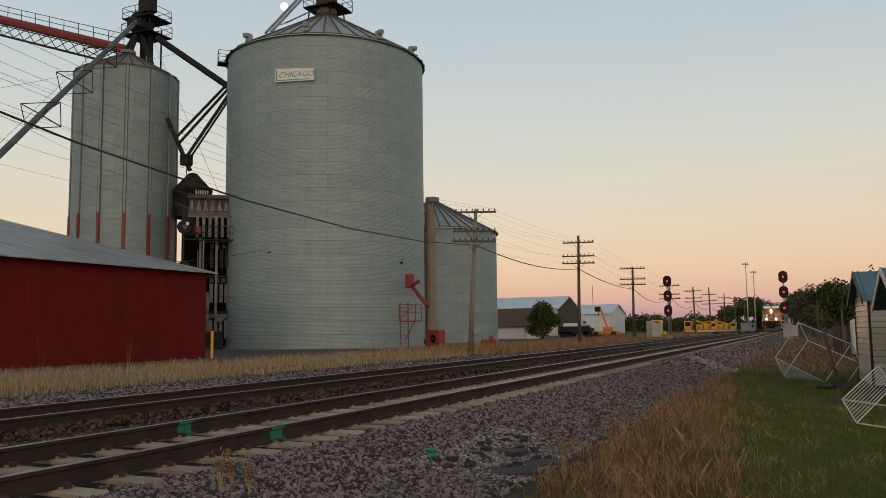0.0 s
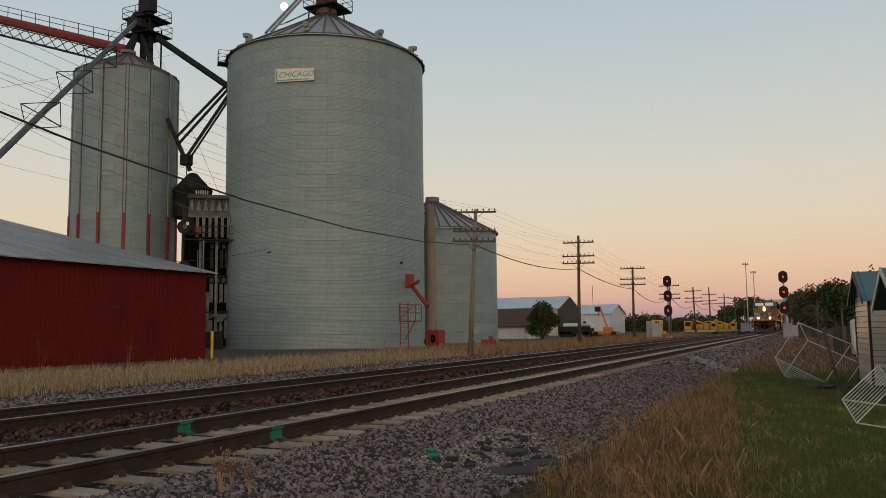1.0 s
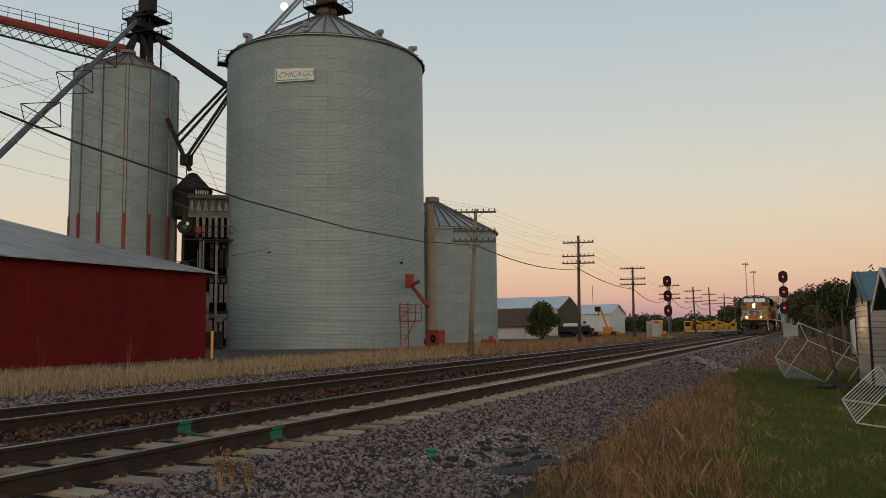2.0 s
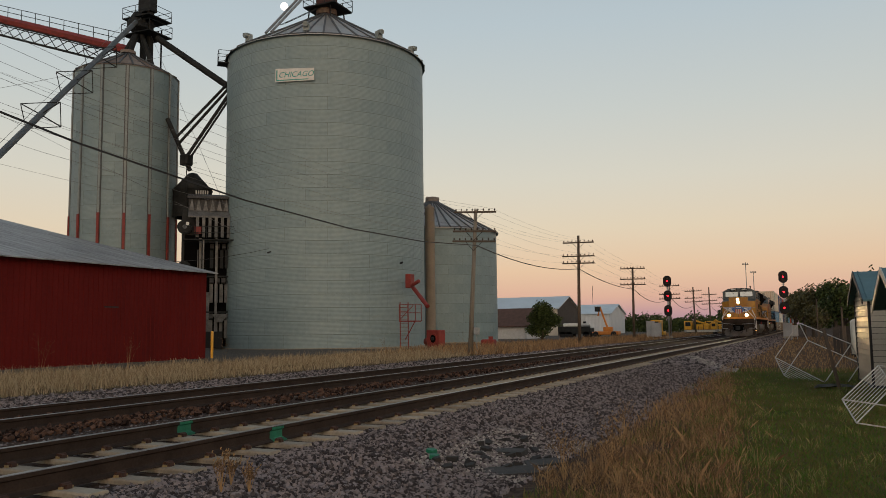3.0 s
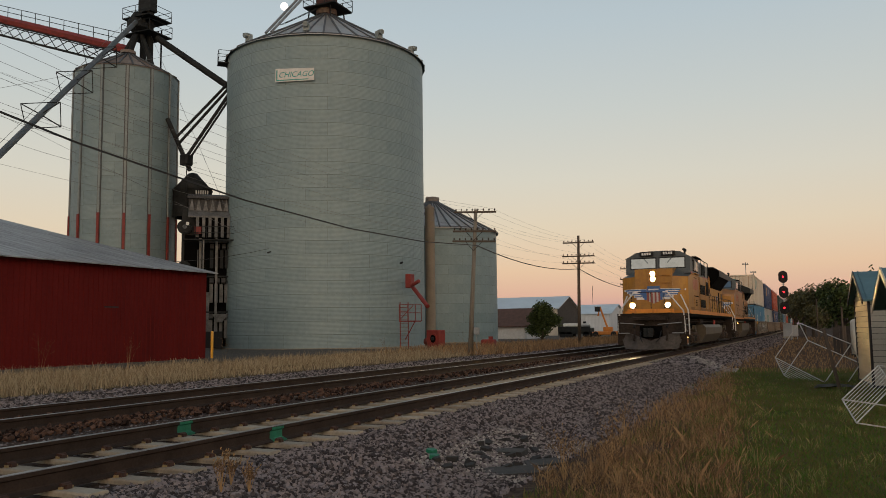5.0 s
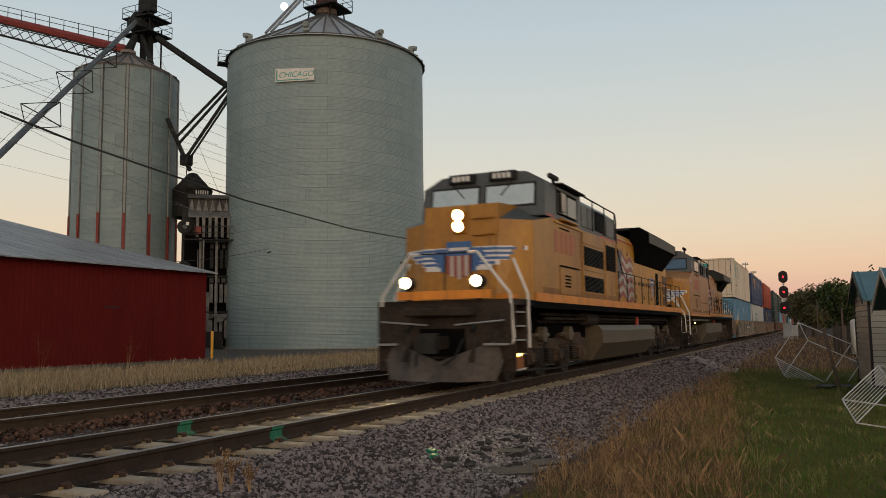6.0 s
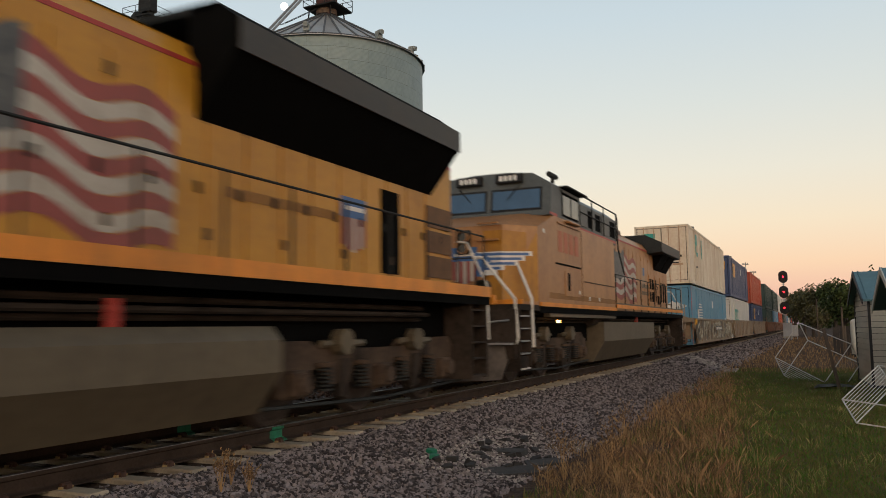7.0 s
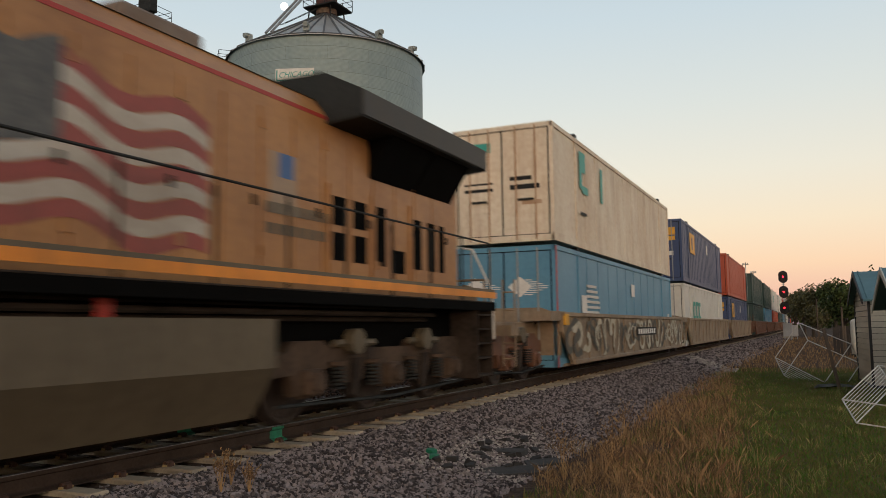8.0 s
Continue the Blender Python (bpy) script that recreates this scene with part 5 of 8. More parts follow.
def locomotive(kind):
    """kind 0: the leading unit with flared radiators and its lamps lit; kind 1: the second unit with the overhanging radiator box.
    Local y runs back from the leading headlight of each unit's own nose."""
    lead = kind == 0
    L = empty("locomotive")
    tagged(L, "yellow and grey diesel locomotive with lit headlights" if lead else "faded orange-yellow diesel locomotive coupled behind the leader", "locomotive", group="locomotives")
    body = M["loco_yellow" if lead else "loco_tan"]
    nosem = body if not lead else M["loco_yellow"]
    zd = 1.72 if lead else 1.62
    end = 20.15 if lead else 20.95
    wide_end = 8.35 if lead else 8.5
    back = 0.0 if lead else 1.0
    f0 = -0.75 if lead else 0.05
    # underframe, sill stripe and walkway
    # near-black block, shade below the deck painted into it
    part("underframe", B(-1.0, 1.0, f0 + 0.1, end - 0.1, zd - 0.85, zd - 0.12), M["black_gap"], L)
    part("deck", B(-1.52, 1.52, f0 + 0.1, end, zd - 0.12, zd, 0.01), M["loco_under"], L)
    for e in (-1, 1):
        part("sill_stripe", B(min(e * 1.52, e * 1.545), max(e * 1.52, e * 1.545), 0.6 if lead else 1.45, end if lead else wide_end, zd - 0.02, zd + (0.16 if lead else 0.07)), M["stripe_orange"], L, "orange stripe along the sill")
        if not lead:
            part("sill_stripe", B(min(e * 1.53, e * 1.55), max(e * 1.53, e * 1.55), wide_end + 0.02, end, zd + 0.06, zd + 0.17), M["stripe_orange"], L, "orange stripe along the sill")
            part("kick_plate", B(min(e * 1.5, e * 1.53), max(e * 1.5, e * 1.53), wide_end + 0.02, end, zd + 0.172, zd + 0.22), M["tank_paint"], L)
        # the dark under the stripe is painted on this edge
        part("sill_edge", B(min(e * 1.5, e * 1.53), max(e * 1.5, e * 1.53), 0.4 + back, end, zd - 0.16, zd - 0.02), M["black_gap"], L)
    part("front_sill", B(-1.02, 1.02, f0 - 0.02, f0 + 0.12, zd + 0.02, zd + 0.19), M["stripe_orange"], L, "orange front sill")
    part("pilot", B(-1.45, 1.45, f0, f0 + 0.08, 0.55, zd - 0.1), M["loco_under"], L)
    # plough: a blade that leans forward at its foot, cut low round the coupler and swept back to high corners
    pl = bmesh.new()
    lower = [(-1.16, f0 - 0.08, 0.14), (-0.55, f0 - 0.34, 0.12), (0.0, f0 - 0.38, 0.12), (0.55, f0 - 0.34, 0.12), (1.16, f0 - 0.08, 0.14)]
    upper_edge = [(-1.46, f0 + 0.12, 1.02), (-0.62, f0 - 0.16, 0.72), (0.0, f0 - 0.2, 0.5), (0.62, f0 - 0.16, 0.72), (1.46, f0 + 0.12, 1.02)]
    front_rows = [[pl.verts.new(p) for p in lower], [pl.verts.new(p) for p in upper_edge]]
    back_rows = [[pl.verts.new((x, y + 0.06, z)) for x, y, z in lower], [pl.verts.new((x, y + 0.06, z)) for x, y, z in upper_edge]]
    for i in range(4):
        pl.faces.new((front_rows[0][i], front_rows[0][i + 1], front_rows[1][i + 1], front_rows[1][i]))
        pl.faces.new((back_rows[0][i + 1], back_rows[0][i], back_rows[1][i], back_rows[1][i + 1]))
        pl.faces.new((front_rows[1][i], front_rows[1][i + 1], back_rows[1][i + 1], back_rows[1][i]))
        pl.faces.new((front_rows[0][i + 1], front_rows[0][i], back_rows[0][i], back_rows[0][i + 1]))
    for i in (0, 4):
        pl.faces.new((front_rows[0][i], front_rows[1][i], back_rows[1][i], back_rows[0][i]))
    bmesh.ops.recalc_face_normals(pl, faces=pl.faces[:])
    part("snow_plough", pl, M["plough"], L, "dusty steel snow plough")
    # flat black plate that paints the shade inside the pocket
    part("coupler_pocket", B(-0.5, 0.5, f0 - 0.02, f0 + 0.01, 0.6, 1.15), M["black_gap"], L)
    for e in (-1, 1):
        part("pilot_gusset", P([(f0 - 0.3, 0.5), (f0, 0.5), (f0, 1.0)], "x", e * 0.72 - 0.04, e * 0.72 + 0.04), M["loco_under"], L)
        part("pilot_step", B(min(e * 0.95, e * 1.42), max(e * 0.95, e * 1.42), f0 - 0.18, f0, 0.82, 0.86), M["galv_plain"], L)
        part("glad_hand", T((e * 0.72, f0 - 0.02, 1.2), (e * 0.72, f0 - 0.18, 1.1), 0.05, 8), M["dark_steel"], L)
        part("cut_lever", T((e * 0.3, f0 - 0.08, 1.22), (e * 1.35, f0 - 0.08, 1.3), 0.02, 5), M["galv_plain"], L)
    part("anti_climber", B(-0.75, 0.75, f0 - 0.2, f0, zd - 0.32, zd - 0.16, 0.02), M["loco_under"], L)
    part("rear_plate", B(-1.45, 1.45, end - 0.08, end, 0.5, zd - 0.1), M["loco_under"], L)
    coupler(L, f0, -1.0)
    if not lead:
        part("drawbar", B(-0.14, 0.14, f0 - 1.6, f0, 0.72, 0.95, 0.02), M["dark_steel"], L)
    coupler(L, end, 0.5)
    for e in (-1, 1):
        steps(L, e, f0 + 0.12, zd)
        steps(L, e, end - 0.8, zd, paint="loco_under")
        g = bmesh.new()
        pipe(g, [(e * 0.9, end - 0.05, zd + 1.0), (e * 1.1, end - 0.03, zd + 0.98), (e * 1.48, end - 0.03, zd + 0.2), (e * 1.5, end - 0.03, 0.95)], 0.02, 6)
        part("grab_rail", g, M["white_paint"], L, "white bent grab rail")
        # pale bent grab rails at the front corner
        g = bmesh.new()
        pipe(g, [(e * 0.55, f0 + 0.1, zd + 0.95), (e * 0.75, f0 + 0.06, zd + 0.95), (e * 1.42, f0 + 0.1, zd + 0.1), (e * 1.48, f0 + 0.1, 0.95), (e * 1.42, f0 + 0.1, 0.82)], 0.032, 6)
        part("grab_rail", g, M["white_paint"], L, "white bent grab rail")
        g = bmesh.new()
        pipe(g, [(e * 1.2, f0 + 0.92, zd + 0.85), (e * 1.52, f0 + 0.85, zd + 0.12), (e * 1.54, f0 + 0.85, 0.75)], 0.032, 6)
        part("grab_rail", g, M["white_paint"], L, "white bent grab rail")
        part("step_light", B(min(e * 1.45, e * 1.53), max(e * 1.45, e * 1.53), f0 + 0.12, f0 + 0.5, 0.36, 0.58), M["step_orange" if lead else "loco_under"], L, "orange lower step panel" if lead else "")
        part("marker_light", B(min(e * 1.5, e * 1.54), max(e * 1.5, e * 1.54), f0 + 0.2 + (2.4 if not lead else 0), f0 + 0.34 + (2.4 if not lead else 0), 0.6 if lead else 1.25, 0.65 if lead else 1.31), M["marker_on"], L, "lit amber marker lamp")
    # nose: blunt front with chamfered cheeks
    nf, nb = (0.03, 0.55) if lead else (0.92, 1.42)
    hw = 1.5
    lean = 0.117 if lead else 0.05
    zt0, zt1 = (3.78, 3.64) if lead else (3.36, 3.74)
    cheek = 0.85
    zc = 3.44 if lead else 3.34
    back_y = 2.0 if lead else 2.8
    nose = bmesh.new()
    lo = [(-hw, back_y, zt1), (-hw, nb, zc - 0.04), (-cheek, nf + 0.05, zc), (cheek, nf + 0.05, zc), (hw, nb, zc - 0.04), (hw, back_y, zt1)]
    va = [nose.verts.new((x, y, zd)) for x, y, z in lo]
    vb = [nose.verts.new((x, y + (lean * (z - zd) if abs(x) < 1 else lean * 0.5), z)) for x, y, z in lo]
    for i in range(6):
        nose.faces.new((va[i], va[(i + 1) % 6], vb[(i + 1) % 6], vb[i]))
    bmesh.ops.recalc_face_normals(nose, faces=nose.faces[:])
    nose_ob = part("nose", nose, nosem, L)
    # the sloping surface from the nose up to the windshield
    ramp_z, ramp_y = (3.86, 1.5) if lead else (3.78, 2.55)
    tp = bmesh.new()
    ring = [tp.verts.new((x, y + (lean * (z - zd) if abs(x) < 1 else lean * 0.5), z + 0.003)) for x, y, z in lo]
    ca, cc = tp.verts.new((-cheek, ramp_y, ramp_z)), tp.verts.new((cheek, ramp_y, ramp_z))
    for f in ((ring[2], ring[3], cc, ca), (ring[1], ring[2], ca, ring[0]), (ring[3], ring[4], ring[5], cc), (ring[0], ca, cc, ring[5])):
        tp.faces.new(f)
    bmesh.ops.recalc_face_normals(tp, faces=tp.faces[:])
    part("nose_top", tp, M["loco_grey"] if lead else nosem, nose_ob, "grey anti-glare slope" if lead else "")
    if lead:
        part("nose_door", P([(nf, zd), (nf + lean * (zt0 - zd), zt0), (1.2, zt0 + 0.07), (1.5, zt0 + 0.07), (1.5, zd)], "x", -cheek, cheek), nosem, nose_ob)
    else:
        part("nose_door", P([(nf, zd), (nf + lean * (zc - 0.12 - zd), zc - 0.12), (nf + 0.3, zc - 0.12), (nf + 0.3, zd)], "x", -0.42, 0.42), nosem, nose_ob)
    if not lead:
        for e in (-1, 1):
            pn = bmesh.new()
            q = [pn.verts.new((e * u, (nf + 0.05 + lean * (w - zd) if u < 1 else nb + lean * 0.5 * (w - zd) / (zc - 0.04 - zd)) - 0.008, w)) for u, w in ((cheek, zd + 0.08), (hw - 0.01, zd + 0.08), (hw - 0.01, zc - 0.2), (cheek, zc - 0.12))]
            pn.faces.new(q if e > 0 else q[::-1])
            part("nose_panel", pn, M["loco_yellow"], nose_ob, "brighter yellow repainted nose panel")
        part("nose_panel", P([(nf + 0.034, zd + 0.08), (nf + 0.03 + lean * (zc - 0.12 - zd), zc - 0.12), (nf + 0.1, zc - 0.12), (nf + 0.1, zd + 0.08)], "x", -cheek, cheek), M["loco_yellow"], nose_ob, "brighter yellow repainted nose panel")
    for k in range(2):
        zz = zc + 0.02 - 0.36 * k
        part("nose_step", B(0.3, 0.78, nf + lean * (zz - zd) - 0.07, nf + lean * (zz - zd) + 0.02, zz, zz + 0.035), nosem, nose_ob)
    part("nose_sill", B(-1.3, 1.3, nf + 0.0 + (0.02 if lead else 0.03), nf + 0.06, zd + 0.01, zd + 0.12), M["stripe_orange"], nose_ob, "orange band along the nose foot")
    part("walk_chain", T((-0.7, f0 + 0.1, zd + 0.95), (0.55, f0 + 0.1, zd + 0.95), 0.016, 5), M["dark_steel"], L)
    for x in (-0.85, 0.02, 0.6):
        part("front_post", T((x, f0 + 0.1, zd), (x, f0 + 0.1, zd + 0.96), 0.018, 6), M["dark_steel"], L)
    for e in (-1, 1):
        wing(nose_ob, nf, zd, e, lean, nb, zc - 0.04, cheek)
    shield(nose_ob, 0.02, nf + lean * 0.62 - 0.012, zd + 0.86, 0.29, 0.4)
    # headlights: a pair on the nose, ditch lights on the front sill
    hx = 0.0
    hzs = (3.54, 3.3) if lead else (3.1, 2.86)
    hy = nf + lean * (hzs[0] - zd) - 0.03
    hb = part("headlight_housing", B(hx - 0.15, hx + 0.15, hy - 0.05, hy + 0.08, hzs[1] - 0.15, hzs[0] + 0.15, 0.02), nosem if lead else M["dark_steel"], nose_ob)
    glow = M["lamp_on"] if lead else M["glass_dark"]
    for z in hzs:
        part("lamp_rim", rim(hx, hy - 0.15, hy - 0.05, z, 0.128), nosem, hb)
        part("lens", T((hx, hy - 0.075, z), (hx, hy - 0.05, z), 0.11, 16), glow, hb, "round lit headlight lens" if lead else "round unlit headlight lens")
    for e in (-1, 1):
        d = part("ditch_light", T((e * 0.78, f0 - 0.02, zd + 0.36), (e * 0.78, f0 + 0.16, zd + 0.36), 0.13, 14), M["dark_steel"], L)
        part("lamp_rim", rim(e * 0.78, f0 - 0.12, f0 - 0.02, zd + 0.36, 0.128), M["black_paint"], d)
        part("lens", T((e * 0.78, f0 - 0.045, zd + 0.36), (e * 0.78, f0 - 0.02, zd + 0.36), 0.11, 14), M["lamp_on"] if lead else M["glass_dark"], d, "lit ditch light lens" if lead else "")
        part("lamp_bracket", B(e * 0.78 - 0.05, e * 0.78 + 0.05, f0 + 0.0, f0 + 0.1, zd, zd + 0.25), M["dark_steel"], d)
    # cab with raked windshield and chamfered roof
    cz, ct = (3.62, 4.72) if lead else (3.68, 4.75)
    cf, cb = (1.42, 4.38) if lead else (2.4, 4.87)
    sec = [(-1.5, cz), (-1.5, 4.4), (-1.05, ct - 0.06), (-0.4, ct), (0.4, ct), (1.05, ct - 0.06), (1.5, 4.4), (1.5, cz)]
    cab = bmesh.new()
    prism(cab, sec, "y", cf, cb)
    for v in cab.verts:
        if v.co.y < cf + 0.1 and v.co.z > 4.1:
            v.co.y += (v.co.z - cz) * 0.16
    cab_ob = part("cab", cab, M["loco_grey"], L, "grey upper cab")
    part("cab_lower", B(-1.498, 1.498, back_y - 0.02, cb, zd, cz + 0.004), body, L)
    glass = M["windshield"] if lead else M["blue_glass"]

    def raked(name, bm, m, parent, label=""):
        """A part that leans back with the windshield."""
        for v in bm.verts:
            v.co.y += max(0.0, v.co.z - cz) * 0.16
        return part(name, bm, m, parent, label)
    for e in (-1, 1):
        a, b = (0.1, 1.24)
        x0, x1 = min(e * a, e * b), max(e * a, e * b)
        wz0, wz1 = (3.9, 4.36) if lead else (3.86, 4.3)
        yy0, yy1 = cf - 0.012, cf + (wz1 - 4.25 if wz1 > 4.25 else 0) - 0.012
        wf = raked("windshield_frame", B(x0 - 0.05, x1 + 0.05, cf - 0.008, cf + 0.02, wz0 - 0.05, wz1 + 0.05, 0.006), M["black_paint"], cab_ob)
        raked("windshield", B(x0, x1, cf - 0.014, cf - 0.002, wz0, wz1), glass, wf, "reflecting windshield pane")
        raked("wiper", T((e * 0.75, cf - 0.03, wz1 + 0.12), (e * 0.45, cf - 0.03, wz1 - 0.22), 0.012, 5), M["black_paint"], wf)
        nb_ = raked("number_board", B(e * 0.5 - 0.32, e * 0.5 + 0.32, cf - 0.12, cf + 0.1, 4.48, 4.7, 0.015), M["black_paint"], cab_ob)
        for k in range(4):
            raked("number_bar", B(e * 0.5 - 0.22 + 0.115 * k, e * 0.5 - 0.14 + 0.115 * k, cf - 0.128, cf - 0.122, 4.53, 4.65), M["white_paint"], nb_)
        # side windows and mirror
        w0, w1 = (2.3, 3.95) if lead else (3.3, 4.7)
        sw = part("side_window", B(min(e * 1.5, e * 1.508), max(e * 1.5, e * 1.508), w0, w1, 3.74, 4.3), M["black_gap"], cab_ob)
        for q in (0, 1):
            a, b = w0 + 0.06 + (w1 - w0) * 0.5 * q, w0 - 0.04 + (w1 - w0) * (0.5 + 0.5 * q)
            part("pane", B(min(e * 1.505, e * 1.515), max(e * 1.505, e * 1.515), a, b, 3.79, 4.25), M["glass_dark"] if lead and q == 0 else M["cab_glass"], sw)
        part("window_rail", B(min(e * 1.5, e * 1.54), max(e * 1.5, e * 1.54), w0 - 0.05, w1 + 0.05, 4.3, 4.36), M["loco_grey"], sw)
        part("sun_visor", P([(w0 - 0.1, 4.44), (w1 + 0.3, 4.44), (w1 + 0.3, 4.41), (w0 - 0.1, 4.41)], "x", min(e * 1.47, e * 1.68), max(e * 1.47, e * 1.68)), M["dark_steel"], cab_ob)
        part("arm_rest", B(min(e * 1.5, e * 1.62), max(e * 1.5, e * 1.62), w0 + 0.2, w1 - 0.2, 3.6, 3.66, 0.02), body, cab_ob)
        if lead:
            part("wind_deflector", B(min(e * 1.54, e * 1.58), max(e * 1.54, e * 1.58), 2.55, 2.86, 3.82, 4.27, 0.015), M["flag_white"], cab_ob, "pale wind deflector beside the cab window")
        part("door_seam", B(min(e * 1.5, e * 1.506), max(e * 1.5, e * 1.506), w1 + 0.12, w1 + 0.14, 3.66, 4.36), M["black_gap"], cab_ob)
        part("cab_red_line", sheet(bmesh.new(), e * 1.5, back_y - 0.45, back_y + 0.1, cz - 0.0, cz + 0.06, e * 0.006), M["red_line"], cab_ob)
    bm = T((0.9, cb - 0.3, ct + 0.02), (0.9, cb - 0.3, ct + 0.22), 0.05, 8)
    tube(bm, (0.9, cb - 0.6, ct + 0.22), (0.9, cb, ct + 0.22), 0.07, 8)
    part("horn", bm, M["dark_steel"], cab_ob)
    # wide electrical cabinet behind the cab
    part("cabinet", B(-1.5, 1.5, cb + 0.02, wide_end, zd, 3.6, 0.01), body, L)
    up = bmesh.new()
    prism(up, [(-1.42, 3.58), (-1.42, 4.3), (-1.1, 4.55), (1.1, 4.55), (1.42, 4.3), (1.42, 3.58)], "y", cb + 0.01, 8.45 if lead else 9.2)
    upper = part("upper_cabinet", up, M["loco_grey"], L, "grey upper equipment housing")
    for e in (-1, 1):
        part("red_line", sheet(bmesh.new(), e * 1.42, 6.6 if lead else cb + 0.3, 8.4 if lead else 9.1, 3.61, 3.68, e * 0.006), M["red_line"], upper)
        if lead:
            louvres(L, e * 1.5, e, 4.62, 6.62, 2.72, 3.2, 7)
            louvres(L, e * 1.5, e, 4.62, 6.6, 2.05, 2.45, 6)
            louvres(L, e * 1.5, e, 6.95, 8.1, 2.72, 3.44, 8)
            louvres(upper, e * 1.42, e, 6.1, 7.2, 3.76, 4.3, 8)
            for y in (4.7, 5.3, 7.35):
                part("cabinet_door", sheet(bmesh.new(), e * 1.42, y, y + (0.55 if y < 7 else 0.9), 3.74, 4.26, e * 0.02), M["loco_grey"], upper)
            for z in (2.62, 3.3):
                part("panel_trim", sheet(bmesh.new(), e * 1.5, 4.5, 6.75, z - 0.03, z + 0.02, e * 0.02), body, L)
            for y in (4.45, 6.8, 8.2):
                part("panel_trim", sheet(bmesh.new(), e * 1.5, y - 0.03, y + 0.03, zd + 0.15, 3.55, e * 0.02), body, L)
            part("battery_door", sheet(bmesh.new(), e * 1.5, 2.45, 4.1, 1.92, 2.52, e * 0.015), body, L)
            # slits and slots: thin black sheets with their shade in the colour
            part("door_slit", sheet(bmesh.new(), e * 1.5, 2.45, 4.12, 2.54, 2.58, e * 0.014), M["black_gap"], L)
            part("door_slit", sheet(bmesh.new(), e * 1.5, 2.5, 3.3, 3.42, 3.45, e * 0.014), M["black_gap"], L)
            for k in range(4):
                part("vent_slot", sheet(bmesh.new(), e * 1.515, 2.82, 3.3, 2.08 + 0.08 * k, 2.12 + 0.08 * k, e * 0.006), M["black_gap"], L)
            bars(L, e * 1.5, e, 2.12, 3.85, 2.86, 3.36, 4, M["faded_red"], 0.3)
        else:
            for a, b in ((5.95, 6.42), (6.72, 7.28), (8.4, 9.05)):
                # black sheet on the closed wall paints the dark of a vent
                part("vent_shade", sheet(bmesh.new(), e * 1.42, a, b, 3.76, 4.22, e * 0.006), M["black_gap"], upper)
            for a, b in ((5.15, 5.85), (7.4, 8.3)):
                part("cabinet_door", sheet(bmesh.new(), e * 1.42, a, b, 3.74, 4.26, e * 0.02), M["loco_grey"], upper)
            part("battery_door", sheet(bmesh.new(), e * 1.5, 3.4, 4.72, 1.88, 2.46, e * 0.015), body, L)
            part("door_slot", sheet(bmesh.new(), e * 1.515, 3.6, 3.79, 2.0, 2.42, e * 0.004), M["black_gap"], L)
            part("door_slit", sheet(bmesh.new(), e * 1.5, 2.7, 4.82, 2.58, 2.62, e * 0.014), M["black_gap"], L)
            part("panel_seam", sheet(bmesh.new(), e * 1.5, 5.1, 8.42, 2.27, 2.3, e * 0.014), M["grime"], L)
            for y, z in ((1.75, 3.2), (4.55, 1.95), (5.5, 1.82), (6.5, 1.83)):
                part("sticker", sheet(bmesh.new(), e * 1.515, y, y + 0.14, z, z + 0.09, e * 0.004), M["white_paint"], L)
            bars(L, e * 1.5, e, 2.93, 4.75, 2.88, 3.37, 4, M["faded_red"], 0.3)
            part("skirt", B(min(e * 1.35, e * 1.5), max(e * 1.35, e * 1.5), 2.2, wide_end, 1.38, zd), M["tank_paint"], L)
        r = bmesh.new()
        ue = 8.4 if lead else 9.15
        pipe(r, [(e * 1.45, cb, 4.52), (e * 1.45, ue, 4.5), (e * 1.45, ue + 0.12, 4.3), (e * 1.45, ue + 0.12, 3.5), (e * 1.45, ue + 0.9, 2.75)], 0.022, 5)
        if not lead:
            tube(r, (e * 1.45, cb, 4.08), (e * 1.45, ue, 4.06), 0.018, 5)
        for y in (cb + 0.1, cb + 1.4, cb + 2.7, ue - 0.05):
            tube(r, (e * 1.45, y, 3.7), (e * 1.45, y, 4.52), 0.018, 5)
        part("roof_rail", r, M["dark_steel"], upper)
    # long hood with doors
    he = end - 0.5
    hz = 4.15
    hood = bmesh.new()
    prism(hood, [(-1.0, zd), (-1.0, hz - 0.15), (-0.8, hz + 0.12), (-0.3, hz + 0.25), (0.3, hz + 0.25), (0.8, hz + 0.12), (1.0, hz - 0.15), (1.0, zd)], "y", wide_end, he)
    if lead:
        body = M["hood_yellow"]
    hood_ob = part("hood", hood, body, L)
    part("hood_top", P([(-0.84, hz + 0.1), (-0.3, hz + 0.29), (0.3, hz + 0.29), (0.84, hz + 0.1)], "y", wide_end + 0.2, he - 0.2), M["loco_grey"], hood_ob, "grey hood roof")
    for e in (-1, 1):
        y = wide_end + 0.35
        k = 0
        while y < he - 0.7:
            d = part("hood_door", sheet(bmesh.new(), e * 1.0, y, y + 0.62, zd + 0.2, hz - 0.35, e * 0.018), body, hood_ob)
            part("latch", B(min(e * 1.018, e * 1.04), max(e * 1.018, e * 1.04), y + 0.5, y + 0.56, 2.6, 2.72), M["dark_steel"], d)
            y += 0.66
            k += 1
        part("red_line", sheet(bmesh.new(), e * 1.0, wide_end + 0.2, he, hz - 0.2, hz - 0.15, e * 0.006), M["red_line"], hood_ob)
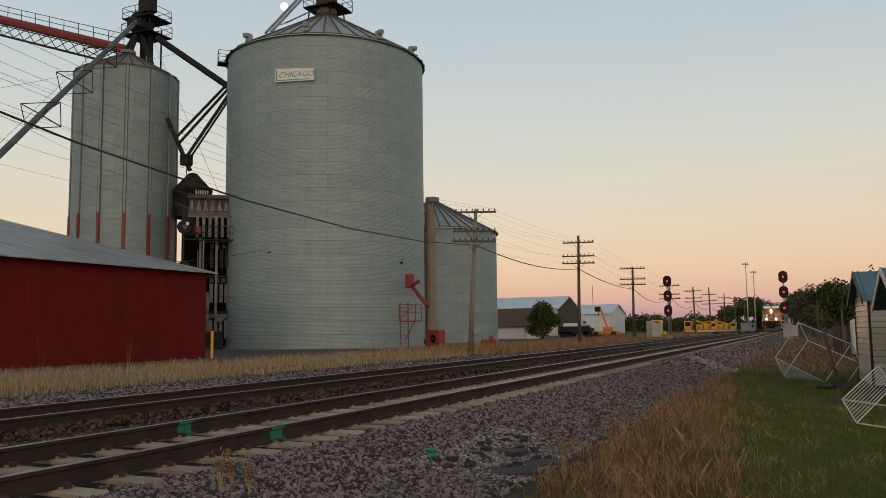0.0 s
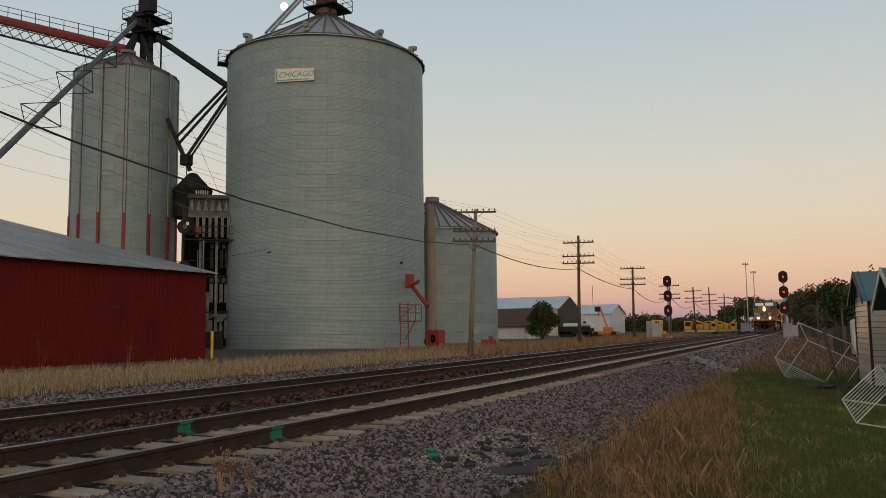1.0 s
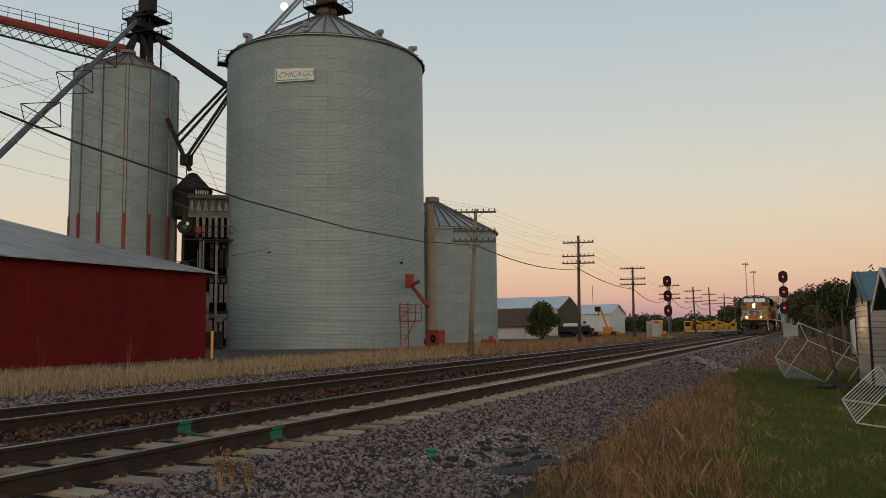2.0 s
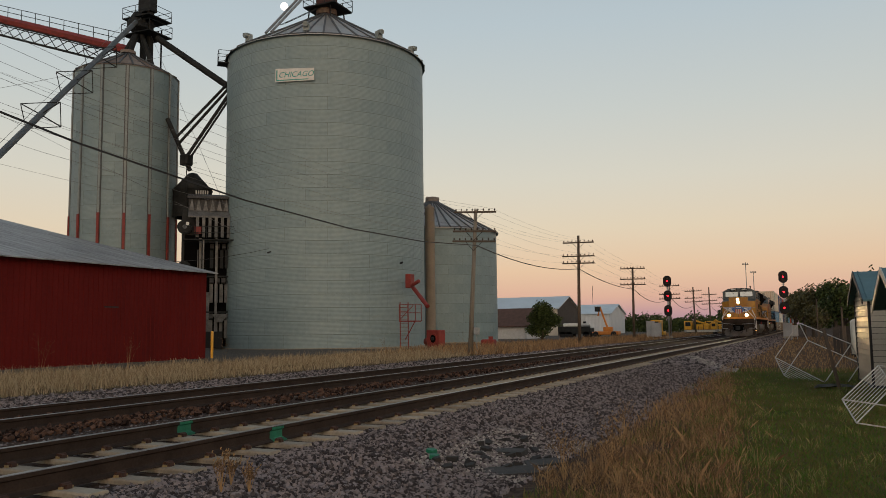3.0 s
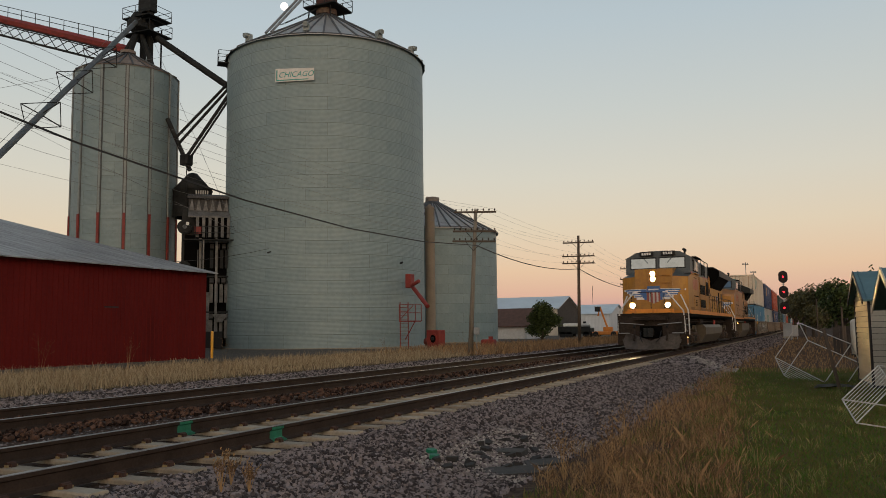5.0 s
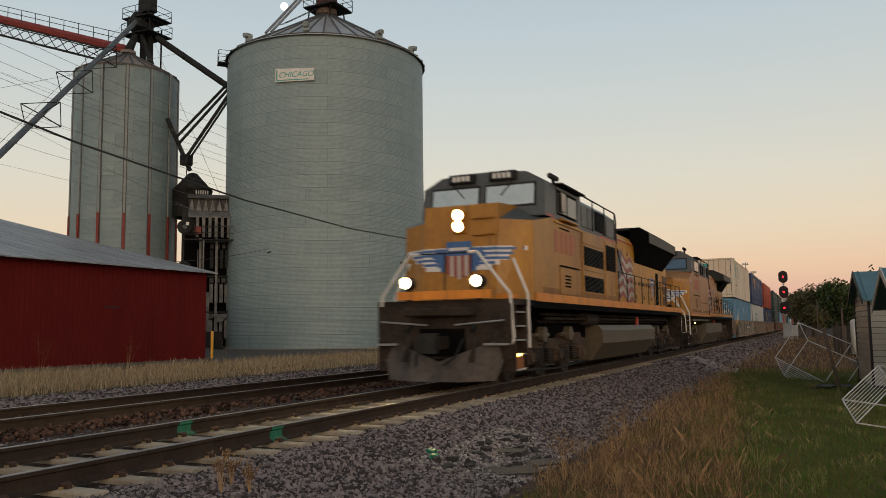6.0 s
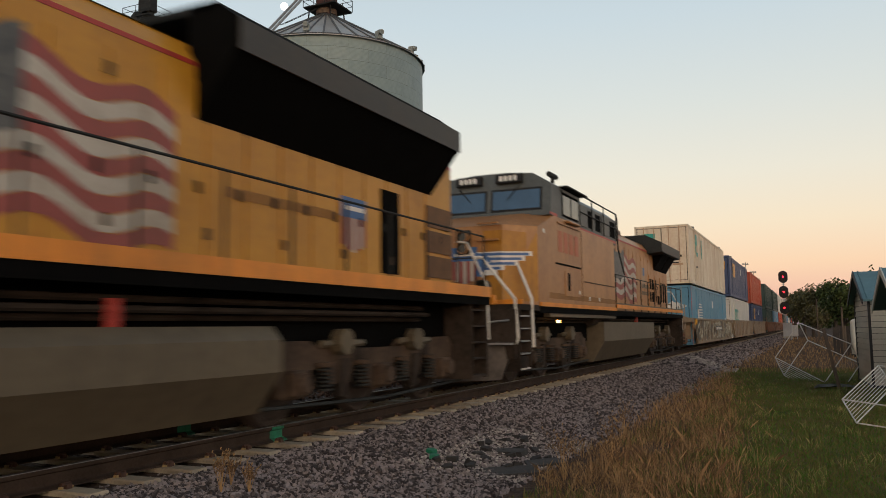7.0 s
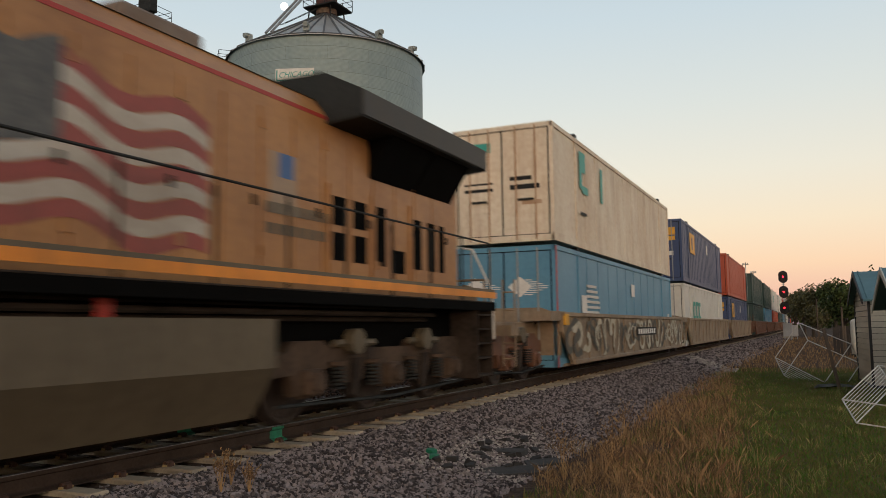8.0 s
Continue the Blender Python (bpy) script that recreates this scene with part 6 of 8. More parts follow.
        if lead:
            flag(hood_ob, e, e * 1.02, 9.5, 12.85, 2.1, 3.6)
            shield(hood_ob, e * 1.02, 16.3, 2.6, 0.33, 0.38, "x", e)
            # no hole here: a black sheet paints the opening's inner shade
            part("opening_shade", sheet(bmesh.new(), e * 1.02, 17.08, 17.66, 1.98, 3.24, e * 0.006), M["black_gap"], hood_ob)
            for k in range(3):
                part("rear_grille", sheet(bmesh.new(), e * 1.02, 18.6, 19.6, 2.0 + 0.42 * k, 2.36 + 0.42 * k, e * 0.02), M["step_brown"], hood_ob, "rusty brown rear grille")
            bars(hood_ob, e * 1.02, e, 13.66, 15.85, 2.62, 2.74, 13, M["grime_light"])
        else:
            flag(hood_ob, e, e * 1.02, 10.3, 13.9, 2.1, 3.6)
            part("faded_shield", sheet(bmesh.new(), e * 1.02, 14.95, 15.5, 2.55, 3.3, e * 0.004), M["flag_faded"], hood_ob, "faded shield decal")
            part("shield_head", sheet(bmesh.new(), e * 1.024, 15.15, 15.42, 3.0, 3.3, e * 0.004), M["blue_paint"], hood_ob)
            bars(hood_ob, e * 1.02, e, 14.9, 16.3, 2.55, 2.68, 7, M["tank_paint"])
            bars(hood_ob, e * 1.02, e, 14.9, 16.2, 2.3, 2.43, 6, M["tank_paint"])
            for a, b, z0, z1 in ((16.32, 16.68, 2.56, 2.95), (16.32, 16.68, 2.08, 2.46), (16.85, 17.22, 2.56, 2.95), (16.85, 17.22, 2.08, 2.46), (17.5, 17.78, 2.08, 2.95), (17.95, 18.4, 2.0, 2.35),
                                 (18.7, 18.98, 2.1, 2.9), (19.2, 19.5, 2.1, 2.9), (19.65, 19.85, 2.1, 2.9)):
                # black sheets on the closed hood paint the shade of openings
                part("opening_shade", sheet(bmesh.new(), e * 1.02, a, b, z0, z1, e * 0.006), M["black_gap"], hood_ob)
            for a in (16.2, 17.35, 18.55):
                part("door_post", sheet(bmesh.new(), e * 1.02, a, a + 0.06, 1.9, 3.1, e * 0.03), body, hood_ob)
        handrail(L, e, wide_end + 0.1, end - 0.2, zd, 11)
    # radiators
    if lead:
        ra, rb = 13.15, 18.8
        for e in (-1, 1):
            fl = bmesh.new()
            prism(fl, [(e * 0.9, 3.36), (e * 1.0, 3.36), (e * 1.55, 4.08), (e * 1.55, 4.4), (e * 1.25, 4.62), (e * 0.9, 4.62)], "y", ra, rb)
            # solid wedge, near-black for the shade inside the intake
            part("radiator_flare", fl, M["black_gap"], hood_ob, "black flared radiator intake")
            part("radiator_edge", B(min(e * 1.553, e * 1.575), max(e * 1.553, e * 1.575), ra + 0.03, rb, 4.06, 4.4), M["black_worn"], hood_ob)
        part("radiator_top", P([(-1.25, 4.55), (-1.25, 4.63), (1.25, 4.63), (1.25, 4.55)], "y", ra, rb), M["dark_steel"], hood_ob)
        part("tail_vent", B(-0.98, 0.98, rb + 0.02, he - 0.02, 3.95, 4.45, 0.05), body, hood_ob)
    else:
        ra, rb = 17.0, 20.9
        ra = 16.2
        part("radiator_box", P([(-1.55, 3.95), (-1.55, 4.32), (-0.95, 4.62), (0.95, 4.62), (1.55, 4.32), (1.55, 3.95), (1.0, 3.9), (-1.0, 3.9)], "y", ra, rb - 0.35), M["dark_steel"], hood_ob, "dark overhanging radiator box")
        for e in (-1, 1):
            part("radiator_edge", B(min(e * 1.552, e * 1.57), max(e * 1.552, e * 1.57), ra + 0.02, rb - 0.37, 3.97, 4.31), M["black_worn"], hood_ob)
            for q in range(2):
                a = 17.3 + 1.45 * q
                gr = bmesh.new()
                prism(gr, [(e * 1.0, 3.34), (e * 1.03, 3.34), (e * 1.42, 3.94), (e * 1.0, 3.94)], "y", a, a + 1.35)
                # solid too; its black colour stands for shade behind the intake
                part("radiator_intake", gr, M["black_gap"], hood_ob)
        part("exhaust_pipe", B(-0.4, 0.4, 13.2, 14.5, hz + 0.2, hz + 0.5, 0.04), M["rust_roof"], hood_ob)
    # seams, grab irons and grime runs on the sides
    for e in (-1, 1):
        for y in ((4.3,) if lead else (4.95,)):
            part("panel_seam", sheet(bmesh.new(), e * 1.5, y, y + 0.02, zd + 0.16, 3.5, e * 0.004), M["grime"], L)
        part("drip_rail", sheet(bmesh.new(), e * 1.5, 2.1 + 0.8 * back, cb, 3.53, 3.57, e * 0.03), body, L)
        part("hood_seam", sheet(bmesh.new(), e * 1.0, wide_end + 0.3, he - 0.1, zd + 0.14, zd + 0.18, e * 0.012), M["grime"], hood_ob)
        part("sill_grime", sheet(bmesh.new(), e * 1.5, 1.2 + back, wide_end, zd + 0.17, zd + 0.3, e * 0.003), M["grime_light"], L)
        for k in range(7):
            y = wide_end + 0.9 + k * 1.35
            part("hinge", sheet(bmesh.new(), e * 1.018, y, y + 0.08, hz - 0.62, hz - 0.5, e * 0.02), M["grime"] if lead else body, hood_ob)
            part("hinge", sheet(bmesh.new(), e * 1.018, y, y + 0.08, zd + 0.4, zd + 0.52, e * 0.02), M["grime"] if lead else body, hood_ob)
    # fuel tank
    ta, tb = (6.4, 14.05) if lead else (7.1, 14.5)
    part("fuel_tank", P([(-1.48, 0.7), (-1.48, 1.05), (-1.35, 1.2), (1.35, 1.2), (1.48, 1.05), (1.48, 0.7), (1.15, 0.24), (-1.15, 0.24)] if lead else
                        [(-1.48, 0.75), (-1.48, 1.28), (1.48, 1.28), (1.48, 0.75), (1.15, 0.2), (-1.15, 0.2)], "y", ta, tb), M["tank_paint"], L, "dusty grey fuel tank")
    for e in (-1, 1):
        for z, x in ((1.35, 1.25), (1.45, 1.15), (1.28, 1.1)):
            part("pipe_run", T((e * x, 2.0, z), (e * x, end - 2, z + 0.02), 0.035, 6), M["loco_under"], L)
        part("filler", T((e * 1.3, tb - 2.2, 1.2), (e * 1.3, tb - 2.2, 1.45), 0.06, 8), M["red_line"], L)
        part("air_reservoir", T((e * 1.2, 5.4 if lead else 6.6, 1.35), (e * 1.2, ta + 0.2, 1.35), 0.16, 12), M["loco_under"], L)
    for y in ((0.9, 14.75) if lead else (1.6, 15.6)):
        bogie(L, [y, y + 2.05, y + 4.1])
    return L


# ---- intermodal cars ----
def container(paint, label, doors=True):
    """A 16.15 m container: frame, smooth sides with posts, doors with lock rods at its front end. Local base at its front end."""
    c = empty("container")
    tagged(c, label, "container", group="stacked containers")
    Lg, h, w = 16.15, 2.88, 1.295
    part("body", B(-w + 0.03, w - 0.03, 0.06, Lg - 0.03, 0.06, h - 0.03), M[paint], c)
    for e in (-1, 1):
        part("top_rail", B(min(e * w, e * (w - 0.08)), max(e * w, e * (w - 0.08)), 0, Lg, h - 0.12, h, 0.008), M[paint], c)
        part("bottom_rail", B(min(e * w, e * (w - 0.08)), max(e * w, e * (w - 0.08)), 0, Lg, 0.0, 0.2, 0.008), M[paint], c)
        for y in (0.0, 1.98, 14.1, Lg - 0.12):
            part("post", B(min(e * w, e * (w - 0.1)) - (0.006 if e < 0 else 0), max(e * w, e * (w - 0.1)) + (0.006 if e > 0 else 0), y, y + 0.14, 0, h, 0.008), M[paint], c)
        for y in (1.95, 14.07):
            part("corner_casting", B(min(e * w, e * (w - 0.16)), max(e * w, e * (w - 0.16)), y, y + 0.2, h - 0.05, h + 0.09), M["dark_steel"], c)
        steps_ = 9 if paint in ("cream", "c_blue", "c_white") else 26
        for k in range(steps_):
            y = (2.9 + 1.2 * k) if steps_ == 9 else (0.5 + 0.58 * k)
            part("side_seam", B(min(e * (w - 0.03), e * (w - 0.018)), max(e * (w - 0.03), e * (w - 0.018)), y, y + 0.03, 0.2, h - 0.12), M[paint], c)
    part("header", B(-w, w, 0, 0.07, h - 0.12, h), M[paint], c)
    part("threshold", B(-w, w, 0, 0.07, 0, 0.16), M[paint], c)
    for z in (0.165, h - 0.13):
        part("door_gasket", B(-w + 0.1, w - 0.1, 0.004, 0.013, z - 0.012, z + 0.012), M["black_gap"], c)
    for x in (-w + 0.115, 0.0, w - 0.115):
        part("door_gasket", B(x - 0.012, x + 0.012, 0.004, 0.013, 0.15, h - 0.12), M["black_gap"], c)
    for e in (-1, 1):
        d = part("door", B(min(e * 0.015, e * (w - 0.12)), max(e * 0.015, e * (w - 0.12)), 0.015, 0.06, 0.17, h - 0.13, 0.008), M[paint], c)
        for x in (0.35, 0.85):
            part("lock_rod", T((e * x, 0.0, 0.05), (e * x, 0.0, h - 0.05), 0.022, 6), M["galv_plain"] if paint != "cream" else M["rust_stain"], d)
        for z in (0.75, 1.4, 2.1):
            part("door_rib", B(min(e * 0.1, e * 1.1), max(e * 0.1, e * 1.1), 0.005, 0.016, z, z + 0.05), M[paint], d)
        part("door_handle", B(min(e * 0.4, e * 0.8), max(e * 0.4, e * 0.8), -0.03, 0.0, 1.0, 1.05), M["dark_steel"], d)
    return c


def plate(parent, y0, y1, z0, z1, m, x=1.296):
    part("painted_panel", sheet(bmesh.new(), x, y0, y1, z0, z1, 0.005), m, parent)


def front_plate(parent, x0, x1, z0, z1, m):
    part("painted_panel", B(x0, x1, 0.008, 0.014, z0, z1), m, parent)


def well_car(first, i, paint):
    """One unit of an articulated well car: sides between two end platforms, bogies beneath. Local y from the container's front."""
    w = empty("well_car")
    tagged(w, "tan well car with sprayed paint on its sides" if i == 0 else "weathered brown well car under stacked containers", "freight car", group="well cars")
    a, b = 0.0, 18.2
    for e in (-1, 1):
        side = part("side", P([(a, 1.05), (a + 0.8, 0.3), (b - 0.8, 0.3), (b, 1.05), (b, 1.46), (a, 1.46)], "x", min(e * 1.36, e * 1.44), max(e * 1.36, e * 1.44)), M[paint], w)
        part("top_chord", B(min(e * 1.34, e * 1.5), max(e * 1.34, e * 1.5), a, b, 1.4, 1.5, 0.01), M[paint], side)
        part("bottom_chord", B(min(e * 1.36, e * 1.5), max(e * 1.36, e * 1.5), a + 0.8, b - 0.8, 0.26, 0.36, 0.01), M[paint], side)
        for k in range(13):
            y = a + 0.9 + (b - 1.8) * k / 12
            part("rib", B(min(e * 1.44, e * 1.47), max(e * 1.44, e * 1.47), y, y + 0.05, 0.36, 1.4), M[paint], side)
        part("edge_stripe", B(min(e * 1.45, e * 1.51), max(e * 1.45, e * 1.51), a + 0.0, a + 0.28, 1.2, 1.46), M["yellow_paint"] if i == 0 else M[paint], side)
    part("floor_beam", B(-1.3, 1.3, a + 0.4, b - 0.4, 0.22, 0.29), M[paint], w)
    fr, bk = (-3.6 if first else -1.1), 19.35
    for y0, y1 in ((fr, a + 0.4), (b - 0.4, bk)):
        part("end_platform", B(-0.75, 0.75, y0, y1, 0.95, 1.28, 0.02), M[paint], w)
        part("bulkhead", P([(-1.35, 0.5), (-1.35, 1.46), (-0.9, 1.62), (0.9, 1.62), (1.35, 1.46), (1.35, 0.5)], "y", (a - 0.0 if y0 < 1 else b - 0.12), (a + 0.12 if y0 < 1 else b)), M[paint], w)
        for e in (-1, 1):
            part("cross_member", B(min(e * 0.7, e * 1.4), max(e * 0.7, e * 1.4), y0 if y0 > 1 else y1 - 1.2, (y0 + 1.2) if y0 > 1 else y1, 1.3, 1.52), M[paint], w)
    if first:
        for e in (-1, 1):
            lad = bmesh.new()
            for z in (0.55, 0.85, 1.15, 1.5, 1.85):
                tube(lad, (e * 1.2, -3.3, z), (e * 1.45, -3.3, z), 0.016, 5)
            tube(lad, (e * 1.2, -3.3, 0.4), (e * 1.2, -3.3, 2.1), 0.02, 5)
            tube(lad, (e * 1.45, -3.3, 0.4), (e * 1.45, -3.3, 2.1), 0.02, 5)
            part("ladder", lad, M[paint], w)
            part("corner_plate", B(min(e * 0.75, e * 1.45), max(e * 0.75, e * 1.45), -3.5, -3.1, 1.0, 1.2), M[paint], w)
        bm = bmesh.new()
        pipe(bm, [(-0.9, -3.5, 1.2), (-0.9, -3.5, 2.1), (0.9, -3.5, 2.1), (0.9, -3.5, 1.2)], 0.025, 5)
        part("end_rail", bm, M[paint], w)
        part("brake_wheel", T((0.5, -3.52, 1.75), (0.5, -3.56, 1.75), 0.26, 14), M[paint], w)
        coupler(w, -3.6, -0.7)
        bogie(w, [-2.75, -0.98], 0.46, 0.82, "well_brown")
    bogie(w, [18.3, 20.05], 0.46, 0.82, "well_brown")
    return w


def sprayed_letters(w):
    """Loose sprayed swirls that run along the leading well car's side."""
    rnd = random.Random(5)
    for e in (1,):
        y = 0.7
        while y < 17.2:
            bm = bmesh.new()
            n = 16
            r0, r1 = rnd.uniform(0.22, 0.45), rnd.uniform(0.05, 0.11)
            cz = rnd.uniform(0.75, 1.0)
            a0, a1 = rnd.uniform(0, 6), rnd.uniform(3.2, 6.0)
            row = []
            for k in range(n + 1):
                a = a0 + a1 * k / n
                ry = r0 * (1 + 0.4 * math.sin(2 * a + y))
                row.append([bm.verts.new((e * 1.475, y + (ry + s * r1) * math.cos(a) * 1.1, min(1.38, max(0.38, cz + (ry + s * r1) * math.sin(a))))) for s in (-1, 1)])
            for p, q in zip(row, row[1:]):
                bm.faces.new((p[0], q[0], q[1], p[1]))
            part("sprayed_swirl", bm, M["spray" if rnd.random() < 0.62 else "spray_dark"], w, "loose sprayed swirl of paint")
            y += rnd.uniform(0.28, 0.6)
    part("mark_board", sheet(bmesh.new(), 1.478, 8.2, 11.6, 0.85, 1.12, 0.004), M["black_paint"], w)
    for k in range(8):
        part("mark_bar", sheet(bmesh.new(), 1.483, 8.4 + 0.38 * k, 8.65 + 0.38 * k, 0.9, 1.07, 0.004), M["white_paint"], w)


def build_train():
    for kind, d in ((0, 0.0), (1, 21.6)):
        TRAIN.append((locomotive(kind), d))
    units = [(47.1, "cream", "c_blue", "well_tan"), (67.0, "c_navy", "c_white", "well_tan"), (87.2, "c_red", "c_navy", "well_tan"), (111.5, "c_green", "c_green", "well_brown"),
             (131.8, "c_green", "c_blue", "well_brown"), (152.2, "c_white", "c_red", "well_brown"), (176.5, "c_white", "c_green", "well_brown"), (196.8, "c_red", "c_blue", "well_brown"),
             (217.0, "c_green", "c_white", "well_brown"), (241.0, "c_blue", "c_navy", "well_brown"), (261.2, "c_white", "c_red", "well_brown"), (281.4, "c_navy", "c_green", "well_brown")]
    words = {"cream": "rust-streaked cream container with teal lettering blocks", "c_blue": "mid-blue container with a pale diamond emblem", "c_navy": "navy blue container with a yellow square", "c_white": "white container with dark teal lettering blocks",
             "c_red": "orange-red container in a well car", "c_green": "dark green container in a well car"}
    made = {}
    for i, (d, up, low, paint) in enumerate(units):
        w = well_car(i % 3 == 0, i, paint)
        if i == 0:
            sprayed_letters(w)
        TRAIN.append((w, d))
        for p, z in ((low, 0.22), (up, 3.2)):
            c = container(p, words[p])
            if p == "cream":
                for y0, y1, z0, z1 in ((2.35, 2.95, 2.05, 2.6), (2.35, 2.6, 1.6, 2.05), (4.6, 4.85, 1.5, 2.5), (2.6, 3.2, 1.5, 1.7)):
                    plate(c, y0, y1, z0, z1, M["teal_sign"])
                front_plate(c, -0.9, -0.3, 2.25, 2.5, M["teal_sign"])
                front_plate(c, 0.2, 0.75, 1.5, 1.6, M["black_paint"])
                front_plate(c, 0.2, 0.95, 1.28, 1.4, M["black_paint"])
                front_plate(c, -1.0, -0.25, 1.42, 1.5, M["black_paint"])
                front_plate(c, -1.0, -0.25, 1.28, 1.36, M["black_paint"])
                front_plate(c, 0.5, 1.0, 0.9, 1.0, M["rust_stain"])
                plate(c, 2.4, 3.0, 0.9, 0.98, M["black_paint"])
            elif p == "c_blue":
                for s in (0, 1):
                    for k in range(8):
                        q = abs(k - 3.5) / 4
                        plate(c, 2.6 + 0.75 * q * 0.3, 4.2 - 0.5 * q, 1.0 + 0.14 * k, 1.07 + 0.14 * k, M["white_paint"])
                        if s == 0:
                            for x in (-0.65, 0.55):
                                front_plate(c, x - 0.05, x + 0.5 * (1 - q) + 0.1, 1.7 + 0.05 * k, 1.72 + 0.05 * k, M["white_paint"])
                for x in (-0.75, 0.4):
                    dm = bmesh.new()
                    prism(dm, [(x - 0.3, 1.9), (x, 1.65), (x + 0.3, 1.9), (x, 2.15)], "y", 0.003, 0.009)
                    part("emblem_diamond", dm, M["white_paint"], c)
                plate(c, 2.25, 2.75, 1.3, 1.75, M["white_paint"])
                plate(c, 6.0, 7.3, 0.15, 0.75, M["red_line"])
                bars(c, 1.296, 1, 7.5, 10.6, 0.3, 0.72, 6, M["white_paint"])
                plate(c, 8.4, 8.9, 1.9, 2.3, M["white_paint"])
                plate(c, 0.0, 0.1, 0.0, 2.86, M["red_line"], 1.303)
                plate(c, 15.2, 15.5, 1.0, 1.4, M["white_paint"])
            elif p == "c_navy":
                plate(c, 2.6, 4.3, 1.5, 2.5, M["yellow_paint"])
                plate(c, 3.2, 3.5, 1.7, 2.3, M["c_navy"], 1.302)
                front_plate(c, -0.1, 1.0, 1.9, 2.5, M["yellow_paint"])
                front_plate(c, 0.1, 0.9, 1.2, 1.45, M["white_paint"])
                plate(c, 9.0, 9.5, 1.9, 2.4, M["white_paint"])
            elif p == "c_white":
                for y in (2.9, 3.9, 4.9):
                    plate(c, y, y + 0.7, 1.2, 2.1, M["teal_sign"])
                    plate(c, y + 0.25, y + 0.7, 1.4, 1.9, M["c_white"], 1.302)
            c["height_on_car"] = z
            TRAIN.append((c, d))


build_train()


def along(s):
    """The pose on the near track at s metres from the camera's cross line."""
    return -LC + BEND * s * s if s > 0 else -LC, math.degrees(math.atan(-2 * BEND * max(s, 0)))


def motions():
    ts = [0.5 * k for k in range(17)]
    for thing, d in TRAIN:
        rows = []
        z = thing["height_on_car"] if "height_on_car" in thing else 0.0
        for t in ts:
            s = NOSE0 + d - SPEED * t
            x, a = along(s)
            rows.append((t, pose(x, s, z, 0, 0, a)))
        walk(thing, rows)
    # the wheels roll with the train
    for w, y, r in WHEELSETS[:20]:
        walk(w, [(k / FPS, pose(0, y, r, math.degrees(SPEED * k / FPS / r) % 360, 0, 0)) for k in range(8 * FPS + 1)])


# ---- signals and lineside things ----
M["signal_red"] = mat("lit_red_signal", (0.8, 0.05, 0.08), None, 0.3, emit=(1.0, 0.012, 0.03, 4), bump=0)
M["case_grey"] = mat("grey_case_paint", (0.42, 0.44, 0.45), (0.3, 0.31, 0.32), 0.5, 0, 1.5, 12)
M["leaf"] = mat("dark_leaf", (0.07, 0.095, 0.028), (0.026, 0.04, 0.012), 0.75, 0, 0.6, 8, 0, island=0.8, spec=0.2)
M["leaf_dusk"] = mat("autumn_leaf", (0.12, 0.105, 0.035), (0.055, 0.055, 0.02), 0.7, 0, 0.6, 8, 0, island=0.8)
M["bark"] = mat("bark", (0.09, 0.07, 0.05), (0.04, 0.03, 0.025), 0.9, 0, 3, 25, 0.4, 0.02, (4, 4, 0.6))


def signal(x, y, zs):
    s = empty("railway_signal", pose(x, y, -0.5))
    tagged(s, "three-head railway signal showing red lights", "railway signal", group="railway signals")
    smooth(part("mast", T((0, 0.25, 0), (0, 0.25, zs[0] + 1.0), 0.085, 10), M["galv_plain"], s))
    part("base", B(-0.35, 0.35, -0.1, 0.6, 0, 0.35, 0.03), M["concrete"], s)
    for z in zs:
        z += 0.5
        prof = [(0.5 * math.cos(a), z + (0.25 if math.sin(a) > 0 else -0.25) + 0.45 * math.sin(a)) for a in [2 * math.pi * (k + 0.5) / 20 for k in range(20)]]
        h = part("backing", P(prof, "y", 0.0, 0.05), M["black_paint"], s)
        part("lamp_case", B(-0.22, 0.22, 0.05, 0.3, z - 0.4, z + 0.4, 0.03), M["black_paint"], h)
        for k in (-0.33, 0.0, 0.33):
            lit = abs(k) < 0.01
            part("lens", T((0, -0.03, z + k), (0, 0.0, z + k), 0.105, 12), M["signal_red"] if lit else M["glass_dark"], h, "lit red lens" if lit else "dark unlit lens")
            hood = bmesh.new()
            lathe_arc(hood, 0.15, -0.3, 0.0, z + k)
            part("hood", hood, M["black_paint"], h)
    lad = bmesh.new()
    for e in (-0.16, 0.16):
        tube(lad, (e, 0.75, 0), (e, 0.5, zs[0] + 0.7), 0.02, 4)
    for k in range(20):
        f = k / 20
        tube(lad, (-0.16, 0.75 - 0.25 * f, (zs[0] + 0.7) * f), (0.16, 0.75 - 0.25 * f, (zs[0] + 0.7) * f), 0.015, 4)
    part("ladder", lad, M["galv_plain"], s)
    return s


def lathe_arc(bm, r, y0, y1, z):
    n = 8
    row = [(bm.verts.new((r * math.cos(math.pi * k / n), y0, z + r * math.sin(math.pi * k / n))), bm.verts.new((r * math.cos(math.pi * k / n), y1, z + r * math.sin(math.pi * k / n)))) for k in range(n + 1)]
    for a, b in zip(row, row[1:]):
        bm.faces.new((a[0], b[0], b[1], a[1]))


signal(-17.3, 104.0, (6.74, 4.89, 3.05))
signal(-3.72, 101.0, (6.62, 4.87, 3.05))


